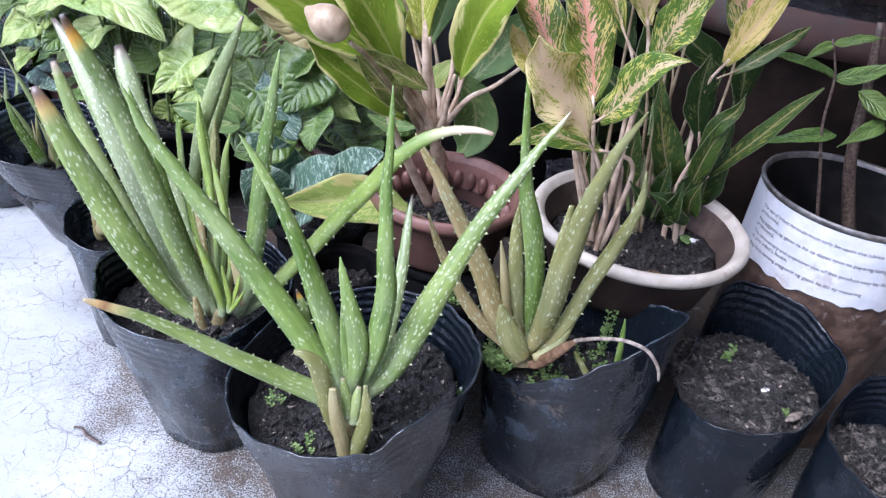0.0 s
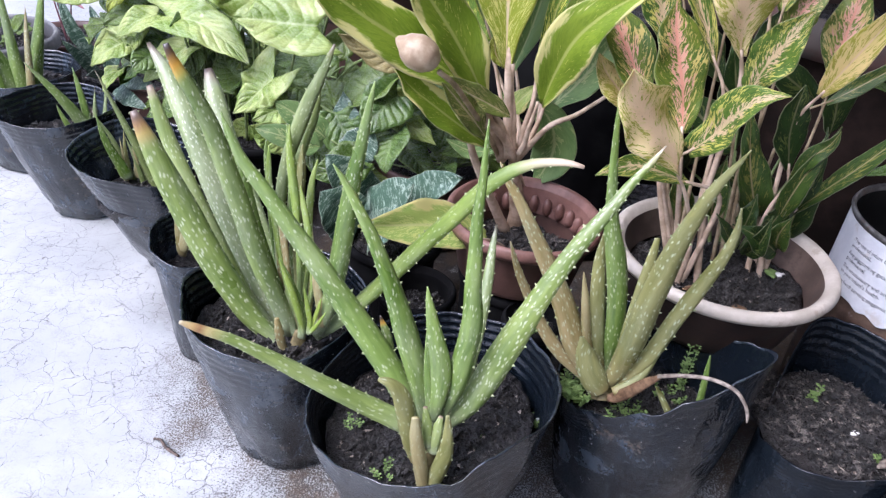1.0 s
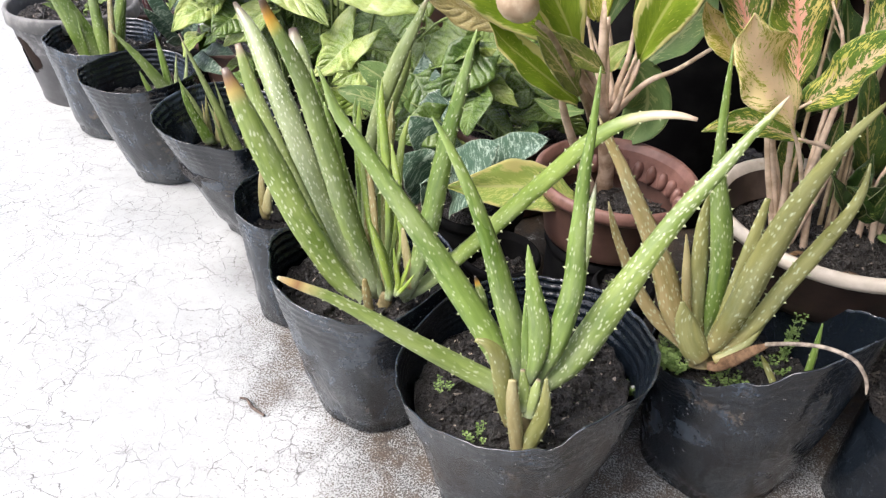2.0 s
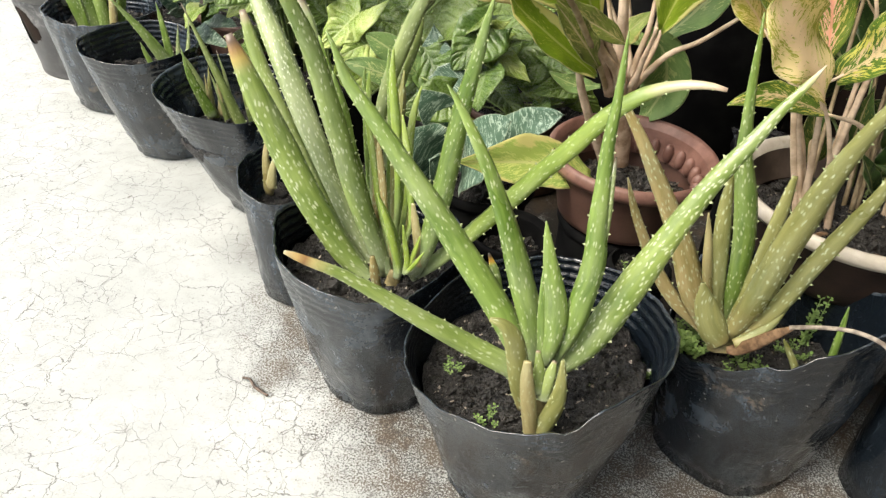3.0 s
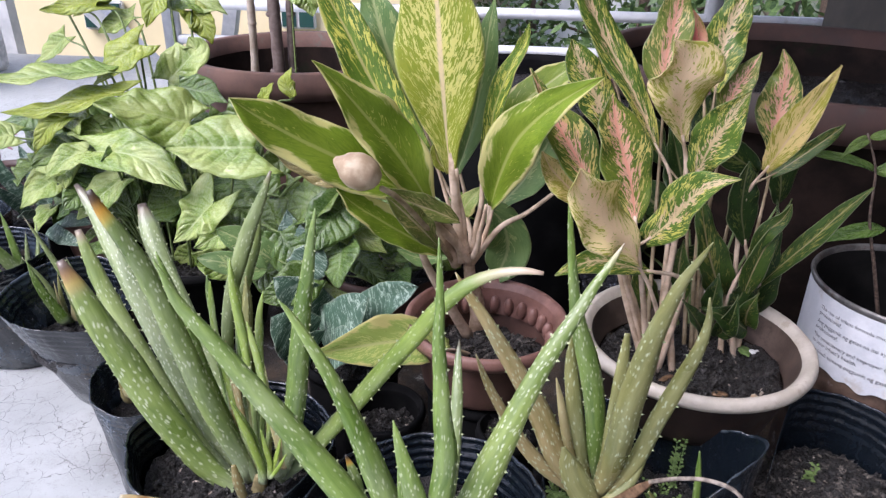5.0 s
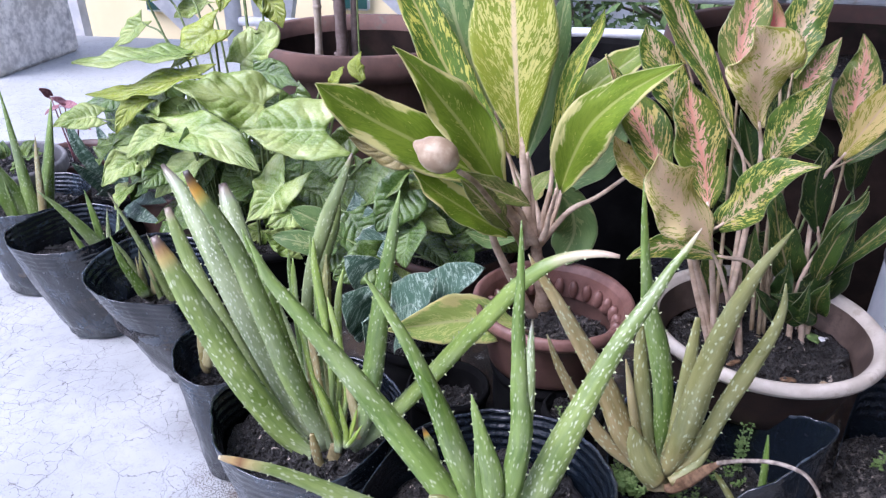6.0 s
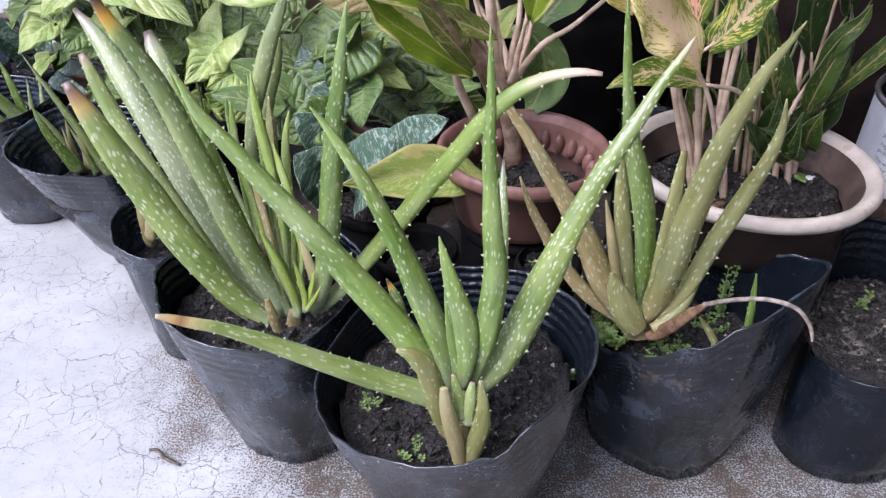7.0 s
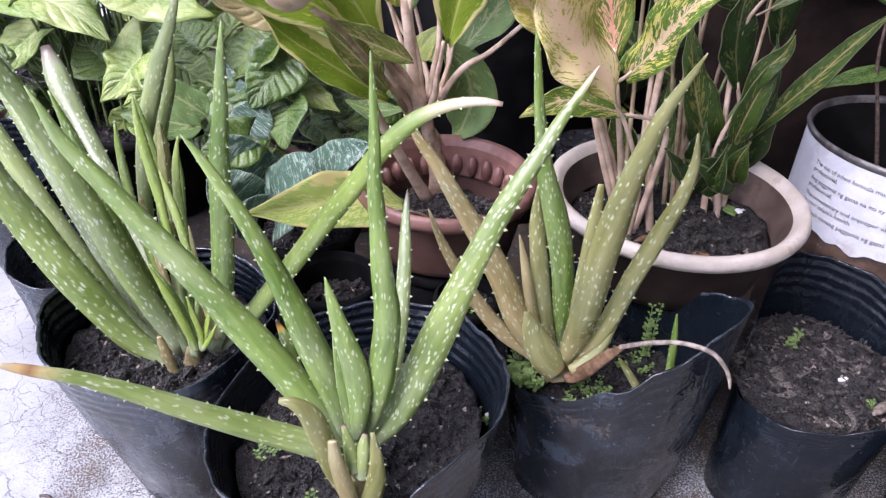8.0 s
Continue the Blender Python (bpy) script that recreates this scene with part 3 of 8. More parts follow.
LABEL = plain("white_label", (0.56, 0.58, 0.61), (0.68, 0.69, 0.71), 0.42, 35, stain=(0.5, 0.46, 0.42))
INK = plain("dark_ink", (0.05, 0.05, 0.06), (0.08, 0.08, 0.09), 0.5, 90)
RUST = plain("rusted_tin", (0.045, 0.025, 0.016), (0.14, 0.09, 0.062), 0.7, 55, metal=0.1, stain=(0.42, 0.39, 0.36))
TIN = plain("tin_rim", (0.1, 0.095, 0.09), (0.24, 0.23, 0.22), 0.42, 60, metal=0.5, stain=(0.14, 0.1, 0.08))
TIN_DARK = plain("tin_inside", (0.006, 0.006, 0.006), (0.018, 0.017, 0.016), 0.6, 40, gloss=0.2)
RAIL_PAINT = plain("rail_white_paint", (0.62, 0.64, 0.66), (0.72, 0.73, 0.74), 0.5, 20, stain=(0.45, 0.43, 0.4))
STEEL = plain("grey_steel", (0.5, 0.52, 0.54), (0.66, 0.67, 0.68), 0.5, 15)
PLASTER = plain("grey_plaster", (0.26, 0.25, 0.235), (0.76, 0.74, 0.7), 0.9, 26, relief=0.8, stain=(0.2, 0.19, 0.18))
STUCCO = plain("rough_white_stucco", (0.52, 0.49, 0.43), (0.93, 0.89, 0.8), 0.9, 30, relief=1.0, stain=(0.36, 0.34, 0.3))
BRICK_DARK = plain("dark_stucco", (0.05, 0.045, 0.04), (0.09, 0.08, 0.07), 0.9, 6)
YELLOW_WALL = plain("yellow_stucco", (0.82, 0.7, 0.42), (0.88, 0.76, 0.48), 0.85, 3)
WHITE_WALL = plain("white_stucco", (0.6, 0.6, 0.58), (0.72, 0.72, 0.7), 0.85, 3)
RED_ROOF = plain("red_roof", (0.34, 0.07, 0.05), (0.45, 0.12, 0.09), 0.6, 4)
GREEN_PANE = plain("dark_green_pane", (0.012, 0.05, 0.045), (0.02, 0.08, 0.07), 0.3, 3)
GLASS_DARK = plain("dark_pane", (0.03, 0.035, 0.04), (0.05, 0.055, 0.06), 0.15, 3)
BAMBOO = plain("bamboo", (0.34, 0.27, 0.2), (0.52, 0.45, 0.36), 0.55, 50)
STAKE_DARK = plain("weathered_stake", (0.12, 0.085, 0.07), (0.22, 0.17, 0.15), 0.7, 60)
LAND = plain("far_ground", (0.06, 0.08, 0.035), (0.12, 0.12, 0.07), 0.95, 0.6)
TREE_LEAF = stem_material("tree_leaf", (0.05, 0.1, 0.03), (0.14, 0.22, 0.07), 30)
CHIP = plain("white_chip", (0.68, 0.67, 0.64), (0.78, 0.77, 0.74), 0.6, 200)
BLACK_FILM = plain("clear_wet_film", (0.012, 0.012, 0.014), (0.03, 0.03, 0.032), 0.06, 60, gloss=0.9)

# ---------------------------------------------------------------- the setting
def floor_deck():
    bm = bmesh.new()
    box(bm, (-6.0, -4.0, -0.2), (4.0, 2.95, 0.0), 0.004)
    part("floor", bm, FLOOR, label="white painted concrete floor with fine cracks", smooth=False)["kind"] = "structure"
    bm = bmesh.new()
    vs = [bm.verts.new(v) for v in ((-900, -900, -3.2), (900, -900, -3.2), (900, 900, -3.2), (-900, 900, -3.2))]
    bm.faces.new(vs)
    part("ground", bm, LAND, label="green ground far below the deck", smooth=False)["kind"] = "structure"
    bm = bmesh.new()
    box(bm, (-5.9, -3.9, -3.2), (3.9, 2.8, -0.2))
    part("wall_storey_below", bm, PLASTER, label="plastered wall of the storey below", smooth=False)["kind"] = "structure"


floor_deck()


def pillar():
    bm = bmesh.new()
    box(bm, (-2.25, 2.22, 0.0), (-1.78, 2.68, 2.6), 0.012)
    bmesh.ops.subdivide_edges(bm, edges=[e for e in bm.edges if abs((e.verts[0].co - e.verts[1].co).z) > 1], cuts=30)
    for v in bm.verts:
        v.co.x += 0.008 * noise.noise(v.co * 9)
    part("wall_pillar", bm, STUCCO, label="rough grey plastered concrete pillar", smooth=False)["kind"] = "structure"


pillar()


# walls and slab out of view, added to keep light off the right side
def light_blocks():
    bm = bmesh.new()
    box(bm, (1.08, -4.0, 0.0), (1.28, 2.7, 2.9), 0.01)
    part("wall_light_block", bm, BRICK_DARK, label="unseen dark wall added beside the deck to block light", smooth=False)["kind"] = "structure"
    bm = bmesh.new()
    box(bm, (-0.9, -3.2, 0.0), (1.08, -3.0, 2.9), 0.01)
    part("wall_light_block_back", bm, PLASTER, label="unseen plastered wall added across the deck to block light", smooth=False)["kind"] = "structure"
    bm = bmesh.new()
    box(bm, (-0.22, 0.25, 1.3), (1.08, 2.9, 1.4), 0.01)
    part("ceiling_light_block", bm, PLASTER, label="plain unseen slab added overhead to shade the right side", smooth=False)["kind"] = "structure"


light_blocks()


def railing():
    at = thing("railing", (0, 2.8, 0), "white painted steel railing along the deck edge", "railing", kind="structure")
    for z, r in ((0.108, 0.015), (0.236, 0.017), (0.62, 0.02), (0.95, 0.026)):
        bm = bmesh.new()
        box(bm, (-1.2, 2.78, z - r), (3.4, 2.82, z + r), 0.004)
        part("rail", bm, RAIL_PAINT, at)
    for x in (-1.2, -0.42, 0.75, 1.9, 3.0):
        bm = bmesh.new()
        box(bm, (x - 0.025, 2.775, 0.0), (x + 0.025, 2.825, 0.98), 0.004)
        part("post", bm, STEEL, at)


railing()

# ---------------------------------------------------------------- bags and soil
BAGS = {
    "F": (-0.023, 0.511, 0.103, 0.168, 0.062), "L": (-0.184, 0.580, 0.086, 0.164, 0.066), "R": (0.165, 0.600, 0.086, 0.160, 0.068),
    "S": (-0.312, 0.693, 0.056, 0.150, 0.050), "B4": (-0.453, 0.815, 0.083, 0.170, 0.049), "B3": (-0.634, 0.912, 0.077, 0.163, 0.057),
    "B2": (-0.781, 1.036, 0.085, 0.155, 0.066), "Q": (0.332, 0.610, 0.081, 0.162, 0.066), "P": (0.448, 0.515, 0.085, 0.160, 0.068),
}
POTS_BEHIND = [("tin", (0.425, 0.745, 0.086))]
FOOT = {"L": (0.012, 0.013), "B4": (0.030, 0.024), "S": (0.01, 0.0), "B3": (0.016, 0.020), "R": (-0.002, 0.006), "Q": (-0.012, 0.0)}
# dips and lifts of a rim: (angle in degrees, half width in degrees, metres)
RIM = {"B4": ((-48, 62, -0.012), (140, 60, 0.006)), "S": ((-80, 60, -0.010),), "B3": ((-80, 60, -0.003),), "B2": ((-80, 60, -0.003),), "P": ((120, 60, 0.006),)}
# the height of a crumpled rim, way round from (angle in degrees, metres)
RIM_RUN = {
    "F": ((-180, 0.152), (-150, 0.148), (-128, 0.154), (-100, 0.163), (-72, 0.176), (-58, 0.193), (-40, 0.198), (-12, 0.187), (46, 0.181), (80, 0.169), (112, 0.164), (147, 0.161)),
    "L": ((-180, 0.176), (-140, 0.176), (-105, 0.172), (-70, 0.167), (-40, 0.164), (10, 0.166), (90, 0.172)),
    "R": ((-180, 0.128), (-150, 0.136), (-124, 0.154), (-100, 0.177), (-80, 0.199), (-52, 0.217), (-30, 0.226), (0, 0.215), (50, 0.202), (95, 0.196), (130, 0.178), (160, 0.142)),
    "Q": ((-180, 0.124), (-164, 0.120), (-138, 0.126), (-108, 0.132), (-80, 0.143), (-55, 0.160), (17, 0.168), (55, 0.184), (90, 0.186), (130, 0.164)),
}


def rim_height(key, a):
    deg = (math.degrees(a) + 180) % 360 - 180
    if key in RIM_RUN:
        run = RIM_RUN[key] + ((RIM_RUN[key][0][0] + 360, RIM_RUN[key][0][1]),)
        for (a0, z0), (a1, z1) in zip(run, run[1:]):
            if a0 <= deg <= a1:
                return z0 + (z1 - z0) * smoothstep(a0, a1, deg) - BAGS[key][3]
    dz = 0.0
    for mid, half, lift in RIM.get(key, ()):
        d = abs((deg - mid + 180) % 360 - 180)
        dz += lift * smoothstep(half, 0, d)
    return dz


def polybag(key, label):
    x, y, R, h, rb = BAGS[key]
    fx, fy = FOOT.get(key, (0, 0))
    seed = sum(ord(c) for c in key) * 3.7
    bowl = (0.208, 0.672, {"R": 0.233, "Q": 0.12}.get(key, 0.066))
    near = [b for k, b in list(BAGS.items()) + POTS_BEHIND + [("bowl", bowl)] if k != key and math.hypot(b[0] - x, b[1] - y) < b[2] + R + 0.02]

    def shape(inset):
        def place(a, r, z):
            k = max(0.0, min(1.0, z / h))
            dz = rim_height(key, a) * smoothstep(0.55 if key in RIM_RUN else 0.1, 1.0, k)
            dirn = Vector((math.cos(a), math.sin(a), 0))
            q = Vector((x + dirn.x * 3, y + dirn.y * 3, seed))
            wob = 0.006 * noise.noise(Vector((math.cos(a) * 1.3, math.sin(a) * 1.3, seed))) * k
            wob += 0.0035 * noise.noise(Vector((math.cos(a) * 2.4, math.sin(a) * 2.4, z * 16 + seed)))
            wob += 0.0018 * noise.noise(Vector((math.cos(a) * 6, math.sin(a) * 6, z * 30 + seed))) 
            ridge = 1.0 + 0.7 * noise.noise(Vector((math.cos(a) * 3, math.sin(a) * 3, seed + 9)))
            top = smoothstep(0.72, 0.86, k)
            wob += ((0.0011 if y < 0.65 else 0.0006) if inset else 0.00022) * ridge * top * math.sin((z / h) * 2 * math.pi * 22 + 1.6 * noise.noise(Vector((math.cos(a) * 2, math.sin(a) * 2, seed + 4))))
            wob += 0.0012 * noise.noise(Vector((math.cos(a) * 14, math.sin(a) * 14, z * 8 + seed))) * smoothstep(0.5, 1.0, k)
            dz += 0.0015 * noise.noise(Vector((math.cos(a) * 9, math.sin(a) * 9, seed))) * smoothstep(0.8, 1.0, k)
            p = Vector((x + fx * (1 - k), y + fy * (1 - k), 0)) + dirn * (r + wob) + Vector((0, 0, z + dz))
            for bx, by, bR, *_ in near:
                d = Vector((bx - x, by - y, 0))
                n = d.normalized()
                limit = d.length * R / (R + bR) - 0.0016 - inset * 0.3
                over = (p - Vector((x, y, 0))).dot(n) - limit
                if over > -0.03:
                    p -= n * 0.5 * (over + math.sqrt(over * over + 0.0001)) * smoothstep(-0.03, -0.008, over)
            return p
        return place

    at = thing("polybag", (x, y, 0), label, "plant pot", "black grow bags in the row")
    film = BAG_DUSTY if key in ("L", "S", "B4", "B3", "B2") else BAG_CLEAN if key in ("Q", "P") else BAG
    bm = bmesh.new()
    prof = [(rb * 0.02, 0.003), (rb * 0.6, 0.002), (rb * 0.92, 0.0015), (rb * 0.965, 0.004), (rb * 0.965, 0.015), (rb * 1.012, 0.0205)]
    z0 = h - 0.04
    cone = lambda z: rb + (R - rb) * (max(0.0, z - 0.01) / (h - 0.01)) ** 0.95
    prof += [(cone(z), z) for z in (0.022 + (z0 - 0.022) * k / 16 for k in range(1, 17))]
    prof += [(cone(z), z) for z in (z0 + (h - z0) * k / 32 for k in range(1, 33))]
    inner = [(cone(z) - 0.0012, z) for z in (h - (h - z0) * k / 32 for k in range(33))]
    inner += [(cone(z) - 0.002, z) for z in (z0 - 0.05 * k for k in (0.25, 0.5, 0.75, 1.0))]
    rings = lathe(bm, prof[:22], x, y, 80, shape(0.0))
    bm.faces.new(rings[0][::-1])
    part("side", bm, film, at)
    bm = bmesh.new()
    rings = lathe(bm, prof[21:], x, y, 80, shape(0.0))
    more = lathe(bm, inner[:3], x, y, 80, shape(0.003))
    for k in range(80):
        bm.faces.new((rings[-1][k], rings[-1][(k + 1) % 80], more[0][(k + 1) % 80], more[0][k]))
    part("rim", bm, film, at)
    bm = bmesh.new()
    lathe(bm, inner[2:], x, y, 80, shape(0.003))
    part("lining", bm, film if film is BAG_DUSTY and key != "L" else BAG_INSIDE, at)
    return at


def crumbs(bm, x, y, r, top, count, rng, lo, hi, flat=0.8, stretch=1.0):
    """Irregular lumps scattered over a soil surface; top(x, y) gives its height."""
    corners = ((1, 0, 0), (0, 1, 0), (-1, 0, 0), (0, -1, 0), (0.2, 0.1, 0.8), (-0.1, -0.2, -0.8))
    for _ in range(count):
        a, d = rng.uniform(0, 2 * math.pi), r * math.sqrt(rng.random())
        px, py = x + d * math.cos(a), y + d * math.sin(a)
        s = lo + (hi - lo) * rng.random() ** 4
        turn = Euler((rng.uniform(-1, 1), rng.uniform(-1, 1), rng.uniform(0, 6.3))) if stretch == 1.0 else Euler((rng.uniform(-.35, .35), rng.uniform(-.35, .35), rng.uniform(0, 6.3)))
        m = Matrix.Translation((px, py, top(px, py) + s * 0.3)) @ turn.to_matrix().to_4x4() @ Matrix.Diagonal((s * stretch * rng.uniform(.7, 1.3), s * rng.uniform(.7, 1.1), s * flat * rng.uniform(.7, 1), 1))
        vs = [bm.verts.new(m @ (Vector(v) * rng.uniform(0.75, 1.25))) for v in corners]
        for i, j in ((0, 1), (1, 2), (2, 3), (3, 0)):
            bm.faces.new((vs[i], vs[j], vs[4]))
            bm.faces.new((vs[j], vs[i], vs[5]))


def potting_soil(x, y, r, z, label, seed, mulch=False, count=800, mound=0.0, tilt=0.0):
    rng = random.Random(seed)

    def top(px, py):
        d = math.hypot(px - x, py - y) / r
        q = Vector((px, py, seed))
        return z + mound * (1 - d * d) + tilt * (px - x) + 0.007 * noise.noise(q * 28) + 0.006 * noise.noise(q * 75) + 0.0035 * noise.noise(q * 190)

    at = thing("potting_soil", (x, y, z), label, "soil")
    bm = bmesh.new()
    rings, sides = [], 84
    centre = bm.verts.new((x, y, top(x, y)))
    for i in range(1, 29):
        d = r * i / 28
        rings.append([bm.verts.new((x + d * math.cos(2 * math.pi * k / sides), y + d * math.sin(2 * math.pi * k / sides), top(x + d * math.cos(2 * math.pi * k / sides), y + d * math.sin(2 * math.pi * k / sides)))) for k in range(sides)])
    for k in range(sides):
        bm.faces.new((centre, rings[0][k], rings[0][(k + 1) % sides]))
    for a, b in zip(rings, rings[1:]):
        for k in range(sides):
            bm.faces.new((a[k], b[k], b[(k + 1) % sides], a[(k + 1) % sides]))
    low = [bm.verts.new((x + 0.8 * (v.co.x - x), y + 0.8 * (v.co.y - y), v.co.z - 0.02)) for v in rings[-1]]
    for k in range(sides):
        bm.faces.new((rings[-1][k], low[k], low[(k + 1) % sides], rings[-1][(k + 1) % sides]))
    part("bed", bm, SOIL, at)
    bm = bmesh.new()
    crumbs(bm, x, y, r * 0.93, top, count * 3, rng, 0.0006, 0.0046)
    crumbs(bm, x, y, r * 0.84, top, count // 4, rng, 0.0025, 0.0085)
    part("clod_layer", bm, CRUMB, at, smooth=False)["kind"] = "stuff"
    bm = bmesh.new()
    crumbs(bm, x, y, r * 0.9, top, count // 3, rng, 0.0004, 0.003, 0.6)
    crumbs(bm, x, y, r * 0.9, top, count // 24, rng, 0.0008, 0.0022, 0.4, 3.0)
    part("grit_layer", bm, GRIT, at, smooth=False)["kind"] = "stuff"
    if mulch:
        bm = bmesh.new()
        crumbs(bm, x, y, r * 0.93, top, count * 2, rng, 0.0008, 0.0034, 0.4, 2.8)
        part("husk_layer", bm, MULCH, at, smooth=False)["kind"] = "stuff"
    return at


DUSTY = "black polythene grow bag with ribbed rim and dusty creased side"
for key, label in (("F", "wide black polythene grow bag with a torn folded rim"), ("L", DUSTY), ("R", "leaning black polythene grow bag with crumpled rim"), ("S", "small black polythene grow bag behind a larger one"),
                   ("B4", "black polythene grow bag with sagging front rim"), ("B3", DUSTY), ("B2", DUSTY), ("Q", "black polythene grow bag with tall back rim"), ("P", "black polythene grow bag half filled with soil")):
    polybag(key, label)
for key, down, r, mulch in (("F", 0.038, 0.086, False), ("L", 0.028, 0.077, False), ("R", 0.026, 0.077, False), ("S", 0.05, 0.049, False), ("B4", 0.062, 0.072, False), ("B3", 0.05, 0.069, False), ("B2", 0.036, 0.076, False), ("Q", 0.040, 0.070, True), ("P", 0.045, 0.077, True)):
    x, y, R, h, rb = BAGS[key]
    r = min(r, rb + (R - rb) * (1 - down / h) - 0.006)
    potting_soil(x + FOOT.get(key, (0, 0))[0] * 0.2, y, r, h - down, "dark damp potting soil with husks in a grow bag" if mulch else "dark crumbly potting soil in a grow bag", len(key) * 7 + ord(key[0]), mulch, mound=0.018 if key == "Q" else 0.004, tilt=0.2 if key == "F" else 0.0)

# ---------------------------------------------------------------- leaves
OPEN = Vector((0.0, -0.72, 0.69))


def leaf_frame(line, i, n, normal):
    t = (line[min(i + 1, n)] - line[max(i - 1, 0)]).normalized()
    s = t.cross(normal)
    s = s.normalized() if s.length > 1e-4 else t.orthogonal().normalized()
    return t, s, s.cross(t).normalized()


def aloe_leaf(plant, points, material=None, cut=0.0, width=None):
    """A thick tapering leaf, channelled above and rounded below, toothed on both edges. points: x, y, z and the leaf's width there,
    from its foot to its tip; width: the greatest one, where the points give none; cut: the share of it left at a broken tip."""
    material = material or ALOE
    rng = random.Random(int(points[0][0] * 7919) + int(points[-1][0] * 3571) + int(points[-1][2] * 911))
    n = 28 if width is None else 16
    line = spline([p[:3] for p in points], n)
    if width is None:
        wide = [max(0.0002, v[0]) for v in spline([(p[3], 0, 0) for p in points], n)]
    else:
        wide = [0.96 * width * max(cut, (1 - (i / n) ** 1.75) ** 0.9, 0.02) * (0.66 + 0.38 * smoothstep(-0.04, 0.2, i / n)) for i in range(n + 1)]
    centre = Vector(plant.location)
    mid = line[n // 2]
    inward = Vector((max(-0.22, min(0.22, 4 * (centre.x - mid.x))), 0.0, 0.0))
    normal = (OPEN + inward + Vector((rng.uniform(-.12, .12), 0, rng.uniform(-.1, .1)))).normalized()
    bm = bmesh.new()
    unit, metres = bm.loops.layers.uv.new("unit"), bm.loops.layers.uv.new("metres")
    swell = rng.choice((0.62, 0.5, 0.34)) if not cut else 0.5
    rings, info, edges, run = [], [], [], 0.0
    for i, p in enumerate(line):
        s = i / n
        t, side, up = leaf_frame(line, i, n, normal)
        if i:
            run += (p - line[i - 1]).length
        w = 0.47 * wide[i] * (1 + 0.035 * noise.noise(p * 60))
        hump = swell * (1 - 0.2 * s)
        section = [(-1.0, 0.0), (-0.6, hump * 0.7), (0.0, hump), (0.6, hump * 0.7), (1.0, 0.0), (0.92, -0.3), (0.55, -0.56), (0.0, -0.68), (-0.55, -0.56), (-0.92, -0.3)]
        p = p + up * 0.15 * w
        rings.append([bm.verts.new(p + side * a * w + up * b * w * 0.9) for a, b in section])
        info.append((s, run, w))
        edges.append((p - side * w, p + side * w, side, t, run, w))
    k = len(section)
    for i in range(n):
        for c in range(k):
            f = bm.faces.new((rings[i][c], rings[i][(c + 1) % k], rings[i + 1][(c + 1) % k], rings[i + 1][c]))
            for loop, (row, col) in zip(f.loops, ((i, c), (i, c + 1), (i + 1, c + 1), (i + 1, c))):
                s, r, w = info[row]
                loop[unit].uv = (col / k, s)
                loop[metres].uv = ((col if col <= 4 else col + 0.6) * 0.5 * max(w, 0.004), r)
    bm.faces.new(rings[0][::-1])
    f = bm.faces.new(rings[-1])
    for loop in f.loops:
        loop[unit].uv = (0.5, 1.0)
    leaf = part("leaf", bm, material, plant)
    if material in (DRY, DRY_RED):
        return leaf
    bm = bmesh.new()
    want = 0.006
    for (l0, r0, side, t, run, w), (l1, r1, *_r) in zip(edges, edges[1:]):
        step = max(_r[2] - run, 1e-6)
        while want < run + step:
            q = (want - run) / step
            if w > 0.0016:
                for lo, hi, sg in ((l0, l1, -1), (r0, r1, 1)):
                    if rng.random() < 0.2:
                        continue
                    c = lo.lerp(hi, min(1, max(0, q + rng.uniform(-.3, .3))))
                    h = min(0.0018, 0.3 * w) * rng.uniform(0.5, 1.15)
                    b = 0.0008 + 0.35 * h
                    root = c - side * sg * 0.0005
                    up = side.cross(t).normalized()
                    base = [bm.verts.new(v) for v in (root - t * b, root + up * 0.0004, root + t * b, root - up * 0.0005)]
                    v = bm.verts.new(c + side * sg * h + t * h * 0.35)
                    for j in range(4):
                        bm.faces.new((base[j], base[(j + 1) % 4], v))
            want += 0.0135 * rng.uniform(0.75, 1.3)
    if bm.verts:
        part("toothed_edge", bm, SPINE, leaf, "pale marginal teeth", smooth=False)["kind"] = "stuff"
    else:
        bm.free()
    return leaf


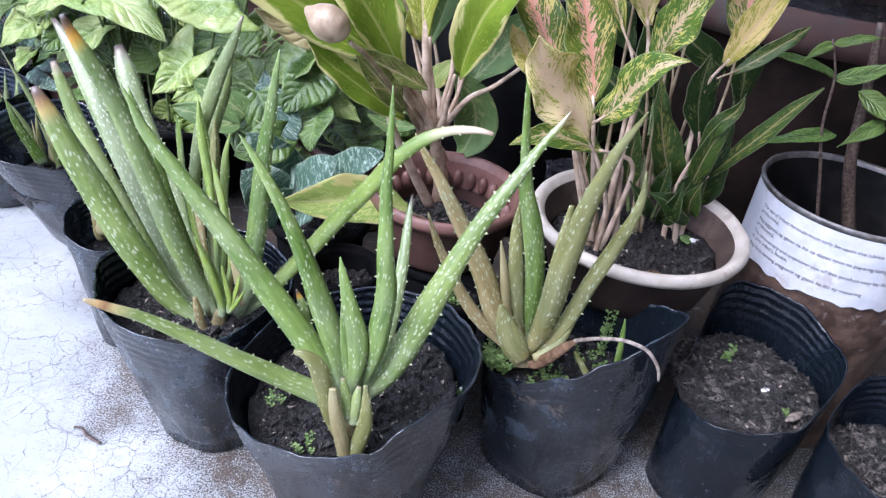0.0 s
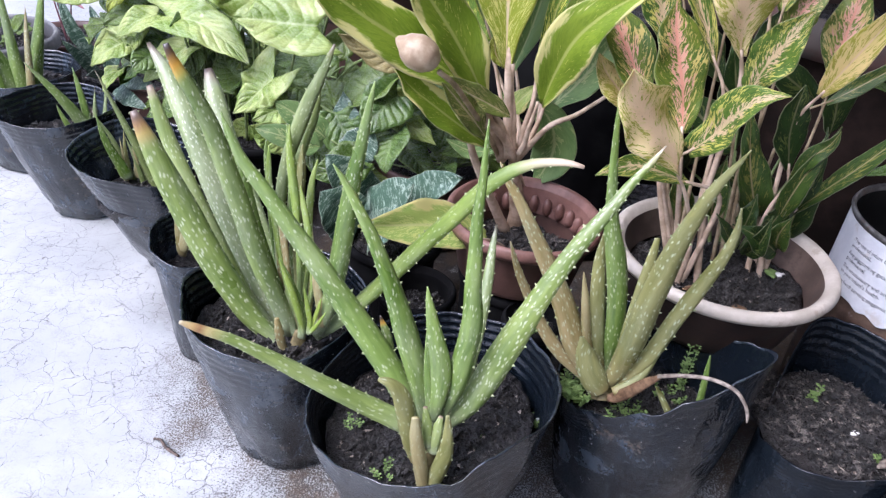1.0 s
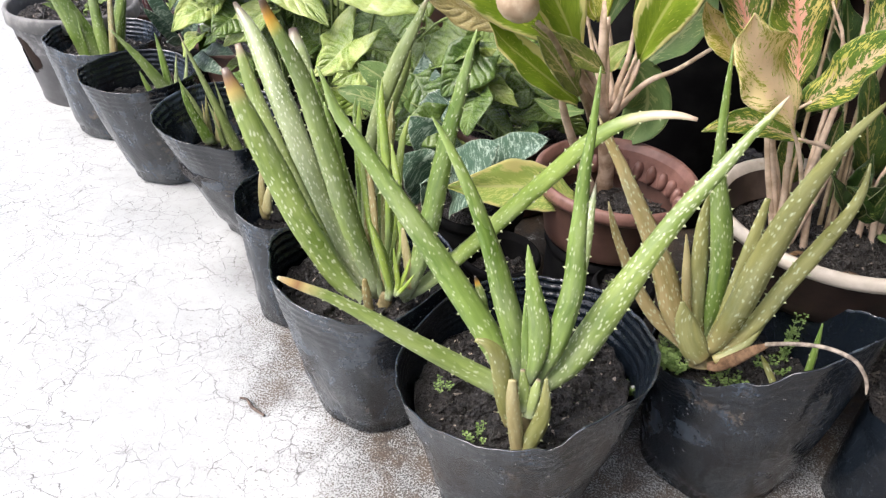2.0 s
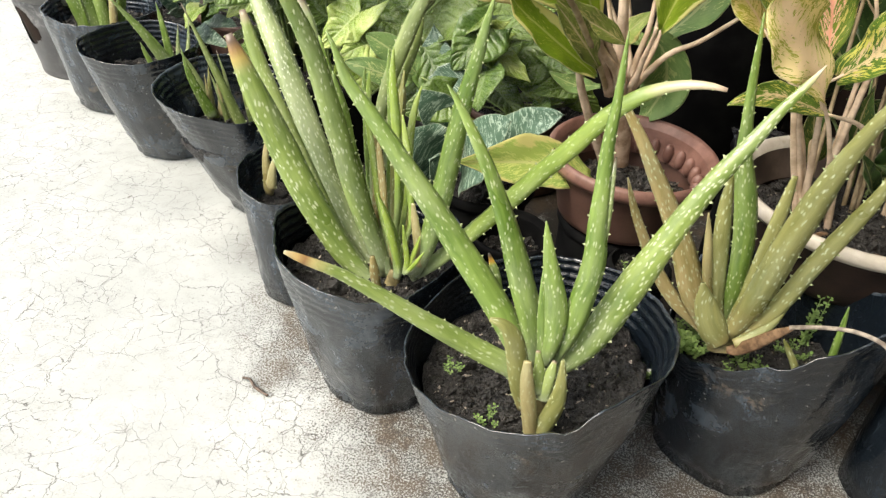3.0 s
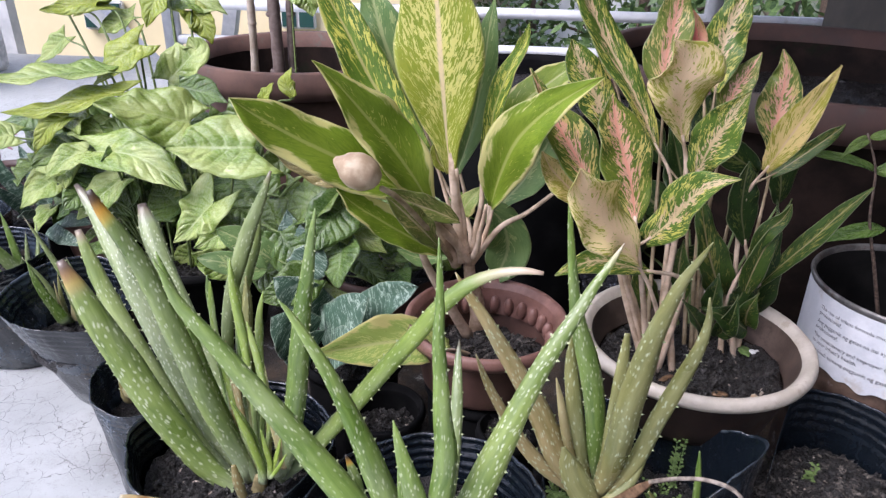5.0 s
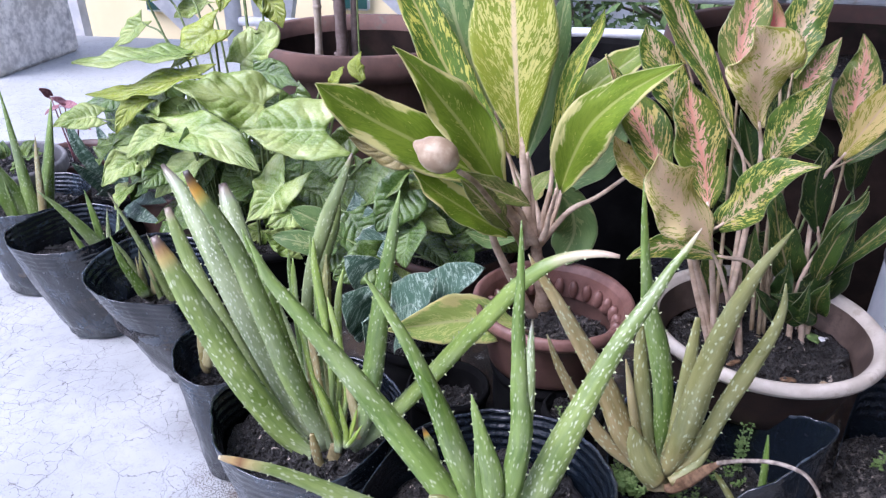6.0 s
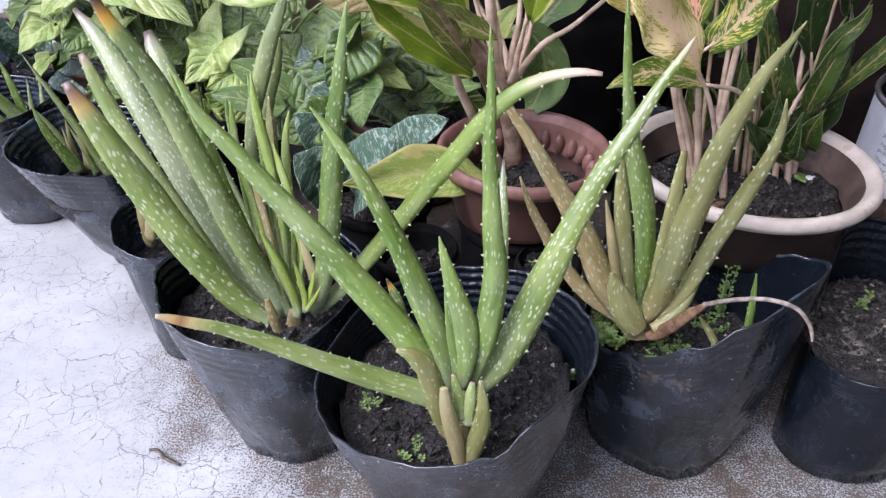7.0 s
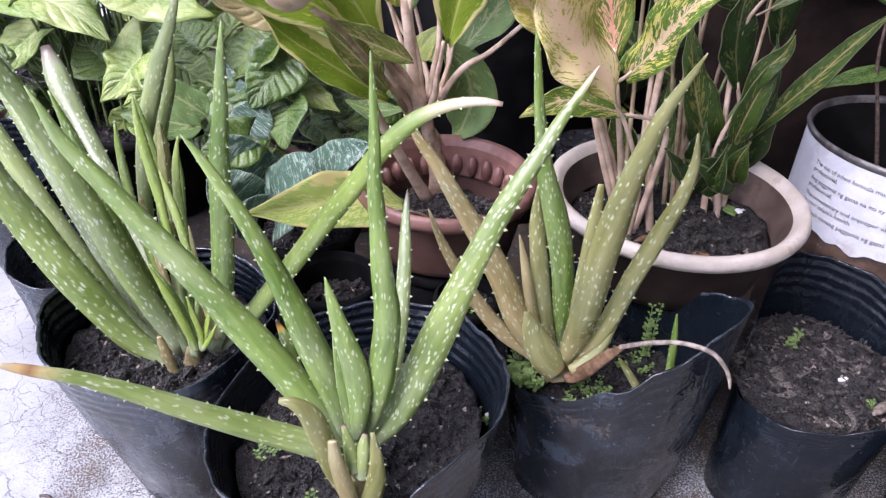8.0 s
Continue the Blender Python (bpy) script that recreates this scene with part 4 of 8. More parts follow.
def blade(plant, points, material, turn=0.0, fold=0.2, wave=0.09, lobes=0.0, quilt=0.007, normal=None):
    """A thin leaf blade along a curved midrib. points: x, y, z and the blade's width there, from the stalk to the tip; turn: degrees
    about the midrib; lobes: how far, of the length, its sides reach back past the stalk; quilt: relief between the side veins."""
    rng = random.Random(int(points[0][0] * 9973) + int(points[-1][2] * 7717) + int(points[-1][0] * 3319))
    nu, nv = 16, 30
    line = spline([p[:3] for p in points], nv)
    wide = [max(0.0003, v[0]) for v in spline([(p[3], 0, 0) for p in points], nv)]
    wmax = max(wide)
    length = sum((a - b).length for a, b in zip(line, line[1:]))
    face = Vector(normal).normalized() if normal else (OPEN + Vector((rng.uniform(-.2, .2), 0, rng.uniform(-.1, .25)))).normalized()
    ph, key = rng.uniform(0, 6.28), Vector((rng.uniform(-9, 9), rng.uniform(-9, 9), rng.uniform(-9, 9)))
    twist = rng.uniform(18, 50) * rng.choice((-1, 1))
    bm = bmesh.new()
    unit = bm.loops.layers.uv.new("unit")
    rows = []
    for j, p in enumerate(line):
        v = j / nv
        t, side, up = leaf_frame(line, j, nv, face)
        spin = Matrix.Rotation(radians(turn + twist * (v - 0.35)), 3, t)
        side, up = spin @ side, spin @ up
        row = []
        for i in range(nu + 1):
            u = i / nu * 2 - 1
            hand = 3.0 if u > 0 else 0.0
            edge = 1 + 0.16 * noise.noise(key + Vector((v * 3.4, hand, 0))) + 0.06 * noise.noise(key + Vector((v * 13, hand, 5)))
            x = u * 0.5 * wide[j] * edge
            z = fold * abs(x) * (1 - 0.4 * v)
            z += wave * wmax * abs(u) ** 1.6 * (noise.noise(key + Vector((v * 5.5, hand, 1))) * 1.5 + 0.45 * math.sin(v * 19 + ph + hand)) * min(1.0, 5 * (1 - v))
            z += 0.05 * wmax * noise.noise(key + Vector((u * 1.3, v * 2.6, 2)))
            vein = (v - 0.3 * abs(u) + 0.03 * noise.noise(key + Vector((u * 2, v * 3, 1)))) * 9
            z += quilt * wmax * 8 * (abs(math.sin(vein * math.pi)) ** 0.7 - 0.6) * abs(u) * (1 - abs(u))
            back = lobes * length * abs(u) ** 1.3 * max(0.0, 1 - v * 1.6) ** 2
            row.append(bm.verts.new(p + side * x + up * z - t * back))
        rows.append(row)
    for j in range(nv):
        for i in range(nu):
            f = bm.faces.new((rows[j][i], rows[j][i + 1], rows[j + 1][i + 1], rows[j + 1][i]))
            for loop, (a, b) in zip(f.loops, ((i, j), (i + 1, j), (i + 1, j + 1), (i, j + 1))):
                loop[unit].uv = (a / nu, b / nv)
    ob = part("leaf", bm, material, plant)
    solid = ob.modifiers.new("thickness", "SOLIDIFY")
    solid.thickness = 0.0007
    return ob


def broad_leaf(plant, base, tip, width, material, shape=0, fold=0.22, bow=0.05, turn=0.0):
    """A thin leaf blade from its stalk to its tip. shape 0: pointed oval; 1: arrowhead with lobes behind the stalk; 2: strap."""
    base, tip = Vector(base), Vector(tip)
    rng = random.Random(int(base.x * 9973) + int(tip.z * 7717) + int(tip.x * 3319))
    axis = tip - base
    length = axis.length
    t = axis.normalized()
    lean = 0.55 if shape == 1 else 0.32
    normal = (OPEN + Vector((rng.uniform(-lean, lean), rng.uniform(-.1, .1), rng.uniform(-.25, .35)))).normalized()
    side = t.cross(normal).normalized()
    up = side.cross(t).normalized()
    if turn:
        side = Matrix.Rotation(radians(turn), 3, t) @ side
        up = side.cross(t).normalized()
    nu, nv = 14, 26
    ph, wave = rng.uniform(0, 6.28), rng.uniform(0.02, 0.05) if shape else rng.uniform(0.04, 0.1)
    curl, sway, nod = rng.uniform(-0.05, 0.3), rng.uniform(-0.08, 0.08), rng.uniform(-0.05, 0.28)
    if fold < 0.1:
        curl, nod, wave = curl * 0.1, nod * 0.2, wave * 0.45
    key = Vector((rng.uniform(-9, 9), rng.uniform(-9, 9), rng.uniform(-9, 9)))
    bm = bmesh.new()
    unit = bm.loops.layers.uv.new("unit")
    rows = []
    for j in range(nv + 1):
        v = j / nv
        if shape == 1:
            half = 0.5 * width * (0.35 + 0.65 * smoothstep(-0.05, 0.32, v)) * (1 - v) ** 0.66 * 1.34 if v < 1 else 0.0
        elif shape == 2:
            half = 0.5 * width * min(1.0, (v / 0.12) ** 0.6) * (1 - v ** 4) ** 0.8
        else:
            half = 0.5 * width * 2.31 * v ** 0.5 * max(0.0, 1 - v ** 1.5) ** 1.35
            half = max(half, 0.02 * width * (1 - v))
        row = []
        for i in range(nu + 1):
            u = i / nu * 2 - 1
            edge = 1 + 0.09 * noise.noise(key + Vector((v * 5, u > 0, 0))) + 0.04 * noise.noise(key + Vector((v * 14, u > 0, 5)))
            x, y, z = u * half * edge, v * length, 0.0
            if shape == 1:
                y -= length * 0.26 * abs(u) ** 1.4 * (1 - v) ** 3
            z += fold * abs(x) * (1 - 0.4 * v) - curl * x * x / max(width, 1e-4)
            z += bow * length * 4 * v * (1 - v) - nod * length * max(0.0, v - 0.72) ** 2 * (6.0 if shape == 0 else 3.5)
            z += wave * width * abs(u) ** 1.5 * (math.sin(v * 9 + ph + (1.7 if u > 0 else 0)) + 0.5 * math.sin(v * 21 + ph * 2 + (2.9 if u > 0 else 0))) * min(1.0, 4 * (1 - v))
            z += (0.032 if shape == 1 else 0.045) * width * noise.noise(key + Vector((u * 1.3, v * 2.4, 2)))
            z += (0.007 if shape == 1 else 0.003) * width * math.sin((v - 0.28 * abs(u) + 0.05 * noise.noise(key + Vector((u * 2, v * 3, 1)))) * 36 + ph) * abs(u) * (1 - abs(u)) * 4
            x += sway * length * 4 * v * (1 - v)
            row.append(bm.verts.new(base + t * y + side * x + up * z))
        rows.append(row)
    for j in range(nv):
        for i in range(nu):
            f = bm.faces.new((rows[j][i], rows[j][i + 1], rows[j + 1][i + 1], rows[j + 1][i]))
            for loop, (a, b) in zip(f.loops, ((i, j), (i + 1, j), (i + 1, j + 1), (i, j + 1))):
                loop[unit].uv = (a / nu, b / nv)
    ob = part("leaf", bm, material, plant)
    solid = ob.modifiers.new("thickness", "SOLIDIFY")
    solid.thickness = 0.0007
    return ob


def stalk(plant, points, radius, material, end=None):
    bm = bmesh.new()
    tube(bm, points, radius, radius * 0.45 if end is None else end, 8, 14, 0.12)
    return part("stalk", bm, material, plant)


# ---------------------------------------------------------------- aloes in the row
plant = thing("aloe", (-0.018, 0.450, 0.134), "green spotted aloe with one low brown-tipped leaf", "aloe plant", "aloes in grow bags")
aloe_leaf(plant, [(-0.025, 0.456, 0.173, 0.0143), (-0.039, 0.452, 0.184, 0.0168), (-0.065, 0.446, 0.200, 0.0157), (-0.095, 0.438, 0.220, 0.0131), (-0.122, 0.431, 0.239, 0.0108), (-0.148, 0.424, 0.256, 0.0079), (-0.164, 0.419, 0.264, 0.0068), (-0.174, 0.416, 0.269, 0.0050), (-0.180, 0.414, 0.272, 0.0026)], ALOE_LOW, cut=.3)
aloe_leaf(plant, [(-0.021, 0.457, 0.176, 0.0129), (-0.032, 0.460, 0.193, 0.0169), (-0.046, 0.465, 0.214, 0.0201), (-0.066, 0.471, 0.238, 0.0204), (-0.085, 0.477, 0.258, 0.0191), (-0.107, 0.484, 0.282, 0.0168), (-0.129, 0.490, 0.305, 0.0146), (-0.150, 0.497, 0.327, 0.0122), (-0.172, 0.504, 0.349, 0.0088), (-0.182, 0.509, 0.366, 0.0044), (-0.189, 0.512, 0.377, 0.0009)], ALOE)
aloe_leaf(plant, [(-0.018, 0.459, 0.184, 0.0113), (-0.023, 0.462, 0.202, 0.0146), (-0.030, 0.466, 0.224, 0.0184), (-0.040, 0.470, 0.249, 0.0187), (-0.050, 0.475, 0.274, 0.0157), (-0.061, 0.480, 0.297, 0.0124), (-0.072, 0.485, 0.317, 0.0100), (-0.085, 0.490, 0.337, 0.0074), (-0.097, 0.495, 0.353, 0.0043), (-0.104, 0.497, 0.361, 0.0009)], ALOE)
aloe_leaf(plant, [(-0.014, 0.451, 0.192, 0.0097), (-0.012, 0.454, 0.206, 0.0136), (-0.011, 0.458, 0.226, 0.0161), (-0.014, 0.461, 0.244, 0.0151), (-0.021, 0.466, 0.265, 0.0106), (-0.026, 0.470, 0.282, 0.0057), (-0.029, 0.473, 0.293, 0.0009)], ALOE)
aloe_leaf(plant, [(-0.016, 0.450, 0.193, 0.0055), (-0.017, 0.453, 0.207, 0.0061), (-0.020, 0.457, 0.226, 0.0063), (-0.023, 0.461, 0.248, 0.0039), (-0.025, 0.465, 0.265, 0.0010)], ALOE)
aloe_leaf(plant, [(-0.012, 0.457, 0.181, 0.0099), (-0.007, 0.459, 0.196, 0.0125), (-0.000, 0.462, 0.222, 0.0163), (0.003, 0.465, 0.246, 0.0171), (0.005, 0.469, 0.273, 0.0157), (0.002, 0.473, 0.297, 0.0128), (0.000, 0.477, 0.324, 0.0103), (-0.002, 0.481, 0.349, 0.0082), (-0.002, 0.485, 0.372, 0.0060), (-0.003, 0.490, 0.394, 0.0036), (-0.004, 0.493, 0.411, 0.0008)], ALOE)
aloe_leaf(plant, [(-0.002, 0.470, 0.187, 0.0079), (0.004, 0.483, 0.202, 0.0090), (0.007, 0.499, 0.222, 0.0098), (0.008, 0.515, 0.242, 0.0102), (0.008, 0.532, 0.265, 0.0091), (0.007, 0.548, 0.285, 0.0062), (0.007, 0.560, 0.300, 0.0011)], ALOE_GREY)
aloe_leaf(plant, [(-0.009, 0.458, 0.177, 0.0093), (-0.001, 0.461, 0.185, 0.0128), (0.011, 0.466, 0.200, 0.0175), (0.021, 0.473, 0.222, 0.0220), (0.032, 0.481, 0.249, 0.0219), (0.043, 0.489, 0.275, 0.0185), (0.053, 0.497, 0.298, 0.0153), (0.067, 0.507, 0.326, 0.0127), (0.081, 0.516, 0.348, 0.0100), (0.092, 0.524, 0.367, 0.0074), (0.103, 0.531, 0.383, 0.0046), (0.110, 0.536, 0.394, 0.0009)], ALOE_SPECK)
aloe_leaf(plant, [(-0.049, 0.480, 0.202, 0.0072), (-0.054, 0.484, 0.218, 0.0082), (-0.059, 0.488, 0.233, 0.0074), (-0.065, 0.492, 0.245, 0.0014)], ALOE_BURNT)
aloe_leaf(plant, [(-0.020, 0.446, 0.152, 0.0108), (-0.026, 0.445, 0.172, 0.0133), (-0.030, 0.443, 0.197, 0.0156), (-0.035, 0.442, 0.218, 0.0138), (-0.043, 0.441, 0.229, 0.0084), (-0.052, 0.440, 0.232, 0.0032)], ALOE_OLIVE, cut=.4)
aloe_leaf(plant, [(-0.012, 0.434, 0.137, 0.0086), (-0.016, 0.435, 0.161, 0.0115), (-0.021, 0.435, 0.189, 0.0101), (-0.023, 0.436, 0.207, 0.0059)], ALOE_DRY, cut=.6)
aloe_leaf(plant, [(-0.008, 0.436, 0.137, 0.0094), (-0.003, 0.437, 0.154, 0.0134), (0.001, 0.438, 0.174, 0.0124), (0.001, 0.439, 0.193, 0.0081), (-0.001, 0.440, 0.211, 0.0026)], ALOE_OLIVE, cut=.4)
aloe_leaf(plant, [(-0.013, 0.440, 0.176, 0.0090), (-0.015, 0.442, 0.196, 0.0081), (-0.018, 0.444, 0.211, 0.0033)], ALOE_PALE, cut=.4)
aloe_leaf(plant, [(-0.009, 0.440, 0.171, 0.0090), (-0.007, 0.442, 0.192, 0.0088), (-0.006, 0.444, 0.205, 0.0034)], ALOE_PALE, cut=.4)
stalk(plant, [(-0.010, 0.442, 0.125), (-0.012, 0.446, 0.159), (-0.012, 0.456, 0.181)], 0.0085, ALOE_STEM, 0.0053)
plant = thing("aloe", (-0.158, 0.570, 0.134), "tall dense aloe with cut and scorched leaf tips", "aloe plant", "aloes in grow bags")
aloe_leaf(plant, [(-0.170, 0.556, 0.136, 0.0114), (-0.181, 0.558, 0.145, 0.0157), (-0.201, 0.560, 0.163, 0.0207), (-0.221, 0.564, 0.190, 0.0243), (-0.241, 0.568, 0.220, 0.0255), (-0.259, 0.573, 0.252, 0.0250), (-0.277, 0.577, 0.284, 0.0217), (-0.291, 0.581, 0.311, 0.0158), (-0.302, 0.584, 0.333, 0.0064)], ALOE_TIP, cut=.3)
aloe_leaf(plant, [(-0.185, 0.575, 0.135, 0.0099), (-0.215, 0.586, 0.161, 0.0135), (-0.251, 0.604, 0.210, 0.0159), (-0.284, 0.621, 0.258, 0.0157), (-0.301, 0.631, 0.285, 0.0147), (-0.313, 0.639, 0.308, 0.0120), (-0.323, 0.646, 0.330, 0.0060)], ALOE_PALE, cut=.3)
aloe_leaf(plant, [(-0.179, 0.580, 0.131, 0.0109), (-0.203, 0.597, 0.154, 0.0164), (-0.234, 0.620, 0.186, 0.0202), (-0.262, 0.643, 0.222, 0.0231), (-0.291, 0.667, 0.260, 0.0245), (-0.316, 0.687, 0.291, 0.0223), (-0.340, 0.705, 0.320, 0.0158), (-0.364, 0.720, 0.341, 0.0042)], ALOE_GREY, cut=.12)
aloe_leaf(plant, [(-0.163, 0.562, 0.147, 0.0114), (-0.176, 0.561, 0.186, 0.0160), (-0.188, 0.559, 0.226, 0.0187), (-0.199, 0.557, 0.270, 0.0187), (-0.209, 0.555, 0.310, 0.0176), (-0.219, 0.554, 0.345, 0.0155), (-0.230, 0.552, 0.371, 0.0127), (-0.240, 0.551, 0.390, 0.0090), (-0.246, 0.550, 0.406, 0.0047)], ALOE_BURNT, cut=.26)
aloe_leaf(plant, [(-0.173, 0.590, 0.137, 0.0112), (-0.197, 0.617, 0.166, 0.0148), (-0.232, 0.654, 0.209, 0.0173), (-0.267, 0.689, 0.251, 0.0176), (-0.286, 0.708, 0.273, 0.0190), (-0.301, 0.724, 0.295, 0.0202), (-0.314, 0.740, 0.316, 0.0085)], ALOE_GREY, cut=.3)
aloe_leaf(plant, [(-0.159, 0.562, 0.146, 0.0087), (-0.172, 0.565, 0.177, 0.0128), (-0.186, 0.569, 0.214, 0.0146), (-0.198, 0.573, 0.255, 0.0133), (-0.206, 0.577, 0.291, 0.0103), (-0.214, 0.580, 0.319, 0.0015)], ALOE)
aloe_leaf(plant, [(-0.174, 0.575, 0.168, 0.0087), (-0.196, 0.583, 0.226, 0.0110), (-0.210, 0.589, 0.266, 0.0107), (-0.222, 0.595, 0.304, 0.0088), (-0.233, 0.600, 0.337, 0.0016)], ALOE)
aloe_leaf(plant, [(-0.150, 0.552, 0.154, 0.0068), (-0.149, 0.553, 0.172, 0.0093), (-0.154, 0.554, 0.193, 0.0108), (-0.162, 0.555, 0.215, 0.0081), (-0.169, 0.556, 0.233, 0.0012)], ALOE)
aloe_leaf(plant, [(-0.149, 0.553, 0.153, 0.0052), (-0.149, 0.554, 0.170, 0.0059), (-0.153, 0.555, 0.190, 0.0050), (-0.158, 0.556, 0.206, 0.0012)], ALOE)
aloe_leaf(plant, [(-0.131, 0.553, 0.171, 0.0063), (-0.132, 0.554, 0.190, 0.0091), (-0.136, 0.555, 0.212, 0.0073), (-0.139, 0.556, 0.230, 0.0032)], ALOE_DRY, cut=.3)
aloe_leaf(plant, [(-0.181, 0.590, 0.175, 0.0089), (-0.185, 0.596, 0.231, 0.0102), (-0.183, 0.601, 0.273, 0.0108), (-0.178, 0.604, 0.302, 0.0117), (-0.169, 0.608, 0.331, 0.0134), (-0.161, 0.611, 0.354, 0.0128), (-0.151, 0.614, 0.377, 0.0091), (-0.142, 0.618, 0.401, 0.0022)], ALOE_DUSK, cut=.2)
aloe_leaf(plant, [(-0.176, 0.600, 0.229, 0.0086), (-0.175, 0.610, 0.279, 0.0092), (-0.168, 0.618, 0.312, 0.0098), (-0.161, 0.623, 0.337, 0.0096), (-0.158, 0.630, 0.366, 0.0031)], ALOE_DUSK, cut=.2)
aloe_leaf(plant, [(-0.169, 0.585, 0.168, 0.0071), (-0.169, 0.590, 0.230, 0.0084), (-0.169, 0.593, 0.267, 0.0094), (-0.171, 0.596, 0.297, 0.0088), (-0.174, 0.598, 0.321, 0.0059), (-0.176, 0.600, 0.336, 0.0011)], ALOE)
aloe_leaf(plant, [(-0.184, 0.590, 0.168, 0.0045), (-0.193, 0.599, 0.234, 0.0047), (-0.197, 0.605, 0.277, 0.0046), (-0.199, 0.608, 0.299, 0.0041), (-0.199, 0.610, 0.313, 0.0012)], ALOE)
aloe_leaf(plant, [(-0.167, 0.590, 0.170, 0.0062), (-0.167, 0.598, 0.231, 0.0077), (-0.167, 0.603, 0.267, 0.0079), (-0.166, 0.607, 0.296, 0.0065), (-0.168, 0.610, 0.313, 0.0016)], ALOE_OLIVE)
aloe_leaf(plant, [(-0.159, 0.582, 0.165, 0.0057), (-0.158, 0.587, 0.216, 0.0068), (-0.156, 0.590, 0.249, 0.0071), (-0.153, 0.593, 0.279, 0.0057), (-0.152, 0.595, 0.299, 0.0012)], ALOE)
aloe_leaf(plant, [(-0.178, 0.580, 0.177, 0.0061), (-0.180, 0.585, 0.221, 0.0072), (-0.181, 0.588, 0.247, 0.0067), (-0.183, 0.590, 0.265, 0.0029)], ALOE_BUFF, cut=.3)
aloe_leaf(plant, [(-0.151, 0.575, 0.159, 0.0061), (-0.149, 0.579, 0.193, 0.0069), (-0.149, 0.582, 0.221, 0.0059), (-0.150, 0.585, 0.247, 0.0012)], ALOE_OLIVE)
aloe_leaf(plant, [(-0.138, 0.560, 0.155, 0.0140), (-0.126, 0.556, 0.192, 0.0184), (-0.117, 0.552, 0.233, 0.0203), (-0.111, 0.548, 0.269, 0.0195), (-0.106, 0.543, 0.301, 0.0177), (-0.101, 0.539, 0.332, 0.0152), (-0.095, 0.535, 0.360, 0.0118), (-0.090, 0.531, 0.386, 0.0075), (-0.085, 0.527, 0.411, 0.0012)], ALOE)
aloe_leaf(plant, [(-0.140, 0.565, 0.149, 0.0117), (-0.116, 0.562, 0.176, 0.0142), (-0.090, 0.558, 0.212, 0.0150), (-0.066, 0.555, 0.246, 0.0157), (-0.045, 0.551, 0.278, 0.0155), (-0.024, 0.547, 0.308, 0.0149), (-0.006, 0.544, 0.335, 0.0136), (0.012, 0.540, 0.355, 0.0113), (0.030, 0.538, 0.366, 0.0077), (0.048, 0.535, 0.371, 0.0055), (0.061, 0.533, 0.371, 0.0029)], ALOE_DRYTIP, cut=.35)
aloe_leaf(plant, [(-0.161, 0.546, 0.137, 0.0069), (-0.165, 0.546, 0.146, 0.0085), (-0.167, 0.545, 0.162, 0.0093), (-0.169, 0.545, 0.178, 0.0042)], ALOE_BUFF, cut=.4)
aloe_leaf(plant, [(-0.147, 0.552, 0.160, 0.0054), (-0.149, 0.551, 0.175, 0.0066), (-0.156, 0.550, 0.205, 0.0068), (-0.162, 0.549, 0.225, 0.0042), (-0.166, 0.548, 0.238, 0.0012)], ALOE_SHOOT)
aloe_leaf(plant, [(-0.142, 0.549, 0.165, 0.0044), (-0.140, 0.548, 0.180, 0.0052), (-0.142, 0.547, 0.199, 0.0042), (-0.144, 0.547, 0.214, 0.0013)], ALOE_SHOOT)
aloe_leaf(plant, [(-0.143, 0.550, 0.162, 0.0040), (-0.138, 0.549, 0.176, 0.0048), (-0.133, 0.549, 0.192, 0.0043), (-0.130, 0.549, 0.205, 0.0013)], ALOE_SHOOT)
aloe_leaf(plant, [(-0.140, 0.547, 0.166, 0.0040), (-0.132, 0.546, 0.179, 0.0039), (-0.125, 0.545, 0.193, 0.0013)], ALOE_SHOOT)
aloe_leaf(plant, [(-0.157, 0.567, 0.150, 0.0040), (-0.154, 0.563, 0.234, 0.0059), (-0.156, 0.565, 0.267, 0.0065), (-0.158, 0.567, 0.290, 0.0083), (-0.161, 0.569, 0.313, 0.0078), (-0.163, 0.571, 0.332, 0.0053), (-0.163, 0.572, 0.349, 0.0011)], ALOE_SHOOT)
aloe_leaf(plant, [(-0.157, 0.567, 0.150, 0.0040), (-0.149, 0.570, 0.219, 0.0052), (-0.149, 0.575, 0.258, 0.0062), (-0.149, 0.577, 0.283, 0.0065), (-0.147, 0.579, 0.302, 0.0052), (-0.143, 0.580, 0.319, 0.0012)], ALOE_SHOOT)
aloe_leaf(plant, [(-0.157, 0.567, 0.150, 0.0040), (-0.172, 0.570, 0.213, 0.0052), (-0.179, 0.575, 0.250, 0.0059), (-0.185, 0.580, 0.280, 0.0058), (-0.186, 0.583, 0.306, 0.0048), (-0.186, 0.585, 0.322, 0.0012)], ALOE_SHOOT)
aloe_leaf(plant, [(-0.157, 0.567, 0.150, 0.0040), (-0.141, 0.558, 0.207, 0.0051), (-0.143, 0.561, 0.236, 0.0063), (-0.146, 0.563, 0.264, 0.0069), (-0.150, 0.565, 0.284, 0.0056), (-0.153, 0.566, 0.300, 0.0012)], ALOE_SHOOT)
aloe_leaf(plant, [(-0.157, 0.567, 0.150, 0.0040), (-0.165, 0.566, 0.210, 0.0056), (-0.169, 0.569, 0.236, 0.0072), (-0.172, 0.571, 0.257, 0.0058), (-0.174, 0.572, 0.270, 0.0021)], ALOE_BUFF, cut=.3)
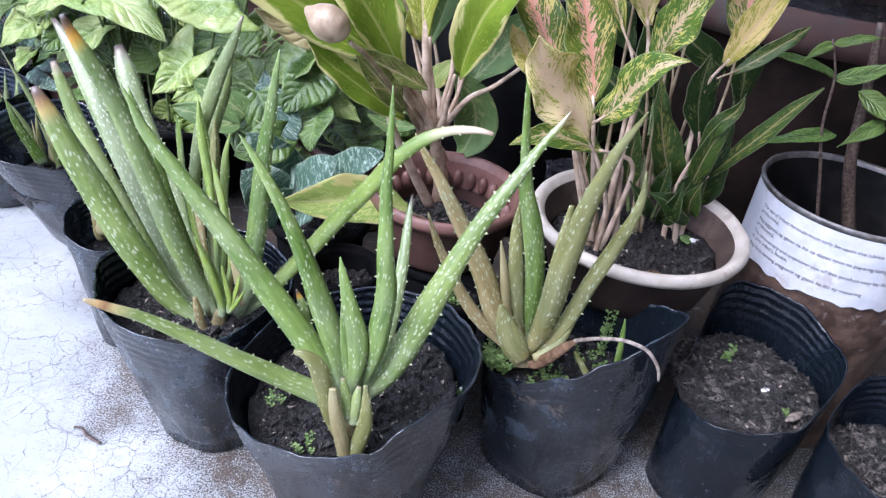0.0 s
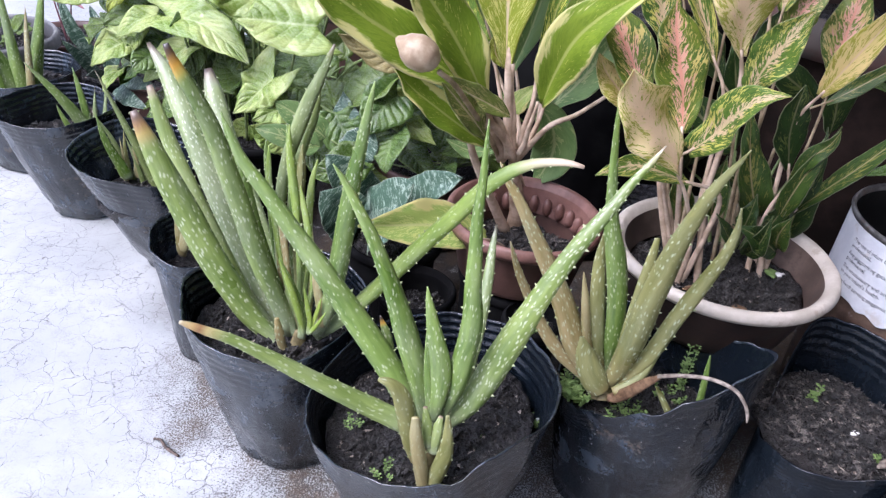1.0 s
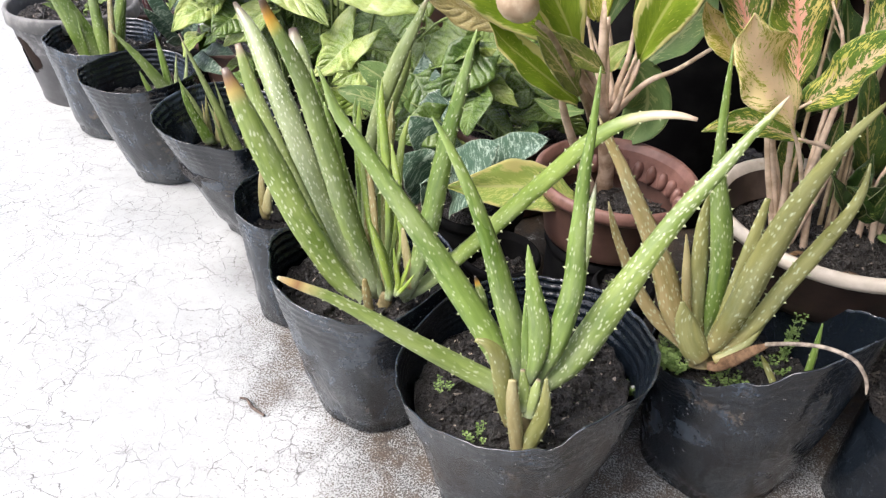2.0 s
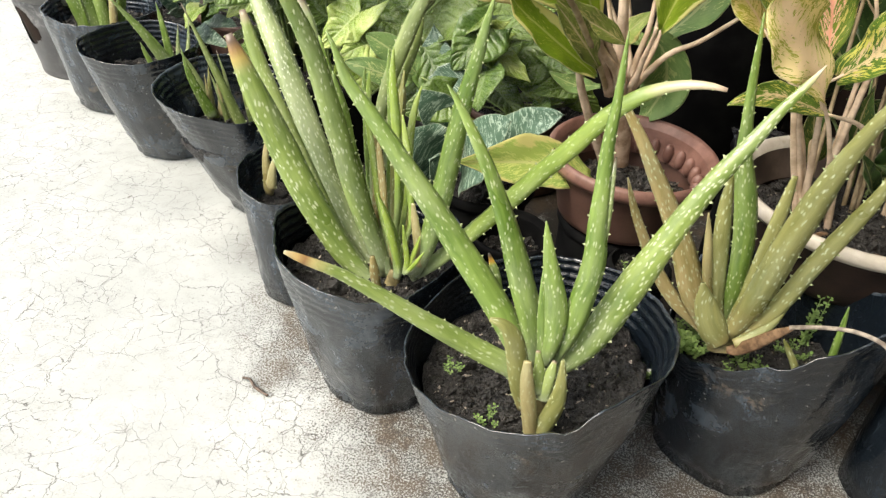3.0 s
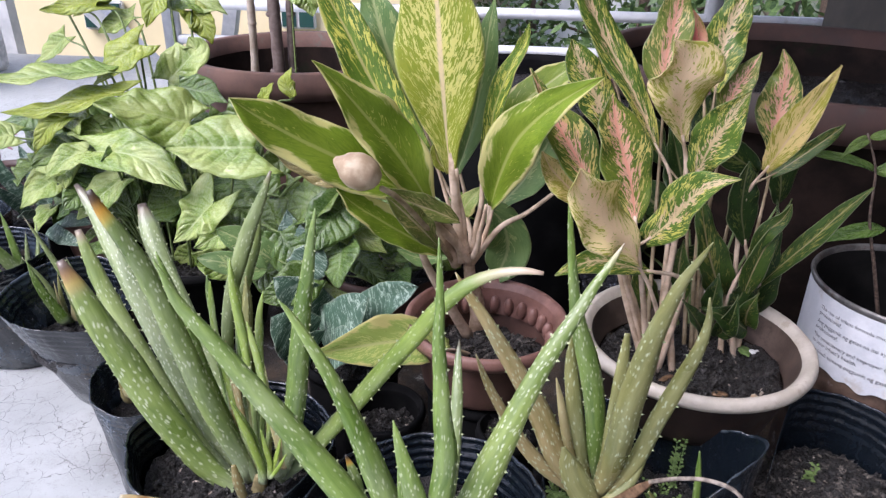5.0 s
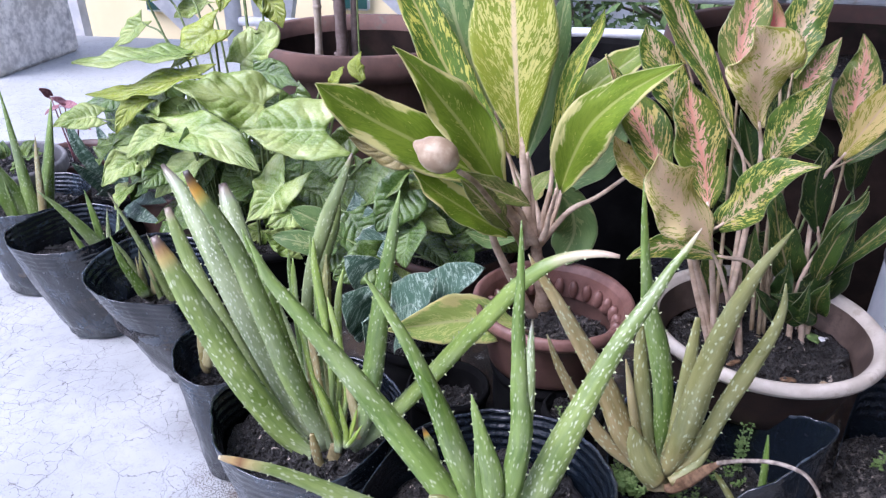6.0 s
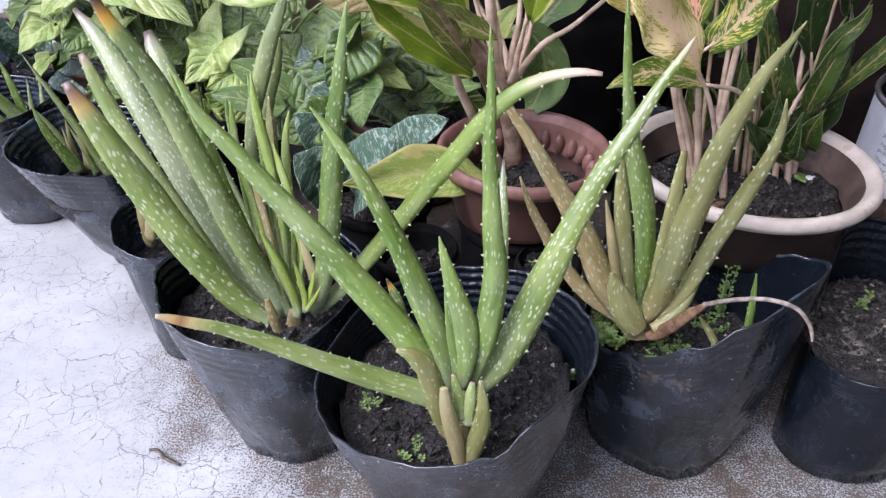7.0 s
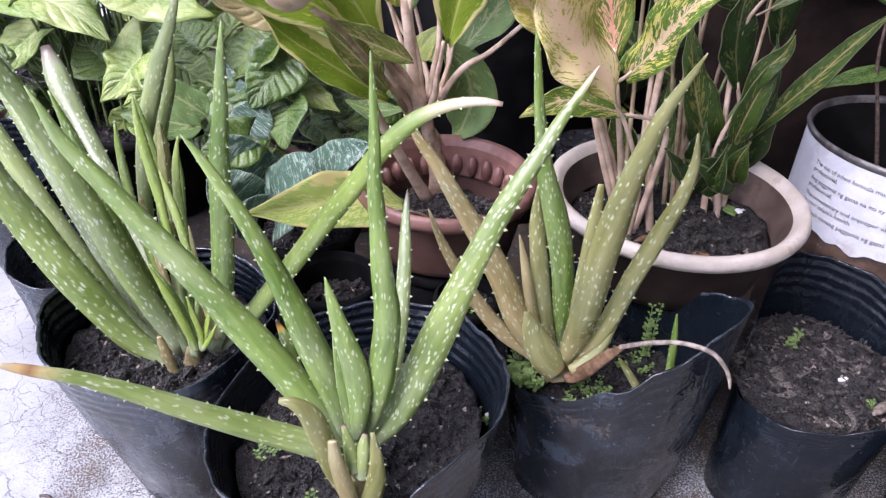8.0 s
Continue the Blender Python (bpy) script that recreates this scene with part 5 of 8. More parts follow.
aloe_leaf(plant, [(-0.157, 0.567, 0.150, 0.0040), (-0.163, 0.580, 0.232, 0.0069), (-0.164, 0.590, 0.271, 0.0076), (-0.164, 0.597, 0.300, 0.0062), (-0.163, 0.600, 0.320, 0.0016)], ALOE_OLIVE)
stalk(plant, [(-0.159, 0.556, 0.123), (-0.157, 0.560, 0.138), (-0.156, 0.566, 0.152)], 0.0100, ALOE_STEM, 0.0064)
plant = thing("aloe", (0.126, 0.562, 0.134), "olive and buff aloe with a dead dry leaf", "aloe plant", "aloes in grow bags")
aloe_leaf(plant, [(0.110, 0.562, 0.161, 0.0145), (0.099, 0.565, 0.174, 0.0194), (0.085, 0.570, 0.196, 0.0241), (0.072, 0.576, 0.223, 0.0216), (0.054, 0.583, 0.253, 0.0172), (0.037, 0.590, 0.278, 0.0138), (0.023, 0.596, 0.299, 0.0105), (0.009, 0.601, 0.317, 0.0069), (-0.000, 0.605, 0.331, 0.0011)], ALOE_BUFF)
aloe_leaf(plant, [(0.108, 0.562, 0.158, 0.0085), (0.095, 0.564, 0.167, 0.0102), (0.075, 0.567, 0.182, 0.0126), (0.057, 0.570, 0.203, 0.0116), (0.041, 0.573, 0.229, 0.0093), (0.028, 0.576, 0.253, 0.0067), (0.019, 0.579, 0.275, 0.0012)], ALOE_BUFF)
aloe_leaf(plant, [(0.118, 0.570, 0.154, 0.0087), (0.117, 0.572, 0.172, 0.0111), (0.117, 0.575, 0.199, 0.0150), (0.113, 0.580, 0.236, 0.0177), (0.105, 0.585, 0.270, 0.0180), (0.095, 0.590, 0.300, 0.0137), (0.090, 0.593, 0.325, 0.0093), (0.086, 0.598, 0.351, 0.0069), (0.083, 0.602, 0.375, 0.0046), (0.080, 0.606, 0.399, 0.0010)], ALOE)
aloe_leaf(plant, [(0.111, 0.566, 0.172, 0.0118), (0.104, 0.572, 0.196, 0.0150), (0.098, 0.580, 0.231, 0.0154), (0.093, 0.588, 0.264, 0.0119), (0.092, 0.595, 0.289, 0.0023)], ALOE_OLIVE)
aloe_leaf(plant, [(0.101, 0.562, 0.183, 0.0083), (0.092, 0.567, 0.215, 0.0089), (0.086, 0.572, 0.241, 0.0067), (0.081, 0.575, 0.261, 0.0012)], ALOE_DRY)
aloe_leaf(plant, [(0.123, 0.568, 0.165, 0.0102), (0.128, 0.574, 0.200, 0.0133), (0.130, 0.581, 0.236, 0.0129), (0.132, 0.588, 0.269, 0.0102), (0.133, 0.593, 0.293, 0.0046)], ALOE_OLIVE, cut=.35)
aloe_leaf(plant, [(0.120, 0.555, 0.168, 0.0125), (0.125, 0.550, 0.195, 0.0169), (0.128, 0.544, 0.229, 0.0206), (0.129, 0.537, 0.266, 0.0202), (0.131, 0.529, 0.300, 0.0184), (0.133, 0.521, 0.331, 0.0148), (0.137, 0.514, 0.359, 0.0109), (0.141, 0.505, 0.385, 0.0075), (0.147, 0.498, 0.405, 0.0038), (0.150, 0.493, 0.417, 0.0008)], ALOE_OLIVE)
aloe_leaf(plant, [(0.127, 0.553, 0.170, 0.0100), (0.139, 0.551, 0.193, 0.0125), (0.147, 0.550, 0.218, 0.0137), (0.153, 0.548, 0.246, 0.0135), (0.159, 0.546, 0.269, 0.0131), (0.165, 0.544, 0.292, 0.0116), (0.171, 0.542, 0.316, 0.0088), (0.173, 0.541, 0.337, 0.0059), (0.170, 0.539, 0.357, 0.0013)], ALOE_OLIVE)
aloe_leaf(plant, [(0.115, 0.548, 0.164, 0.0182), (0.105, 0.549, 0.178, 0.0238), (0.095, 0.551, 0.197, 0.0177), (0.089, 0.552, 0.214, 0.0032)], ALOE_OLIVE, cut=.2)
aloe_leaf(plant, [(0.124, 0.545, 0.169, 0.0082), (0.135, 0.546, 0.178, 0.0089), (0.144, 0.547, 0.192, 0.0064), (0.151, 0.548, 0.212, 0.0012)], ALOE_OLIVE)
stalk(plant, [(0.119, 0.556, 0.151), (0.117, 0.560, 0.160), (0.116, 0.566, 0.169)], 0.0106, ALOE_STEM, 0.0072)
aloe_leaf(plant, [(0.121, 0.545, 0.161, 0.0066), (0.127, 0.543, 0.165, 0.0098), (0.135, 0.538, 0.178, 0.0104), (0.145, 0.532, 0.197, 0.0078), (0.152, 0.528, 0.208, 0.0034)], DRY_RED)
aloe_leaf(plant, [(0.150, 0.528, 0.208, 0.0034), (0.166, 0.520, 0.220, 0.0033), (0.183, 0.511, 0.229, 0.0032), (0.198, 0.503, 0.230, 0.0032), (0.206, 0.498, 0.224, 0.0028), (0.210, 0.495, 0.217, 0.0028), (0.211, 0.492, 0.211, 0.0014)], DRY, cut=.5)
aloe_leaf(plant, [(0.195, 0.548, 0.166, 0.0062), (0.194, 0.549, 0.174, 0.0065), (0.193, 0.551, 0.191, 0.0056), (0.192, 0.553, 0.204, 0.0040), (0.191, 0.555, 0.217, 0.0012)], ALOE)
aloe_leaf(plant, [(0.174, 0.540, 0.156, 0.0057), (0.168, 0.542, 0.166, 0.0061), (0.161, 0.544, 0.176, 0.0049), (0.156, 0.545, 0.183, 0.0016)], ALOE_OLIVE)
plant = thing("aloe", (-0.787, 1.010, 0.13), "young aloe with long spotted leaves", "aloe plant", "aloes in grow bags")
aloe_leaf(plant, [(-0.771, 1.017, 0.097), (-0.782, 1.010, 0.133), (-0.805, 0.997, 0.205), (-0.835, 0.980, 0.285)], ALOE, width=0.0559)
aloe_leaf(plant, [(-0.769, 1.018, 0.090), (-0.767, 1.015, 0.131), (-0.763, 1.009, 0.215), (-0.757, 1.000, 0.336)], ALOE, width=0.0372)
aloe_leaf(plant, [(-0.741, 1.000, 0.116), (-0.737, 1.000, 0.148), (-0.728, 1.000, 0.213), (-0.719, 1.000, 0.264)], ALOE_BUFF, width=0.0234)
aloe_leaf(plant, [(-0.756, 1.018, 0.108), (-0.745, 1.020, 0.146), (-0.724, 1.025, 0.224), (-0.702, 1.030, 0.309)], ALOE, width=0.0458)
aloe_leaf(plant, [(-0.786, 1.001, 0.120), (-0.787, 1.000, 0.134), (-0.788, 0.998, 0.163), (-0.786, 0.995, 0.192)], ALOE, width=0.0138)
plant = thing("aloe", (-0.620, 0.924, 0.13), "small aloe pup with few short leaves", "aloe plant", "aloes in grow bags")
aloe_leaf(plant, [(-0.592, 0.929, 0.109), (-0.603, 0.924, 0.131), (-0.626, 0.913, 0.175), (-0.659, 0.900, 0.222)], ALOE, width=0.0237)
aloe_leaf(plant, [(-0.598, 0.930, 0.106), (-0.601, 0.930, 0.131), (-0.606, 0.930, 0.181), (-0.611, 0.930, 0.213)], ALOE, width=0.0175)
aloe_leaf(plant, [(-0.592, 0.930, 0.117), (-0.591, 0.930, 0.131), (-0.587, 0.930, 0.159), (-0.582, 0.930, 0.190)], ALOE_GREY, width=0.0120)
aloe_leaf(plant, [(-0.584, 0.930, 0.116), (-0.579, 0.930, 0.133), (-0.570, 0.930, 0.166), (-0.565, 0.930, 0.200)], ALOE_GREY, width=0.0119)
aloe_leaf(plant, [(-0.622, 0.920, 0.120), (-0.627, 0.920, 0.128), (-0.635, 0.920, 0.146), (-0.639, 0.920, 0.158)], ALOE, width=0.0097)
plant = thing("aloe", (-0.465, 0.829, 0.12), "thin aloe with dusky and browned leaves", "aloe plant", "aloes in grow bags")
aloe_leaf(plant, [(-0.478, 0.821, 0.120), (-0.485, 0.820, 0.137), (-0.499, 0.817, 0.172), (-0.505, 0.815, 0.208)], ALOE, width=0.0170)
aloe_leaf(plant, [(-0.431, 0.826, 0.084), (-0.443, 0.825, 0.117), (-0.468, 0.823, 0.183), (-0.499, 0.820, 0.261)], ALOE_DUSK, width=0.0182)
aloe_leaf(plant, [(-0.484, 0.830, 0.118), (-0.483, 0.830, 0.131), (-0.483, 0.830, 0.157), (-0.481, 0.830, 0.184)], ALOE_OLIVE, width=0.0108)
aloe_leaf(plant, [(-0.471, 0.830, 0.119), (-0.471, 0.830, 0.129), (-0.470, 0.830, 0.149), (-0.473, 0.830, 0.172)], ALOE_DRY, width=0.0108)
aloe_leaf(plant, [(-0.415, 0.830, 0.098), (-0.422, 0.830, 0.119), (-0.435, 0.830, 0.160), (-0.445, 0.830, 0.189)], ALOE, width=0.0114)
aloe_leaf(plant, [(-0.456, 0.835, 0.100), (-0.461, 0.835, 0.117), (-0.470, 0.835, 0.151), (-0.482, 0.835, 0.191)], ALOE_DUSK, width=0.0130)
aloe_leaf(plant, [(-0.411, 0.830, 0.111), (-0.410, 0.830, 0.121), (-0.409, 0.830, 0.141), (-0.410, 0.830, 0.160)], ALOE, width=0.0100)
aloe_leaf(plant, [(-0.470, 0.836, 0.080), (-0.480, 0.835, 0.108), (-0.499, 0.832, 0.165), (-0.521, 0.830, 0.202)], ALOE_DUSK, width=0.0110)
aloe_leaf(plant, [(-0.485, 0.825, 0.105), (-0.485, 0.825, 0.119), (-0.484, 0.825, 0.147), (-0.485, 0.825, 0.176)], ALOE_DRY, width=0.0083)
aloe_leaf(plant, [(-0.460, 0.830, 0.094), (-0.464, 0.830, 0.113), (-0.472, 0.830, 0.149), (-0.481, 0.830, 0.177)], ALOE_DUSK, width=0.0097)
aloe_leaf(plant, [(-0.433, 0.839, 0.102), (-0.436, 0.840, 0.115), (-0.443, 0.842, 0.141), (-0.449, 0.845, 0.171)], ALOE_DUSK, width=0.0098)
aloe_leaf(plant, [(-0.459, 0.844, 0.076), (-0.463, 0.845, 0.104), (-0.470, 0.848, 0.160), (-0.480, 0.850, 0.196)], ALOE_DUSK, width=0.0098)
plant = thing("aloe", (-0.335, 0.690, 0.12), "withered aloe stump of two dry leaves", "aloe plant", "aloes in grow bags")
aloe_leaf(plant, [(-0.338, 0.690, 0.115), (-0.338, 0.690, 0.131), (-0.338, 0.690, 0.164), (-0.330, 0.690, 0.201)], ALOE_DRY, cut=.3, width=0.0146)
aloe_leaf(plant, [(-0.333, 0.685, 0.126), (-0.331, 0.685, 0.136), (-0.328, 0.685, 0.154), (-0.321, 0.685, 0.178)], ALOE_DRY, width=0.0158)

# ---------------------------------------------------------------- pots behind the row
def round_pot(name, x, y, z0, h, R, rb, material, label, lip=0.008, lip_high=0.014, scallop=0, inner=None, rim=None, deep=1.0):
    squash = lambda a, r, z: Vector((x + r * math.cos(a), y + deep * r * math.sin(a), z))
    at = thing(name, (x, y, z0), label, "plant pot")
    bm = bmesh.new()
    prof = [(0.004, 0.002), (rb * 0.9, 0.0), (rb, 0.004)]
    prof += [(rb + (R - lip - rb) * k / 10, 0.004 + (h - lip_high - 0.004) * k / 10) for k in range(1, 11)]
    rings = lathe(bm, [(r, z + z0) for r, z in prof], x, y, 72, squash)
    bm.faces.new(rings[0][::-1])
    part("wall", bm, material, at)
    bm = bmesh.new()
    top = h + z0
    prof = [(R - lip, top - lip_high), (R - 0.002, top - lip_high * 0.95), (R, top - lip_high * 0.6), (R - 0.001, top - 0.003), (R - 0.004, top), (R - lip * 0.9, top - 0.002), (R - lip - 0.003, top - lip_high * 0.6)]
    lathe(bm, prof, x, y, 96, lambda a, r, z: Vector((x + (r + 0.0006 * noise.noise(Vector((a * 5, z * 90, 1)))) * math.cos(a), y + deep * r * math.sin(a), z)))
    part("rim", bm, rim or material, at)
    bm = bmesh.new()
    prof = [(R - lip - 0.003, top - lip_high * 0.6), (R - lip - 0.004, top - lip_high), (rb + (R - lip - rb) * 0.5 - 0.003, z0 + h * 0.5)]
    lathe(bm, prof, x, y, 72, squash)
    part("lining", bm, inner or material, at)
    for k in range(scallop):
        a = 2 * math.pi * k / scallop
        if not k:
            bm = bmesh.new()
            bmesh.ops.create_icosphere(bm, subdivisions=2, radius=1.0, matrix=Matrix.Diagonal((0.006, 0.005, 0.0105, 1)))
            knob = part("knob", bm, inner or material, at)
            shape = knob.data
        else:
            knob = new("knob", shape)
            knob.parent = at
        knob.matrix_local = Matrix.Translation(((R - lip - 0.0085) * math.cos(a), (R - lip - 0.0085) * math.sin(a), h - 0.024)) @ Matrix.Rotation(a, 4, "Z")
    return at


# black supports added under pot and bowl, standing in for deep shade
round_pot("tub", 0.0255, 0.705, 0, 0.166, 0.058, 0.050, BLACK_TUB, "added black support under a brown pot, dark for shade", lip=0.003)
round_pot("flowerpot", 0.0255, 0.705, 0.166, 0.070, 0.0785, 0.060, TERRACOTTA, "brown plastic flowerpot with knobbed inside rim", scallop=26, inner=POT_INSIDE, rim=POT_INSIDE)
potting_soil(0.0255, 0.705, 0.060, 0.188, "dark soil with dead leaf litter in a brown pot", 31, True)
round_pot("tub", 0.208, 0.680, 0, 0.182, 0.066, 0.060, BLACK_TUB, "added black support under a bowl, dark for shade", lip=0.004)
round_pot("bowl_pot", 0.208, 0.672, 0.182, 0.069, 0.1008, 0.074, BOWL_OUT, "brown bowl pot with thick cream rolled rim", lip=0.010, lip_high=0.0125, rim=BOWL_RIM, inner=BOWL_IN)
potting_soil(0.208, 0.672, 0.078, 0.217, "dark wet soil with leaf litter in a bowl pot", 37, False, mound=0.004)
round_pot("flowerpot", -0.12, 1.03, 0, 0.13, 0.1, 0.075, TERRACOTTA, "brown plastic flowerpot under vine leaves")
potting_soil(-0.12, 1.03, 0.085, 0.115, "dark soil in a brown pot", 41)
round_pot("flowerpot", -0.39, 1.03, 0, 0.135, 0.11, 0.08, BLACK_TUB, "black flowerpot hidden under a trailing vine")
potting_soil(-0.39, 1.03, 0.095, 0.12, "dark soil in a black pot", 43)
round_pot("flowerpot", -0.60, 1.2, 0, 0.13, 0.11, 0.08, TERRACOTTA, "brown flowerpot hidden under a trailing vine")
potting_soil(-0.60, 1.2, 0.095, 0.115, "dark soil in a brown pot", 47)
round_pot("flowerpot", -0.125, 0.80, 0, 0.12, 0.06, 0.05, BLACK_TUB, "small black pot of a snake plant")
round_pot("tub", 0.050, 0.630, 0, 0.166, 0.029, 0.026, BLACK_TUB, "low black pot of bare soil in the shade", lip=0.004)
potting_soil(0.050, 0.630, 0.024, 0.152, "dark shaded soil in a low black pot", 89)
# added pot, its black stands for the dark gap behind the bags
round_pot("tub", -0.075, 0.700, 0, 0.125, 0.044, 0.04, BLACK_TUB, "low black pot of bare soil added to darken the gap between the bags", lip=0.004)
potting_soil(-0.075, 0.700, 0.038, 0.09, "dark shaded soil in a low black pot", 97)
potting_soil(-0.125, 0.80, 0.05, 0.105, "dark soil in a small black pot", 53)
round_pot("flowerpot", -0.73, 1.165, 0, 0.115, 0.075, 0.06, BLACK_TUB, "small black pot of a snake plant")
potting_soil(-0.73, 1.165, 0.062, 0.1, "dark soil in a small black pot", 59)
round_pot("flowerpot", -0.90, 1.33, 0, 0.11, 0.085, 0.065, TERRACOTTA, "shallow brown pot of purple oxalis")
potting_soil(-0.90, 1.33, 0.072, 0.098, "dark soil in a shallow brown pot", 61)


def planter(x, y, h, R, rb, label, wall):
    at = round_pot("planter", x, y, 0, h, R, rb, wall, label, lip=0.02, lip_high=0.05, rim=CLAY if wall is CLAY else OLD_CLAY, inner=SHADED_CLAY)
    return at


planter(-0.345, 1.46, 0.335, 0.215, 0.15, "large round terracotta planter holding bamboo stakes", CLAY)
potting_soil(-0.345, 1.46, 0.19, 0.22, "dry dark soil in a terracotta planter", 67)
planter(0.52, 1.28, 0.388, 0.34, 0.24, "very large brown terracotta planter with mossy wall darkened for shade", SHADED_CLAY)
potting_soil(0.52, 1.28, 0.3, 0.3, "mossy dark soil in a large planter", 71)
round_pot("tub", 0.075, 1.16, 0, 0.36, 0.20, 0.16, BLACK_TUB, "big black plastic tub behind the pots")
potting_soil(0.075, 1.16, 0.18, 0.33, "dark soil in a black tub", 73)

# stakes in the planter
for pts, r, m, label in ((((-0.43, 1.43, 0.2), (-0.424, 1.43, 0.42), (-0.43, 1.43, 0.75)), 0.0075, BAMBOO, "pale jointed bamboo stake"), (((-0.375, 1.42, 0.2), (-0.385, 1.43, 0.5), (-0.4, 1.43, 0.8)), 0.011, STAKE_DARK, "weathered brown wooden stake"), (((-0.36, 1.44, 0.2), (-0.355, 1.44, 0.5), (-0.35, 1.44, 0.8)), 0.007, STAKE_DARK, "thin weathered brown stake")):
    bm = bmesh.new()
    tube(bm, pts, r, r * 0.9, 10, 40, 0.2)
    for k in range(1, 6):
        z = pts[0][2] + (pts[2][2] - pts[0][2]) * k / 6
        lathe(bm, [(r * 0.95, z - 0.004), (r * 1.18, z), (r * 0.95, z + 0.004)], pts[1][0], pts[1][1], 10)
    tagged(part("stake", bm, m, None, label), category="stake")

# ---------------------------------------------------------------- milk tin
def tin_can():
    x, y, R, h = 0.425, 0.745, 0.088, 0.273
    at = thing("tin_can", (x, y, 0), "rusted formula tin with printed white label, reused as pot", "tin can")
    bm = bmesh.new()
    prof = [(0.004, 0.002), (R - 0.004, 0.0), (R, 0.003), (R, 0.012), (R - 0.0015, 0.016)]
    for i in range(1, 60):
        z = 0.016 + (h - 0.03) * i / 60
        rib = 0.0009 * math.cos(z * 2 * math.pi / 0.0085) if z < 0.15 else 0.0
        prof.append((R - 0.0015 + rib, z))
    rings = lathe(bm, prof, x, y, 80)
    bm.faces.new(rings[0][::-1])
    part("body", bm, RUST, at)
    bm = bmesh.new()
    lathe(bm, [(R - 0.0015, h - 0.008), (R + 0.001, h - 0.006), (R + 0.0022, h - 0.003), (R + 0.001, h), (R - 0.002, h - 0.0015), (R - 0.003, h - 0.006)], x, y, 80)
    part("rim", bm, TIN, at)
    bm = bmesh.new()
    lathe(bm, [(R - 0.003, h - 0.006), (R - 0.0035, h * 0.5), (R - 0.004, 0.07)], x, y, 80)
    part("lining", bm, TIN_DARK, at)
    bm = bmesh.new()
    low = 0.194

    def torn(a, r, z):
        k = smoothstep(low + 0.03, low, z)
        z -= k * 0.012 * noise.noise(Vector((math.cos(a) * 5, math.sin(a) * 5, 2)))
        return Vector((x + r * math.cos(a), y + r * math.sin(a), z))

    rows = [(R + (0.0004 if z > 0.15 else 0.0004 + 0.0007 * math.cos(z * 2 * math.pi / 0.0085)), z) for z in [low + (h - 0.007 - low) * i / 24 for i in range(25)]]
    lathe(bm, rows, x, y, 120, torn)
    part("label", bm, LABEL, at, "white printed paper label with torn rusty edge")
    lines = ("The use of infant formula must only be upon the advice of a health", "professional.", "Ang paggamit ng gatas na ito ay dapat ayon sa payo ng isang health", "professional.",
             "The unnecessary and improper use of this product may be dangerous", "to your infant's health.", "Ang hindi tamang paggamit ng gatas na ito ay maaaring")
    z = h - 0.0225
    for i, words in enumerate(lines):
        cu = bpy.data.curves.new("print", "FONT")
        cu.body, cu.size = words, 0.0055
        tmp = bpy.data.objects.new("print", cu)
        scene.collection.objects.link(tmp)
        me = bpy.data.meshes.new_from_object(tmp.evaluated_get(bpy.context.evaluated_depsgraph_get()))
        bpy.data.objects.remove(tmp)
        start = radians(190)
        for v in me.vertices:
            a = start + v.co.x / R
            v.co = (x + (R + 0.0009) * math.cos(a), y + (R + 0.0009) * math.sin(a), z + v.co.y)
        me.materials.append(INK)
        ob = new("printed_line", me)
        ob.parent = at
        ob.matrix_parent_inverse = Matrix.Translation((-x, -y, 0))
        z -= 0.0060 if i % 2 == 0 else 0.0082
    return at


tin_can()
potting_soil(0.425, 0.745, 0.082, 0.11, "dark soil deep inside a tin", 79)

# ---------------------------------------------------------------- plants behind the row
plant = thing("snake_plant", (-0.10, 0.79, 0.11), "compact snake plant rosette with silvery banded leaves", "snake plant")
broad_leaf(plant, (-0.155, 0.800, 0.161), (-0.198, 0.770, 0.225), 0.0492, SNAKE_SKIN, shape=2, bow=.03)
broad_leaf(plant, (-0.157, 0.780, 0.157), (-0.097, 0.745, 0.223), 0.0562, SNAKE_SKIN, shape=2, bow=.03, fold=.12)
broad_leaf(plant, (-0.134, 0.800, 0.150), (-0.047, 0.750, 0.237), 0.0478, SNAKE_SKIN, shape=2, bow=.04, fold=.12)
broad_leaf(plant, (-0.165, 0.760, 0.153), (-0.189, 0.730, 0.201), 0.0580, SNAKE_SKIN, shape=2)
broad_leaf(plant, (-0.156, 0.750, 0.153), (-0.168, 0.720, 0.176), 0.0486, SNAKE_SKIN, shape=2)
broad_leaf(plant, (-0.142, 0.750, 0.141), (-0.102, 0.720, 0.188), 0.0482, SNAKE_SKIN, shape=2)
broad_leaf(plant, (-0.210, 0.800, 0.232), (-0.264, 0.790, 0.270), 0.0324, AG_BLUE, shape=2)
broad_leaf(plant, (-0.213, 0.790, 0.225), (-0.280, 0.770, 0.245), 0.0285, AG_BLUE, shape=2)
broad_leaf(plant, (-0.206, 0.860, 0.198), (-0.216, 0.880, 0.258), 0.0474, SNAKE_SKIN, shape=0, fold=.12)
broad_leaf(plant, (-0.193, 0.840, 0.195), (-0.170, 0.850, 0.230), 0.0465, SNAKE_SKIN, shape=2)
plant = thing("snake_plant", (-0.72, 1.15, 0.1), "dark banded snake plant with upright leaves", "snake plant")
broad_leaf(plant, (-0.707, 1.140, 0.136), (-0.753, 1.120, 0.245), 0.0232, SNAKE_SKIN, shape=2, fold=.45)
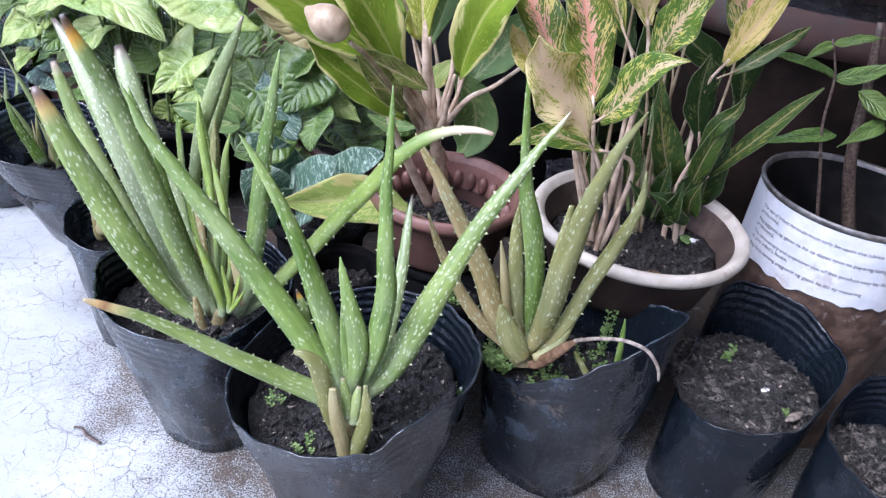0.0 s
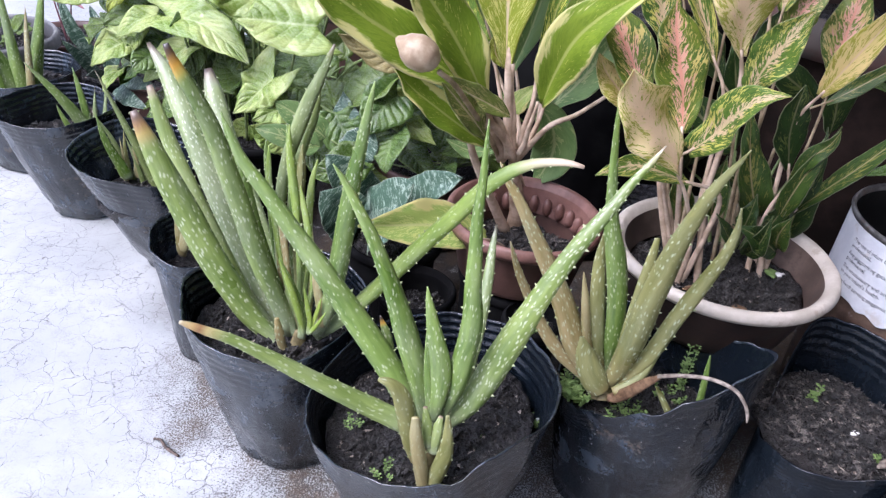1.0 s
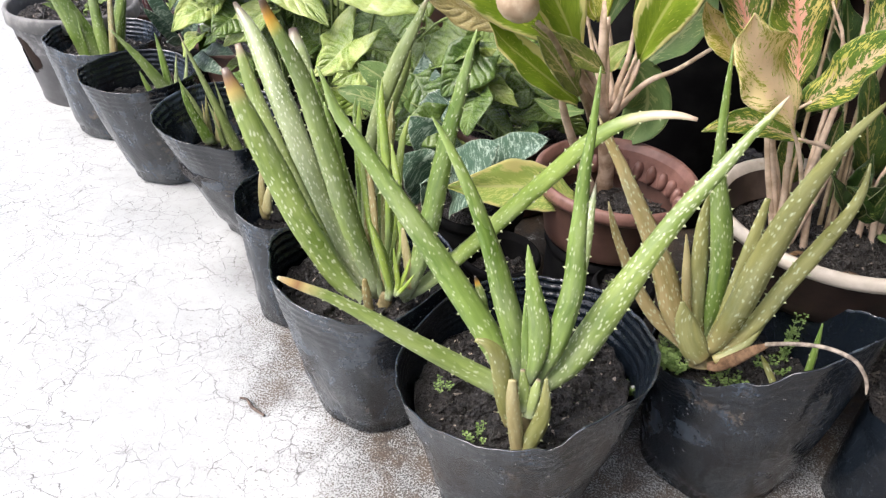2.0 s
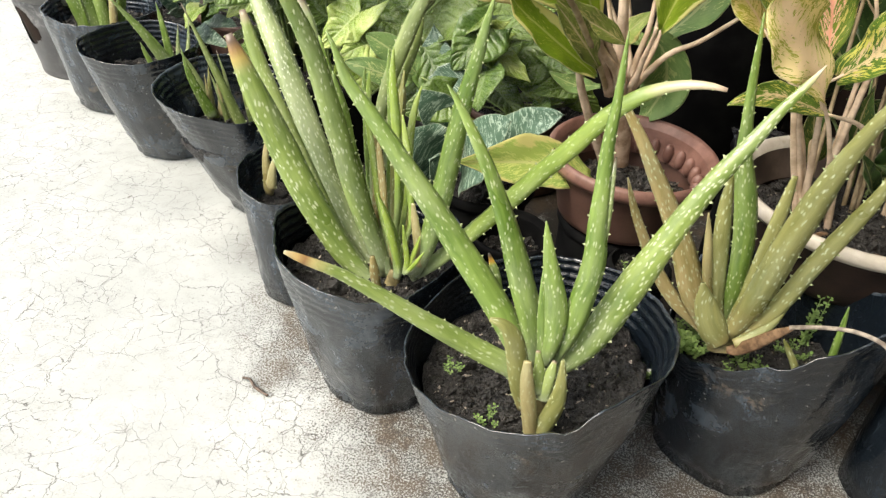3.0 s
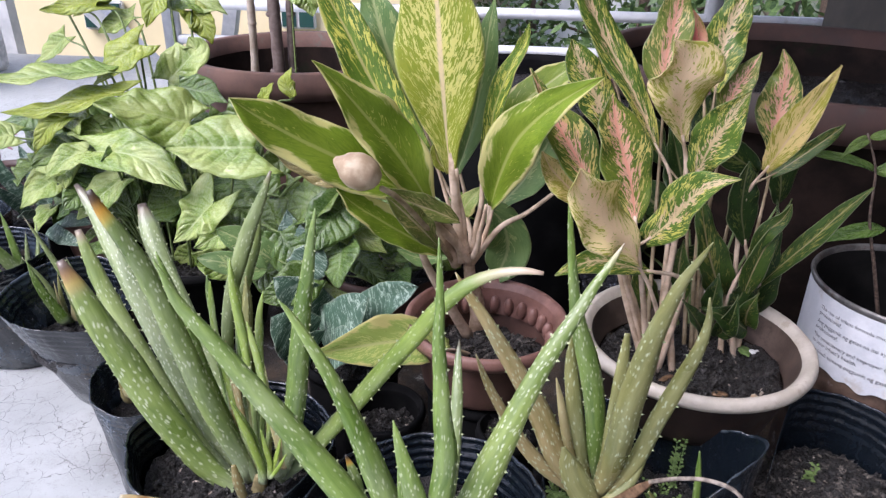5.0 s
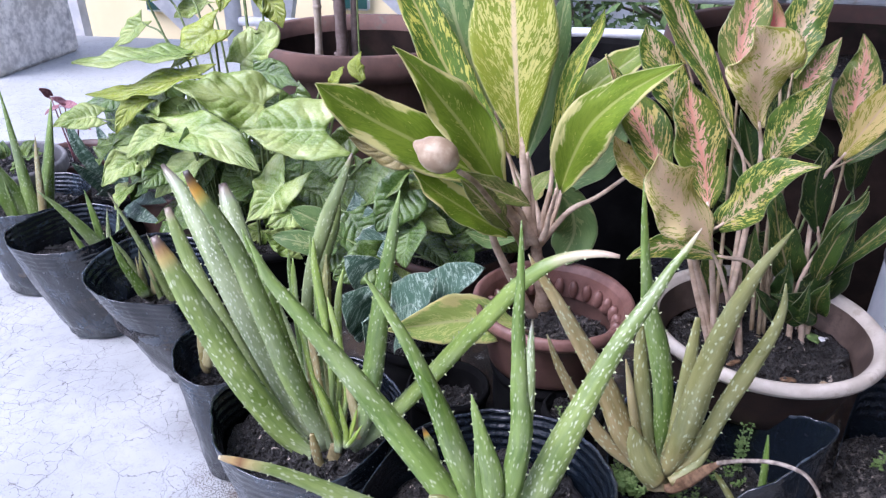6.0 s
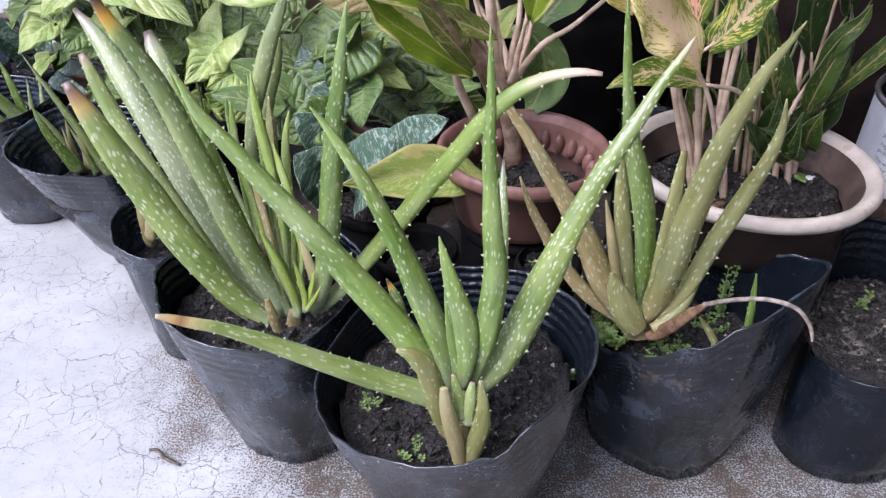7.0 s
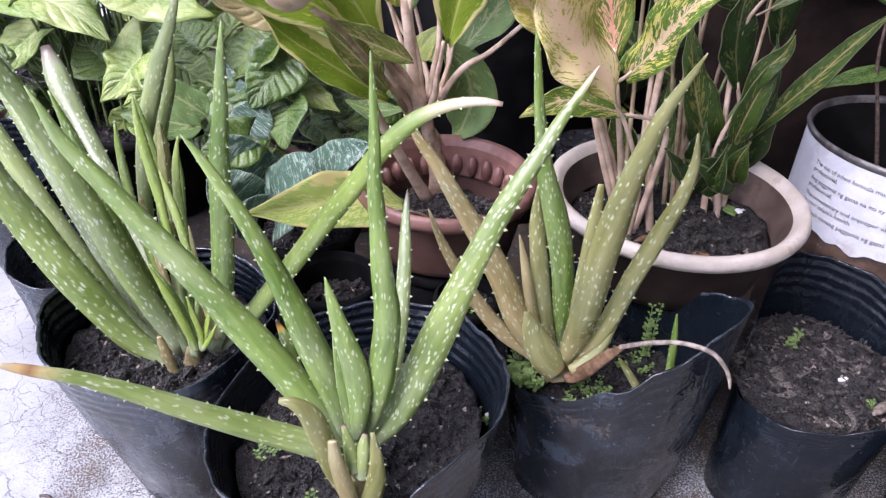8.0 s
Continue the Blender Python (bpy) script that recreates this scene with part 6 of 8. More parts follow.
broad_leaf(plant, (-0.710, 1.160, 0.113), (-0.760, 1.200, 0.212), 0.0224, SNAKE_SKIN, shape=2, fold=.45)
broad_leaf(plant, (-0.695, 1.100, 0.132), (-0.717, 1.060, 0.195), 0.0191, SNAKE_SKIN, shape=2, fold=.4)
broad_leaf(plant, (-0.694, 1.140, 0.112), (-0.659, 1.140, 0.194), 0.0236, SNAKE_SKIN, shape=2, fold=.4)
broad_leaf(plant, (-0.673, 1.080, 0.137), (-0.672, 1.040, 0.157), 0.0206, SNAKE_SKIN, shape=2, fold=.4)
broad_leaf(plant, (-0.629, 1.060, 0.139), (-0.535, 1.000, 0.169), 0.0249, SNAKE_SKIN, shape=2, fold=.3)
broad_leaf(plant, (-0.609, 1.020, 0.152), (-0.542, 0.980, 0.147), 0.0243, SNAKE_SKIN, shape=2, fold=.3)
broad_leaf(plant, (-0.725, 1.180, 0.115), (-0.741, 1.220, 0.179), 0.0210, SNAKE_SKIN, shape=2, fold=.4)
def vine_blade(plant, points, material, **more):
    """An arrowhead leaf with the long stalk that carries it out of the pot."""
    x, y, z = points[0][:3]
    foot = Vector((-0.39, 1.03, 0.115)) if y < 1.3 else Vector((-0.33, 1.43, 0.21))
    way = Vector((x, y, 0)) - Vector((foot.x, foot.y, 0))
    near = foot + way * min(1.0, 0.07 / max(way.length, 0.001))
    stalk(plant, [near, (near.x + 0.6 * (x - near.x), near.y + 0.6 * (y - near.y), foot.z + 0.86 * (z - foot.z)), (x, y, z - 0.001)], 0.0019, VINE_STEM, 0.0013)
    return blade(plant, points, material, **more)


plant = thing("syngonium", (-0.39, 1.03, 0.13), "bushy arrowhead vine with light green leaves", "vine plant")
vine_blade(plant, [(-0.335, 0.920, 0.347, 0.0385), (-0.350, 0.914, 0.351, 0.0710), (-0.376, 0.903, 0.360, 0.0674), (-0.401, 0.891, 0.368, 0.0426), (-0.427, 0.880, 0.375, 0.0013)], SYN_LEAF, quilt=.03, lobes=.2)
vine_blade(plant, [(-0.247, 0.880, 0.332, 0.0629), (-0.278, 0.874, 0.332, 0.0811), (-0.306, 0.869, 0.333, 0.0639), (-0.325, 0.865, 0.333, 0.0300), (-0.341, 0.862, 0.332, 0.0013)], SYN_LEAF, quilt=.03, lobes=.35, wave=.06)
vine_blade(plant, [(-0.470, 0.940, 0.298, 0.0321), (-0.434, 0.931, 0.301, 0.0546), (-0.400, 0.922, 0.296, 0.0554), (-0.368, 0.911, 0.282, 0.0310), (-0.343, 0.902, 0.265, 0.0014)], SYN_LEAF, quilt=.02, lobes=.2)
vine_blade(plant, [(-0.494, 0.960, 0.292, 0.0254), (-0.512, 0.951, 0.285, 0.0373), (-0.529, 0.943, 0.274, 0.0253), (-0.542, 0.935, 0.260, 0.0015)], SYN_LEAF, lobes=.2)
vine_blade(plant, [(-0.315, 0.910, 0.251, 0.0653), (-0.327, 0.903, 0.237, 0.0653), (-0.340, 0.896, 0.223, 0.0398), (-0.361, 0.885, 0.204, 0.0014)], SYN_LEAF, lobes=.55, wave=.08)
vine_blade(plant, [(-0.481, 1.020, 0.379, 0.0380), (-0.523, 1.008, 0.379, 0.0635), (-0.572, 0.994, 0.375, 0.0466), (-0.622, 0.980, 0.373, 0.0015)], SYN_LEAF, lobes=.15, normal=(0,-.2,1))
vine_blade(plant, [(-0.455, 1.000, 0.358, 0.0345), (-0.503, 0.990, 0.348, 0.0526), (-0.556, 0.980, 0.335, 0.0271), (-0.605, 0.970, 0.334, 0.0015)], SYN_YOUNG, lobes=.15, normal=(0,-.35,1))
vine_blade(plant, [(-0.523, 0.980, 0.330, 0.0226), (-0.545, 0.974, 0.318, 0.0317), (-0.559, 0.970, 0.301, 0.0197), (-0.569, 0.965, 0.283, 0.0015)], SYN_YOUNG, lobes=.2)
vine_blade(plant, [(-0.454, 1.060, 0.408, 0.0342), (-0.473, 1.049, 0.395, 0.0558), (-0.490, 1.036, 0.377, 0.0433), (-0.512, 1.020, 0.353, 0.0015)], SYN_YOUNG, lobes=.25, wave=.08)
vine_blade(plant, [(-0.430, 1.080, 0.357, 0.0354), (-0.410, 1.088, 0.377, 0.0642), (-0.394, 1.095, 0.397, 0.0480), (-0.401, 1.100, 0.413, 0.0016)], SYN_LEAF, lobes=.2, wave=.08)
vine_blade(plant, [(-0.366, 0.970, 0.376, 0.0243), (-0.333, 0.961, 0.372, 0.0368), (-0.299, 0.950, 0.364, 0.0014)], SYN_DEEP_SHADE)
vine_blade(plant, [(-0.453, 0.960, 0.257, 0.0332), (-0.474, 0.949, 0.240, 0.0453), (-0.491, 0.939, 0.224, 0.0272), (-0.508, 0.930, 0.208, 0.0015)], SYN_LEAF, lobes=.2)
vine_blade(plant, [(-0.451, 0.970, 0.257, 0.0229), (-0.449, 0.966, 0.235, 0.0306), (-0.461, 0.960, 0.207, 0.0015)], SYN_DEEP_SHADE)
vine_blade(plant, [(-0.541, 1.160, 0.445, 0.0371), (-0.572, 1.144, 0.447, 0.0417), (-0.599, 1.131, 0.440, 0.0216), (-0.621, 1.120, 0.439, 0.0016)], SYN_YOUNG, lobes=.2)
vine_blade(plant, [(-0.582, 1.160, 0.441, 0.0305), (-0.556, 1.156, 0.450, 0.0369), (-0.523, 1.150, 0.458, 0.0017)], SYN_YOUNG, lobes=.2)
vine_blade(plant, [(-0.687, 1.200, 0.475, 0.0350), (-0.714, 1.187, 0.457, 0.0490), (-0.747, 1.170, 0.430, 0.0017)], SYN_LEAF, lobes=.25)
vine_blade(plant, [(-0.439, 1.140, 0.474, 0.0324), (-0.458, 1.131, 0.453, 0.0471), (-0.470, 1.120, 0.421, 0.0016)], SYN_YOUNG, lobes=.2)
vine_blade(plant, [(-0.449, 1.160, 0.464, 0.0414), (-0.406, 1.155, 0.454, 0.0511), (-0.363, 1.150, 0.438, 0.0016)], SYN_LEAF, lobes=.25)
vine_blade(plant, [(-0.410, 1.140, 0.443, 0.0327), (-0.392, 1.135, 0.423, 0.0360), (-0.382, 1.130, 0.399, 0.0016)], SYN_YOUNG, lobes=.2)
vine_blade(plant, [(-0.335, 1.380, 0.460, 0.0429), (-0.305, 1.374, 0.433, 0.0449), (-0.297, 1.370, 0.407, 0.0020)], SYN_LEAF, lobes=.25)
vine_blade(plant, [(-0.506, 1.160, 0.430, 0.0338), (-0.531, 1.149, 0.418, 0.0388), (-0.553, 1.140, 0.408, 0.0017)], SYN_LEAF, lobes=.2)
vine_blade(plant, [(-0.628, 1.180, 0.393, 0.0229), (-0.647, 1.171, 0.375, 0.0353), (-0.673, 1.160, 0.353, 0.0018)], SYN_LEAF, lobes=.2)
vine_blade(plant, [(-0.226, 0.980, 0.366, 0.0086), (-0.235, 0.985, 0.383, 0.0214), (-0.229, 0.990, 0.400, 0.0014)], SYN_YOUNG)
vine_blade(plant, [(-0.267, 0.970, 0.360, 0.0071), (-0.257, 0.970, 0.372, 0.0184), (-0.247, 0.970, 0.385, 0.0014)], SYN_YOUNG)
vine_blade(plant, [(-0.288, 0.900, 0.218, 0.0256), (-0.306, 0.887, 0.215, 0.0423), (-0.329, 0.870, 0.206, 0.0014)], SYN_LEAF, lobes=.2)
vine_blade(plant, [(-0.286, 0.860, 0.185, 0.0249), (-0.302, 0.850, 0.199, 0.0355), (-0.318, 0.840, 0.213, 0.0013)], SYN_LEAF, lobes=.2)
vine_blade(plant, [(-0.291, 0.930, 0.235, 0.0363), (-0.262, 0.920, 0.225, 0.0446), (-0.234, 0.910, 0.215, 0.0014)], SYN_DEEP_SHADE, lobes=.2)
vine_blade(plant, [(-0.227, 0.920, 0.258, 0.0424), (-0.195, 0.902, 0.237, 0.0586), (-0.155, 0.880, 0.212, 0.0014)], SYN_DEEP_SHADE, lobes=.2)
vine_blade(plant, [(-0.222, 0.870, 0.234, 0.0407), (-0.202, 0.857, 0.212, 0.0539), (-0.168, 0.840, 0.193, 0.0013)], SYN_DEEP_SHADE, lobes=.2, quilt=.012)
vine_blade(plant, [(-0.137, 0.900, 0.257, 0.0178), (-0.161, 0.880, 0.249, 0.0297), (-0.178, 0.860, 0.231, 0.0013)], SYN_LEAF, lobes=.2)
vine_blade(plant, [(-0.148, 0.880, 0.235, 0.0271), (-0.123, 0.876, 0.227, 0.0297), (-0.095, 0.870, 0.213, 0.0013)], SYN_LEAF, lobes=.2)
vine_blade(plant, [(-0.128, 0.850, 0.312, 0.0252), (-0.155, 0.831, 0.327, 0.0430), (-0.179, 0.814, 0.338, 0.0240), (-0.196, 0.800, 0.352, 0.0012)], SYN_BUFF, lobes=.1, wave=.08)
vine_blade(plant, [(-0.429, 0.990, 0.316, 0.0453), (-0.456, 0.979, 0.314, 0.0495), (-0.477, 0.970, 0.323, 0.0015)], SYN_DEEP_SHADE, lobes=.2)
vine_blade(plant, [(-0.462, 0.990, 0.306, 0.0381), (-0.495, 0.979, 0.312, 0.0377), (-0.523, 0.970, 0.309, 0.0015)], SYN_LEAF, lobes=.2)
broad_leaf(plant, (-0.168, 0.900, 0.277), (-0.217, 0.880, 0.238), 0.0763, SYN_DEEP_SHADE, shape=1, fold=.2)
broad_leaf(plant, (-0.147, 0.880, 0.264), (-0.180, 0.840, 0.225), 0.0620, SYN_DEEP_SHADE, shape=1, fold=.2)
broad_leaf(plant, (-0.144, 0.860, 0.222), (-0.144, 0.820, 0.191), 0.0514, SYN_DEEP_SHADE, shape=1, fold=.2)
broad_leaf(plant, (-0.514, 1.060, 0.300), (-0.582, 1.030, 0.263), 0.0743, SYN_DEEP_SHADE, shape=1, fold=.2)
broad_leaf(plant, (-0.171, 0.800, 0.214), (-0.215, 0.770, 0.198), 0.0487, SYN_DEEP_SHADE, shape=1, fold=.2)
broad_leaf(plant, (-0.266, 0.950, 0.244), (-0.304, 0.980, 0.270), 0.0677, SYN_DEEP_SHADE, shape=1, fold=.2)
broad_leaf(plant, (-0.238, 0.950, 0.205), (-0.202, 0.970, 0.256), 0.0676, SYN_DEEP_SHADE, shape=1, fold=.2)
broad_leaf(plant, (-0.311, 0.940, 0.213), (-0.266, 0.950, 0.244), 0.0673, SYN_DEEP_SHADE, shape=1, fold=.2)
broad_leaf(plant, (-0.390, 0.980, 0.208), (-0.427, 1.000, 0.240), 0.0713, SYN_DEEP_SHADE, shape=1, fold=.2)
broad_leaf(plant, (-0.161, 0.950, 0.273), (-0.208, 0.970, 0.302), 0.0750, SYN_DEEP_SHADE, shape=1, fold=.2)
stalk(plant, [(-0.323, 0.991, 0.115), (-0.246, 0.946, 0.257), (-0.168, 0.900, 0.277)], 0.0017, VINE_STEM)
stalk(plant, [(-0.317, 0.985, 0.115), (-0.232, 0.932, 0.244), (-0.147, 0.880, 0.264)], 0.0017, VINE_STEM)
stalk(plant, [(-0.316, 0.979, 0.115), (-0.230, 0.919, 0.202), (-0.144, 0.860, 0.222)], 0.0017, VINE_STEM)
stalk(plant, [(-0.427, 1.039, 0.115), (-0.471, 1.050, 0.280), (-0.514, 1.060, 0.300)], 0.0017, VINE_STEM)
stalk(plant, [(-0.324, 0.961, 0.115), (-0.248, 0.881, 0.194), (-0.171, 0.800, 0.214)], 0.0017, VINE_STEM)
stalk(plant, [(-0.353, 1.006, 0.115), (-0.309, 0.978, 0.224), (-0.266, 0.950, 0.244)], 0.0017, VINE_STEM)
stalk(plant, [(-0.344, 1.006, 0.115), (-0.291, 0.978, 0.185), (-0.238, 0.950, 0.205)], 0.0017, VINE_STEM)
stalk(plant, [(-0.366, 1.003, 0.115), (-0.339, 0.972, 0.193), (-0.311, 0.940, 0.213)], 0.0017, VINE_STEM)
stalk(plant, [(-0.390, 1.015, 0.115), (-0.390, 0.998, 0.188), (-0.390, 0.980, 0.208)], 0.0017, VINE_STEM)
stalk(plant, [(-0.321, 1.006, 0.115), (-0.241, 0.978, 0.253), (-0.161, 0.950, 0.273)], 0.0017, VINE_STEM)
# inner leaves, mostly in the green darkened for shade
rng = random.Random(5)
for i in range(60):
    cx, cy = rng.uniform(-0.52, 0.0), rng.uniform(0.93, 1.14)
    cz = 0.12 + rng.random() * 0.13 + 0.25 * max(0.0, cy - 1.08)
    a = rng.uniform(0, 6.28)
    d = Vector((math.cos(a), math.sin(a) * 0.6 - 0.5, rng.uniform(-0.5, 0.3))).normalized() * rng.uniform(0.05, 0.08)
    broad_leaf(plant, (cx, cy, cz), (cx + d.x, cy + d.y, cz + d.z), rng.uniform(0.035, 0.055), SYN_DEEP_SHADE if rng.random() < 0.85 else SYN_LEAF, 1)
    stalk(plant, [(cx * 0.8 - 0.078, cy * 0.5 + 0.51, 0.12), (cx, cy + 0.01, cz - 0.03), (cx, cy, cz)], 0.0016, VINE_STEM)
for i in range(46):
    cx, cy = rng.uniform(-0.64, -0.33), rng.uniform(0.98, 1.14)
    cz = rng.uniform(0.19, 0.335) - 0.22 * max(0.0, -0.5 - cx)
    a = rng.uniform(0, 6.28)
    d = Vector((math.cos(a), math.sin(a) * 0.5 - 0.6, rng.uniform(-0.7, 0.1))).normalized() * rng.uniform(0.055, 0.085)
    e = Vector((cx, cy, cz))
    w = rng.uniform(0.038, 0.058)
    vine_blade(plant, [(*e, w * 0.6), (*(e + d * 0.3), w), (*(e + d * 0.65 - Vector((0, 0, 0.003))), w * 0.6), (*(e + d - Vector((0, 0, 0.01))), 0.001)], SYN_LEAF if rng.random() < 0.18 else SYN_DEEP_SHADE, lobes=0.25)
plant = thing("aglaonema", (0.018, 0.748, 0.18), "aglaonema with glossy cream-edged green leaves on pinkish stalks", "foliage plant", "aglaonemas")
blade(plant, [(-0.034, 0.695, 0.349, 0.0070), (-0.062, 0.680, 0.373, 0.0319), (-0.093, 0.663, 0.395, 0.0505), (-0.126, 0.643, 0.419, 0.0458), (-0.152, 0.626, 0.441, 0.0268), (-0.166, 0.615, 0.456, 0.0008)], AG_MARGIN, fold=.12, wave=.07)
blade(plant, [(-0.025, 0.705, 0.336, 0.0071), (-0.042, 0.695, 0.371, 0.0325), (-0.061, 0.684, 0.405, 0.0476), (-0.081, 0.673, 0.434, 0.0406), (-0.099, 0.663, 0.459, 0.0179), (-0.115, 0.655, 0.477, 0.0009)], AG_MARGIN, fold=.3)
blade(plant, [(-0.003, 0.700, 0.332, 0.0051), (-0.023, 0.691, 0.344, 0.0199), (-0.050, 0.679, 0.359, 0.0166), (-0.068, 0.670, 0.373, 0.0010)], AG_STAINED, fold=.5)
blade(plant, [(-0.037, 0.755, 0.378, 0.0075), (-0.066, 0.765, 0.404, 0.0310), (-0.093, 0.776, 0.438, 0.0448), (-0.116, 0.789, 0.477, 0.0383), (-0.134, 0.798, 0.506, 0.0239), (-0.145, 0.805, 0.531, 0.0011)], AG_MOTTLE, fold=.3)
blade(plant, [(-0.031, 0.785, 0.364, 0.0078), (-0.052, 0.795, 0.402, 0.0466), (-0.073, 0.804, 0.438, 0.0596), (-0.088, 0.813, 0.474, 0.0493), (-0.096, 0.820, 0.499, 0.0272), (-0.101, 0.825, 0.520, 0.0011)], AG_BLUE)
blade(plant, [(-0.014, 0.735, 0.364, 0.0083), (-0.018, 0.738, 0.392, 0.0247), (-0.022, 0.741, 0.428, 0.0566), (-0.026, 0.745, 0.467, 0.0783), (-0.029, 0.749, 0.505, 0.0691), (-0.033, 0.752, 0.541, 0.0401), (-0.036, 0.755, 0.566, 0.0009)], AG_CREAM, fold=.16, wave=.03)
blade(plant, [(-0.009, 0.755, 0.357, 0.0054), (0.002, 0.765, 0.396, 0.0234), (0.010, 0.777, 0.442, 0.0272), (0.014, 0.787, 0.481, 0.0186), (0.018, 0.795, 0.511, 0.0010)], AG_BLUE)
blade(plant, [(0.014, 0.755, 0.365, 0.0053), (0.020, 0.751, 0.394, 0.0156), (0.023, 0.747, 0.423, 0.0193), (0.033, 0.742, 0.455, 0.0177), (0.045, 0.738, 0.480, 0.0115), (0.048, 0.735, 0.498, 0.0009)], AG_MOTTLE, fold=.4, wave=.09)
blade(plant, [(0.024, 0.710, 0.344, 0.0071), (0.031, 0.694, 0.381, 0.0377), (0.042, 0.677, 0.415, 0.0459), (0.059, 0.660, 0.441, 0.0332), (0.076, 0.645, 0.459, 0.0184), (0.098, 0.625, 0.479, 0.0008)], AG_MARGIN, fold=.25)
blade(plant, [(0.027, 0.795, 0.379, 0.0111), (0.049, 0.802, 0.413, 0.0405), (0.074, 0.808, 0.434, 0.0325), (0.099, 0.813, 0.452, 0.0118), (0.107, 0.815, 0.458, 0.0011)], AG_MARGIN)
blade(plant, [(0.030, 0.785, 0.311, 0.0114), (0.052, 0.792, 0.336, 0.0384), (0.072, 0.800, 0.368, 0.0335), (0.081, 0.805, 0.390, 0.0011)], AG_BLUE)
blade(plant, [(0.014, 0.770, 0.325, 0.0078), (0.035, 0.774, 0.302, 0.0395), (0.043, 0.779, 0.271, 0.0473), (0.036, 0.782, 0.243, 0.0283), (0.028, 0.785, 0.224, 0.0012)], AG_BLUE, fold=.1)
blade(plant, [(-0.021, 0.690, 0.305, 0.0051), (-0.042, 0.679, 0.323, 0.0249), (-0.065, 0.667, 0.342, 0.0291), (-0.085, 0.655, 0.361, 0.0208), (-0.099, 0.645, 0.379, 0.0009)], AG_MARGIN, fold=.35)
blade(plant, [(-0.020, 0.680, 0.316, 0.0050), (-0.033, 0.672, 0.335, 0.0224), (-0.048, 0.663, 0.355, 0.0190), (-0.060, 0.655, 0.370, 0.0009)], AG_STAINED, fold=.4)
blade(plant, [(-0.016, 0.755, 0.269, 0.0057), (-0.042, 0.750, 0.269, 0.0181), (-0.065, 0.745, 0.279, 0.0011)], AG_BLUE)
blade(plant, [(-0.007, 0.760, 0.303, 0.0045), (0.000, 0.764, 0.322, 0.0211), (0.017, 0.770, 0.341, 0.0011)], AG_YELLOW)
blade(plant, [(-0.008, 0.690, 0.211, 0.0086), (-0.033, 0.674, 0.222, 0.0431), (-0.063, 0.655, 0.230, 0.0471), (-0.090, 0.635, 0.236, 0.0300), (-0.118, 0.615, 0.241, 0.0010)], AG_YELLOW, fold=.2, wave=.05)
blade(plant, [(-0.020, 0.755, 0.359, 0.0043), (-0.028, 0.755, 0.371, 0.0160), (-0.031, 0.755, 0.389, 0.0011)], AG_CREAM)
stalk(plant, [(0.010, 0.745, 0.181), (-0.016, 0.720, 0.244), (-0.032, 0.700, 0.289), (-0.039, 0.685, 0.325)], 0.0059, AG_STEM)
stalk(plant, [(0.006, 0.735, 0.275), (-0.005, 0.723, 0.298), (-0.020, 0.710, 0.320), (-0.026, 0.703, 0.333), (-0.036, 0.695, 0.345)], 0.0047, AG_STEM)
stalk(plant, [(0.006, 0.735, 0.275), (-0.004, 0.726, 0.297), (-0.012, 0.717, 0.317), (-0.021, 0.711, 0.331), (-0.026, 0.705, 0.345)], 0.0042, AG_STEM)
stalk(plant, [(0.004, 0.735, 0.280), (-0.000, 0.735, 0.301), (-0.002, 0.735, 0.321), (-0.007, 0.735, 0.346), (-0.009, 0.735, 0.369)], 0.0046, AG_STEM)
stalk(plant, [(0.003, 0.745, 0.282), (-0.006, 0.751, 0.302), (-0.016, 0.756, 0.324), (-0.029, 0.766, 0.360), (-0.043, 0.775, 0.395)], 0.0030, AG_STEM)
stalk(plant, [(0.006, 0.745, 0.282), (-0.003, 0.755, 0.301), (-0.010, 0.765, 0.321), (-0.028, 0.780, 0.348), (-0.045, 0.795, 0.376)], 0.0030, AG_STEM)
stalk(plant, [(0.007, 0.745, 0.282), (0.006, 0.753, 0.297), (0.001, 0.762, 0.310), (-0.002, 0.773, 0.330), (-0.009, 0.785, 0.350)], 0.0034, AG_STEM)
stalk(plant, [(0.009, 0.735, 0.287), (0.011, 0.735, 0.311), (0.015, 0.735, 0.335), (0.015, 0.735, 0.360), (0.017, 0.735, 0.383)], 0.0034, AG_STEM)
stalk(plant, [(0.010, 0.725, 0.285), (0.014, 0.720, 0.301), (0.015, 0.716, 0.314), (0.018, 0.710, 0.331), (0.020, 0.705, 0.347)], 0.0033, AG_STEM)
stalk(plant, [(0.012, 0.735, 0.281), (0.016, 0.743, 0.292), (0.022, 0.752, 0.304), (0.022, 0.768, 0.330), (0.024, 0.785, 0.357)], 0.0030, AG_STEM)
stalk(plant, [(0.009, 0.735, 0.275), (0.033, 0.720, 0.319), (0.056, 0.708, 0.340), (0.080, 0.695, 0.368)], 0.0034, AG_STEM)
stalk(plant, [(0.010, 0.745, 0.257), (0.014, 0.748, 0.251), (0.017, 0.751, 0.244), (0.018, 0.753, 0.241), (0.020, 0.755, 0.237)], 0.0026, AG_STEM)
stalk(plant, [(-0.008, 0.735, 0.272), (-0.021, 0.700, 0.312), (-0.034, 0.660, 0.349), (-0.046, 0.625, 0.381), (-0.057, 0.612, 0.394)], 0.0028, AG_OLDSTEM, 0.0022)
stalk(plant, [(0.012, 0.725, 0.286), (0.019, 0.732, 0.304), (0.024, 0.739, 0.321), (0.027, 0.747, 0.342), (0.028, 0.755, 0.362)], 0.0027, AG_STEM)
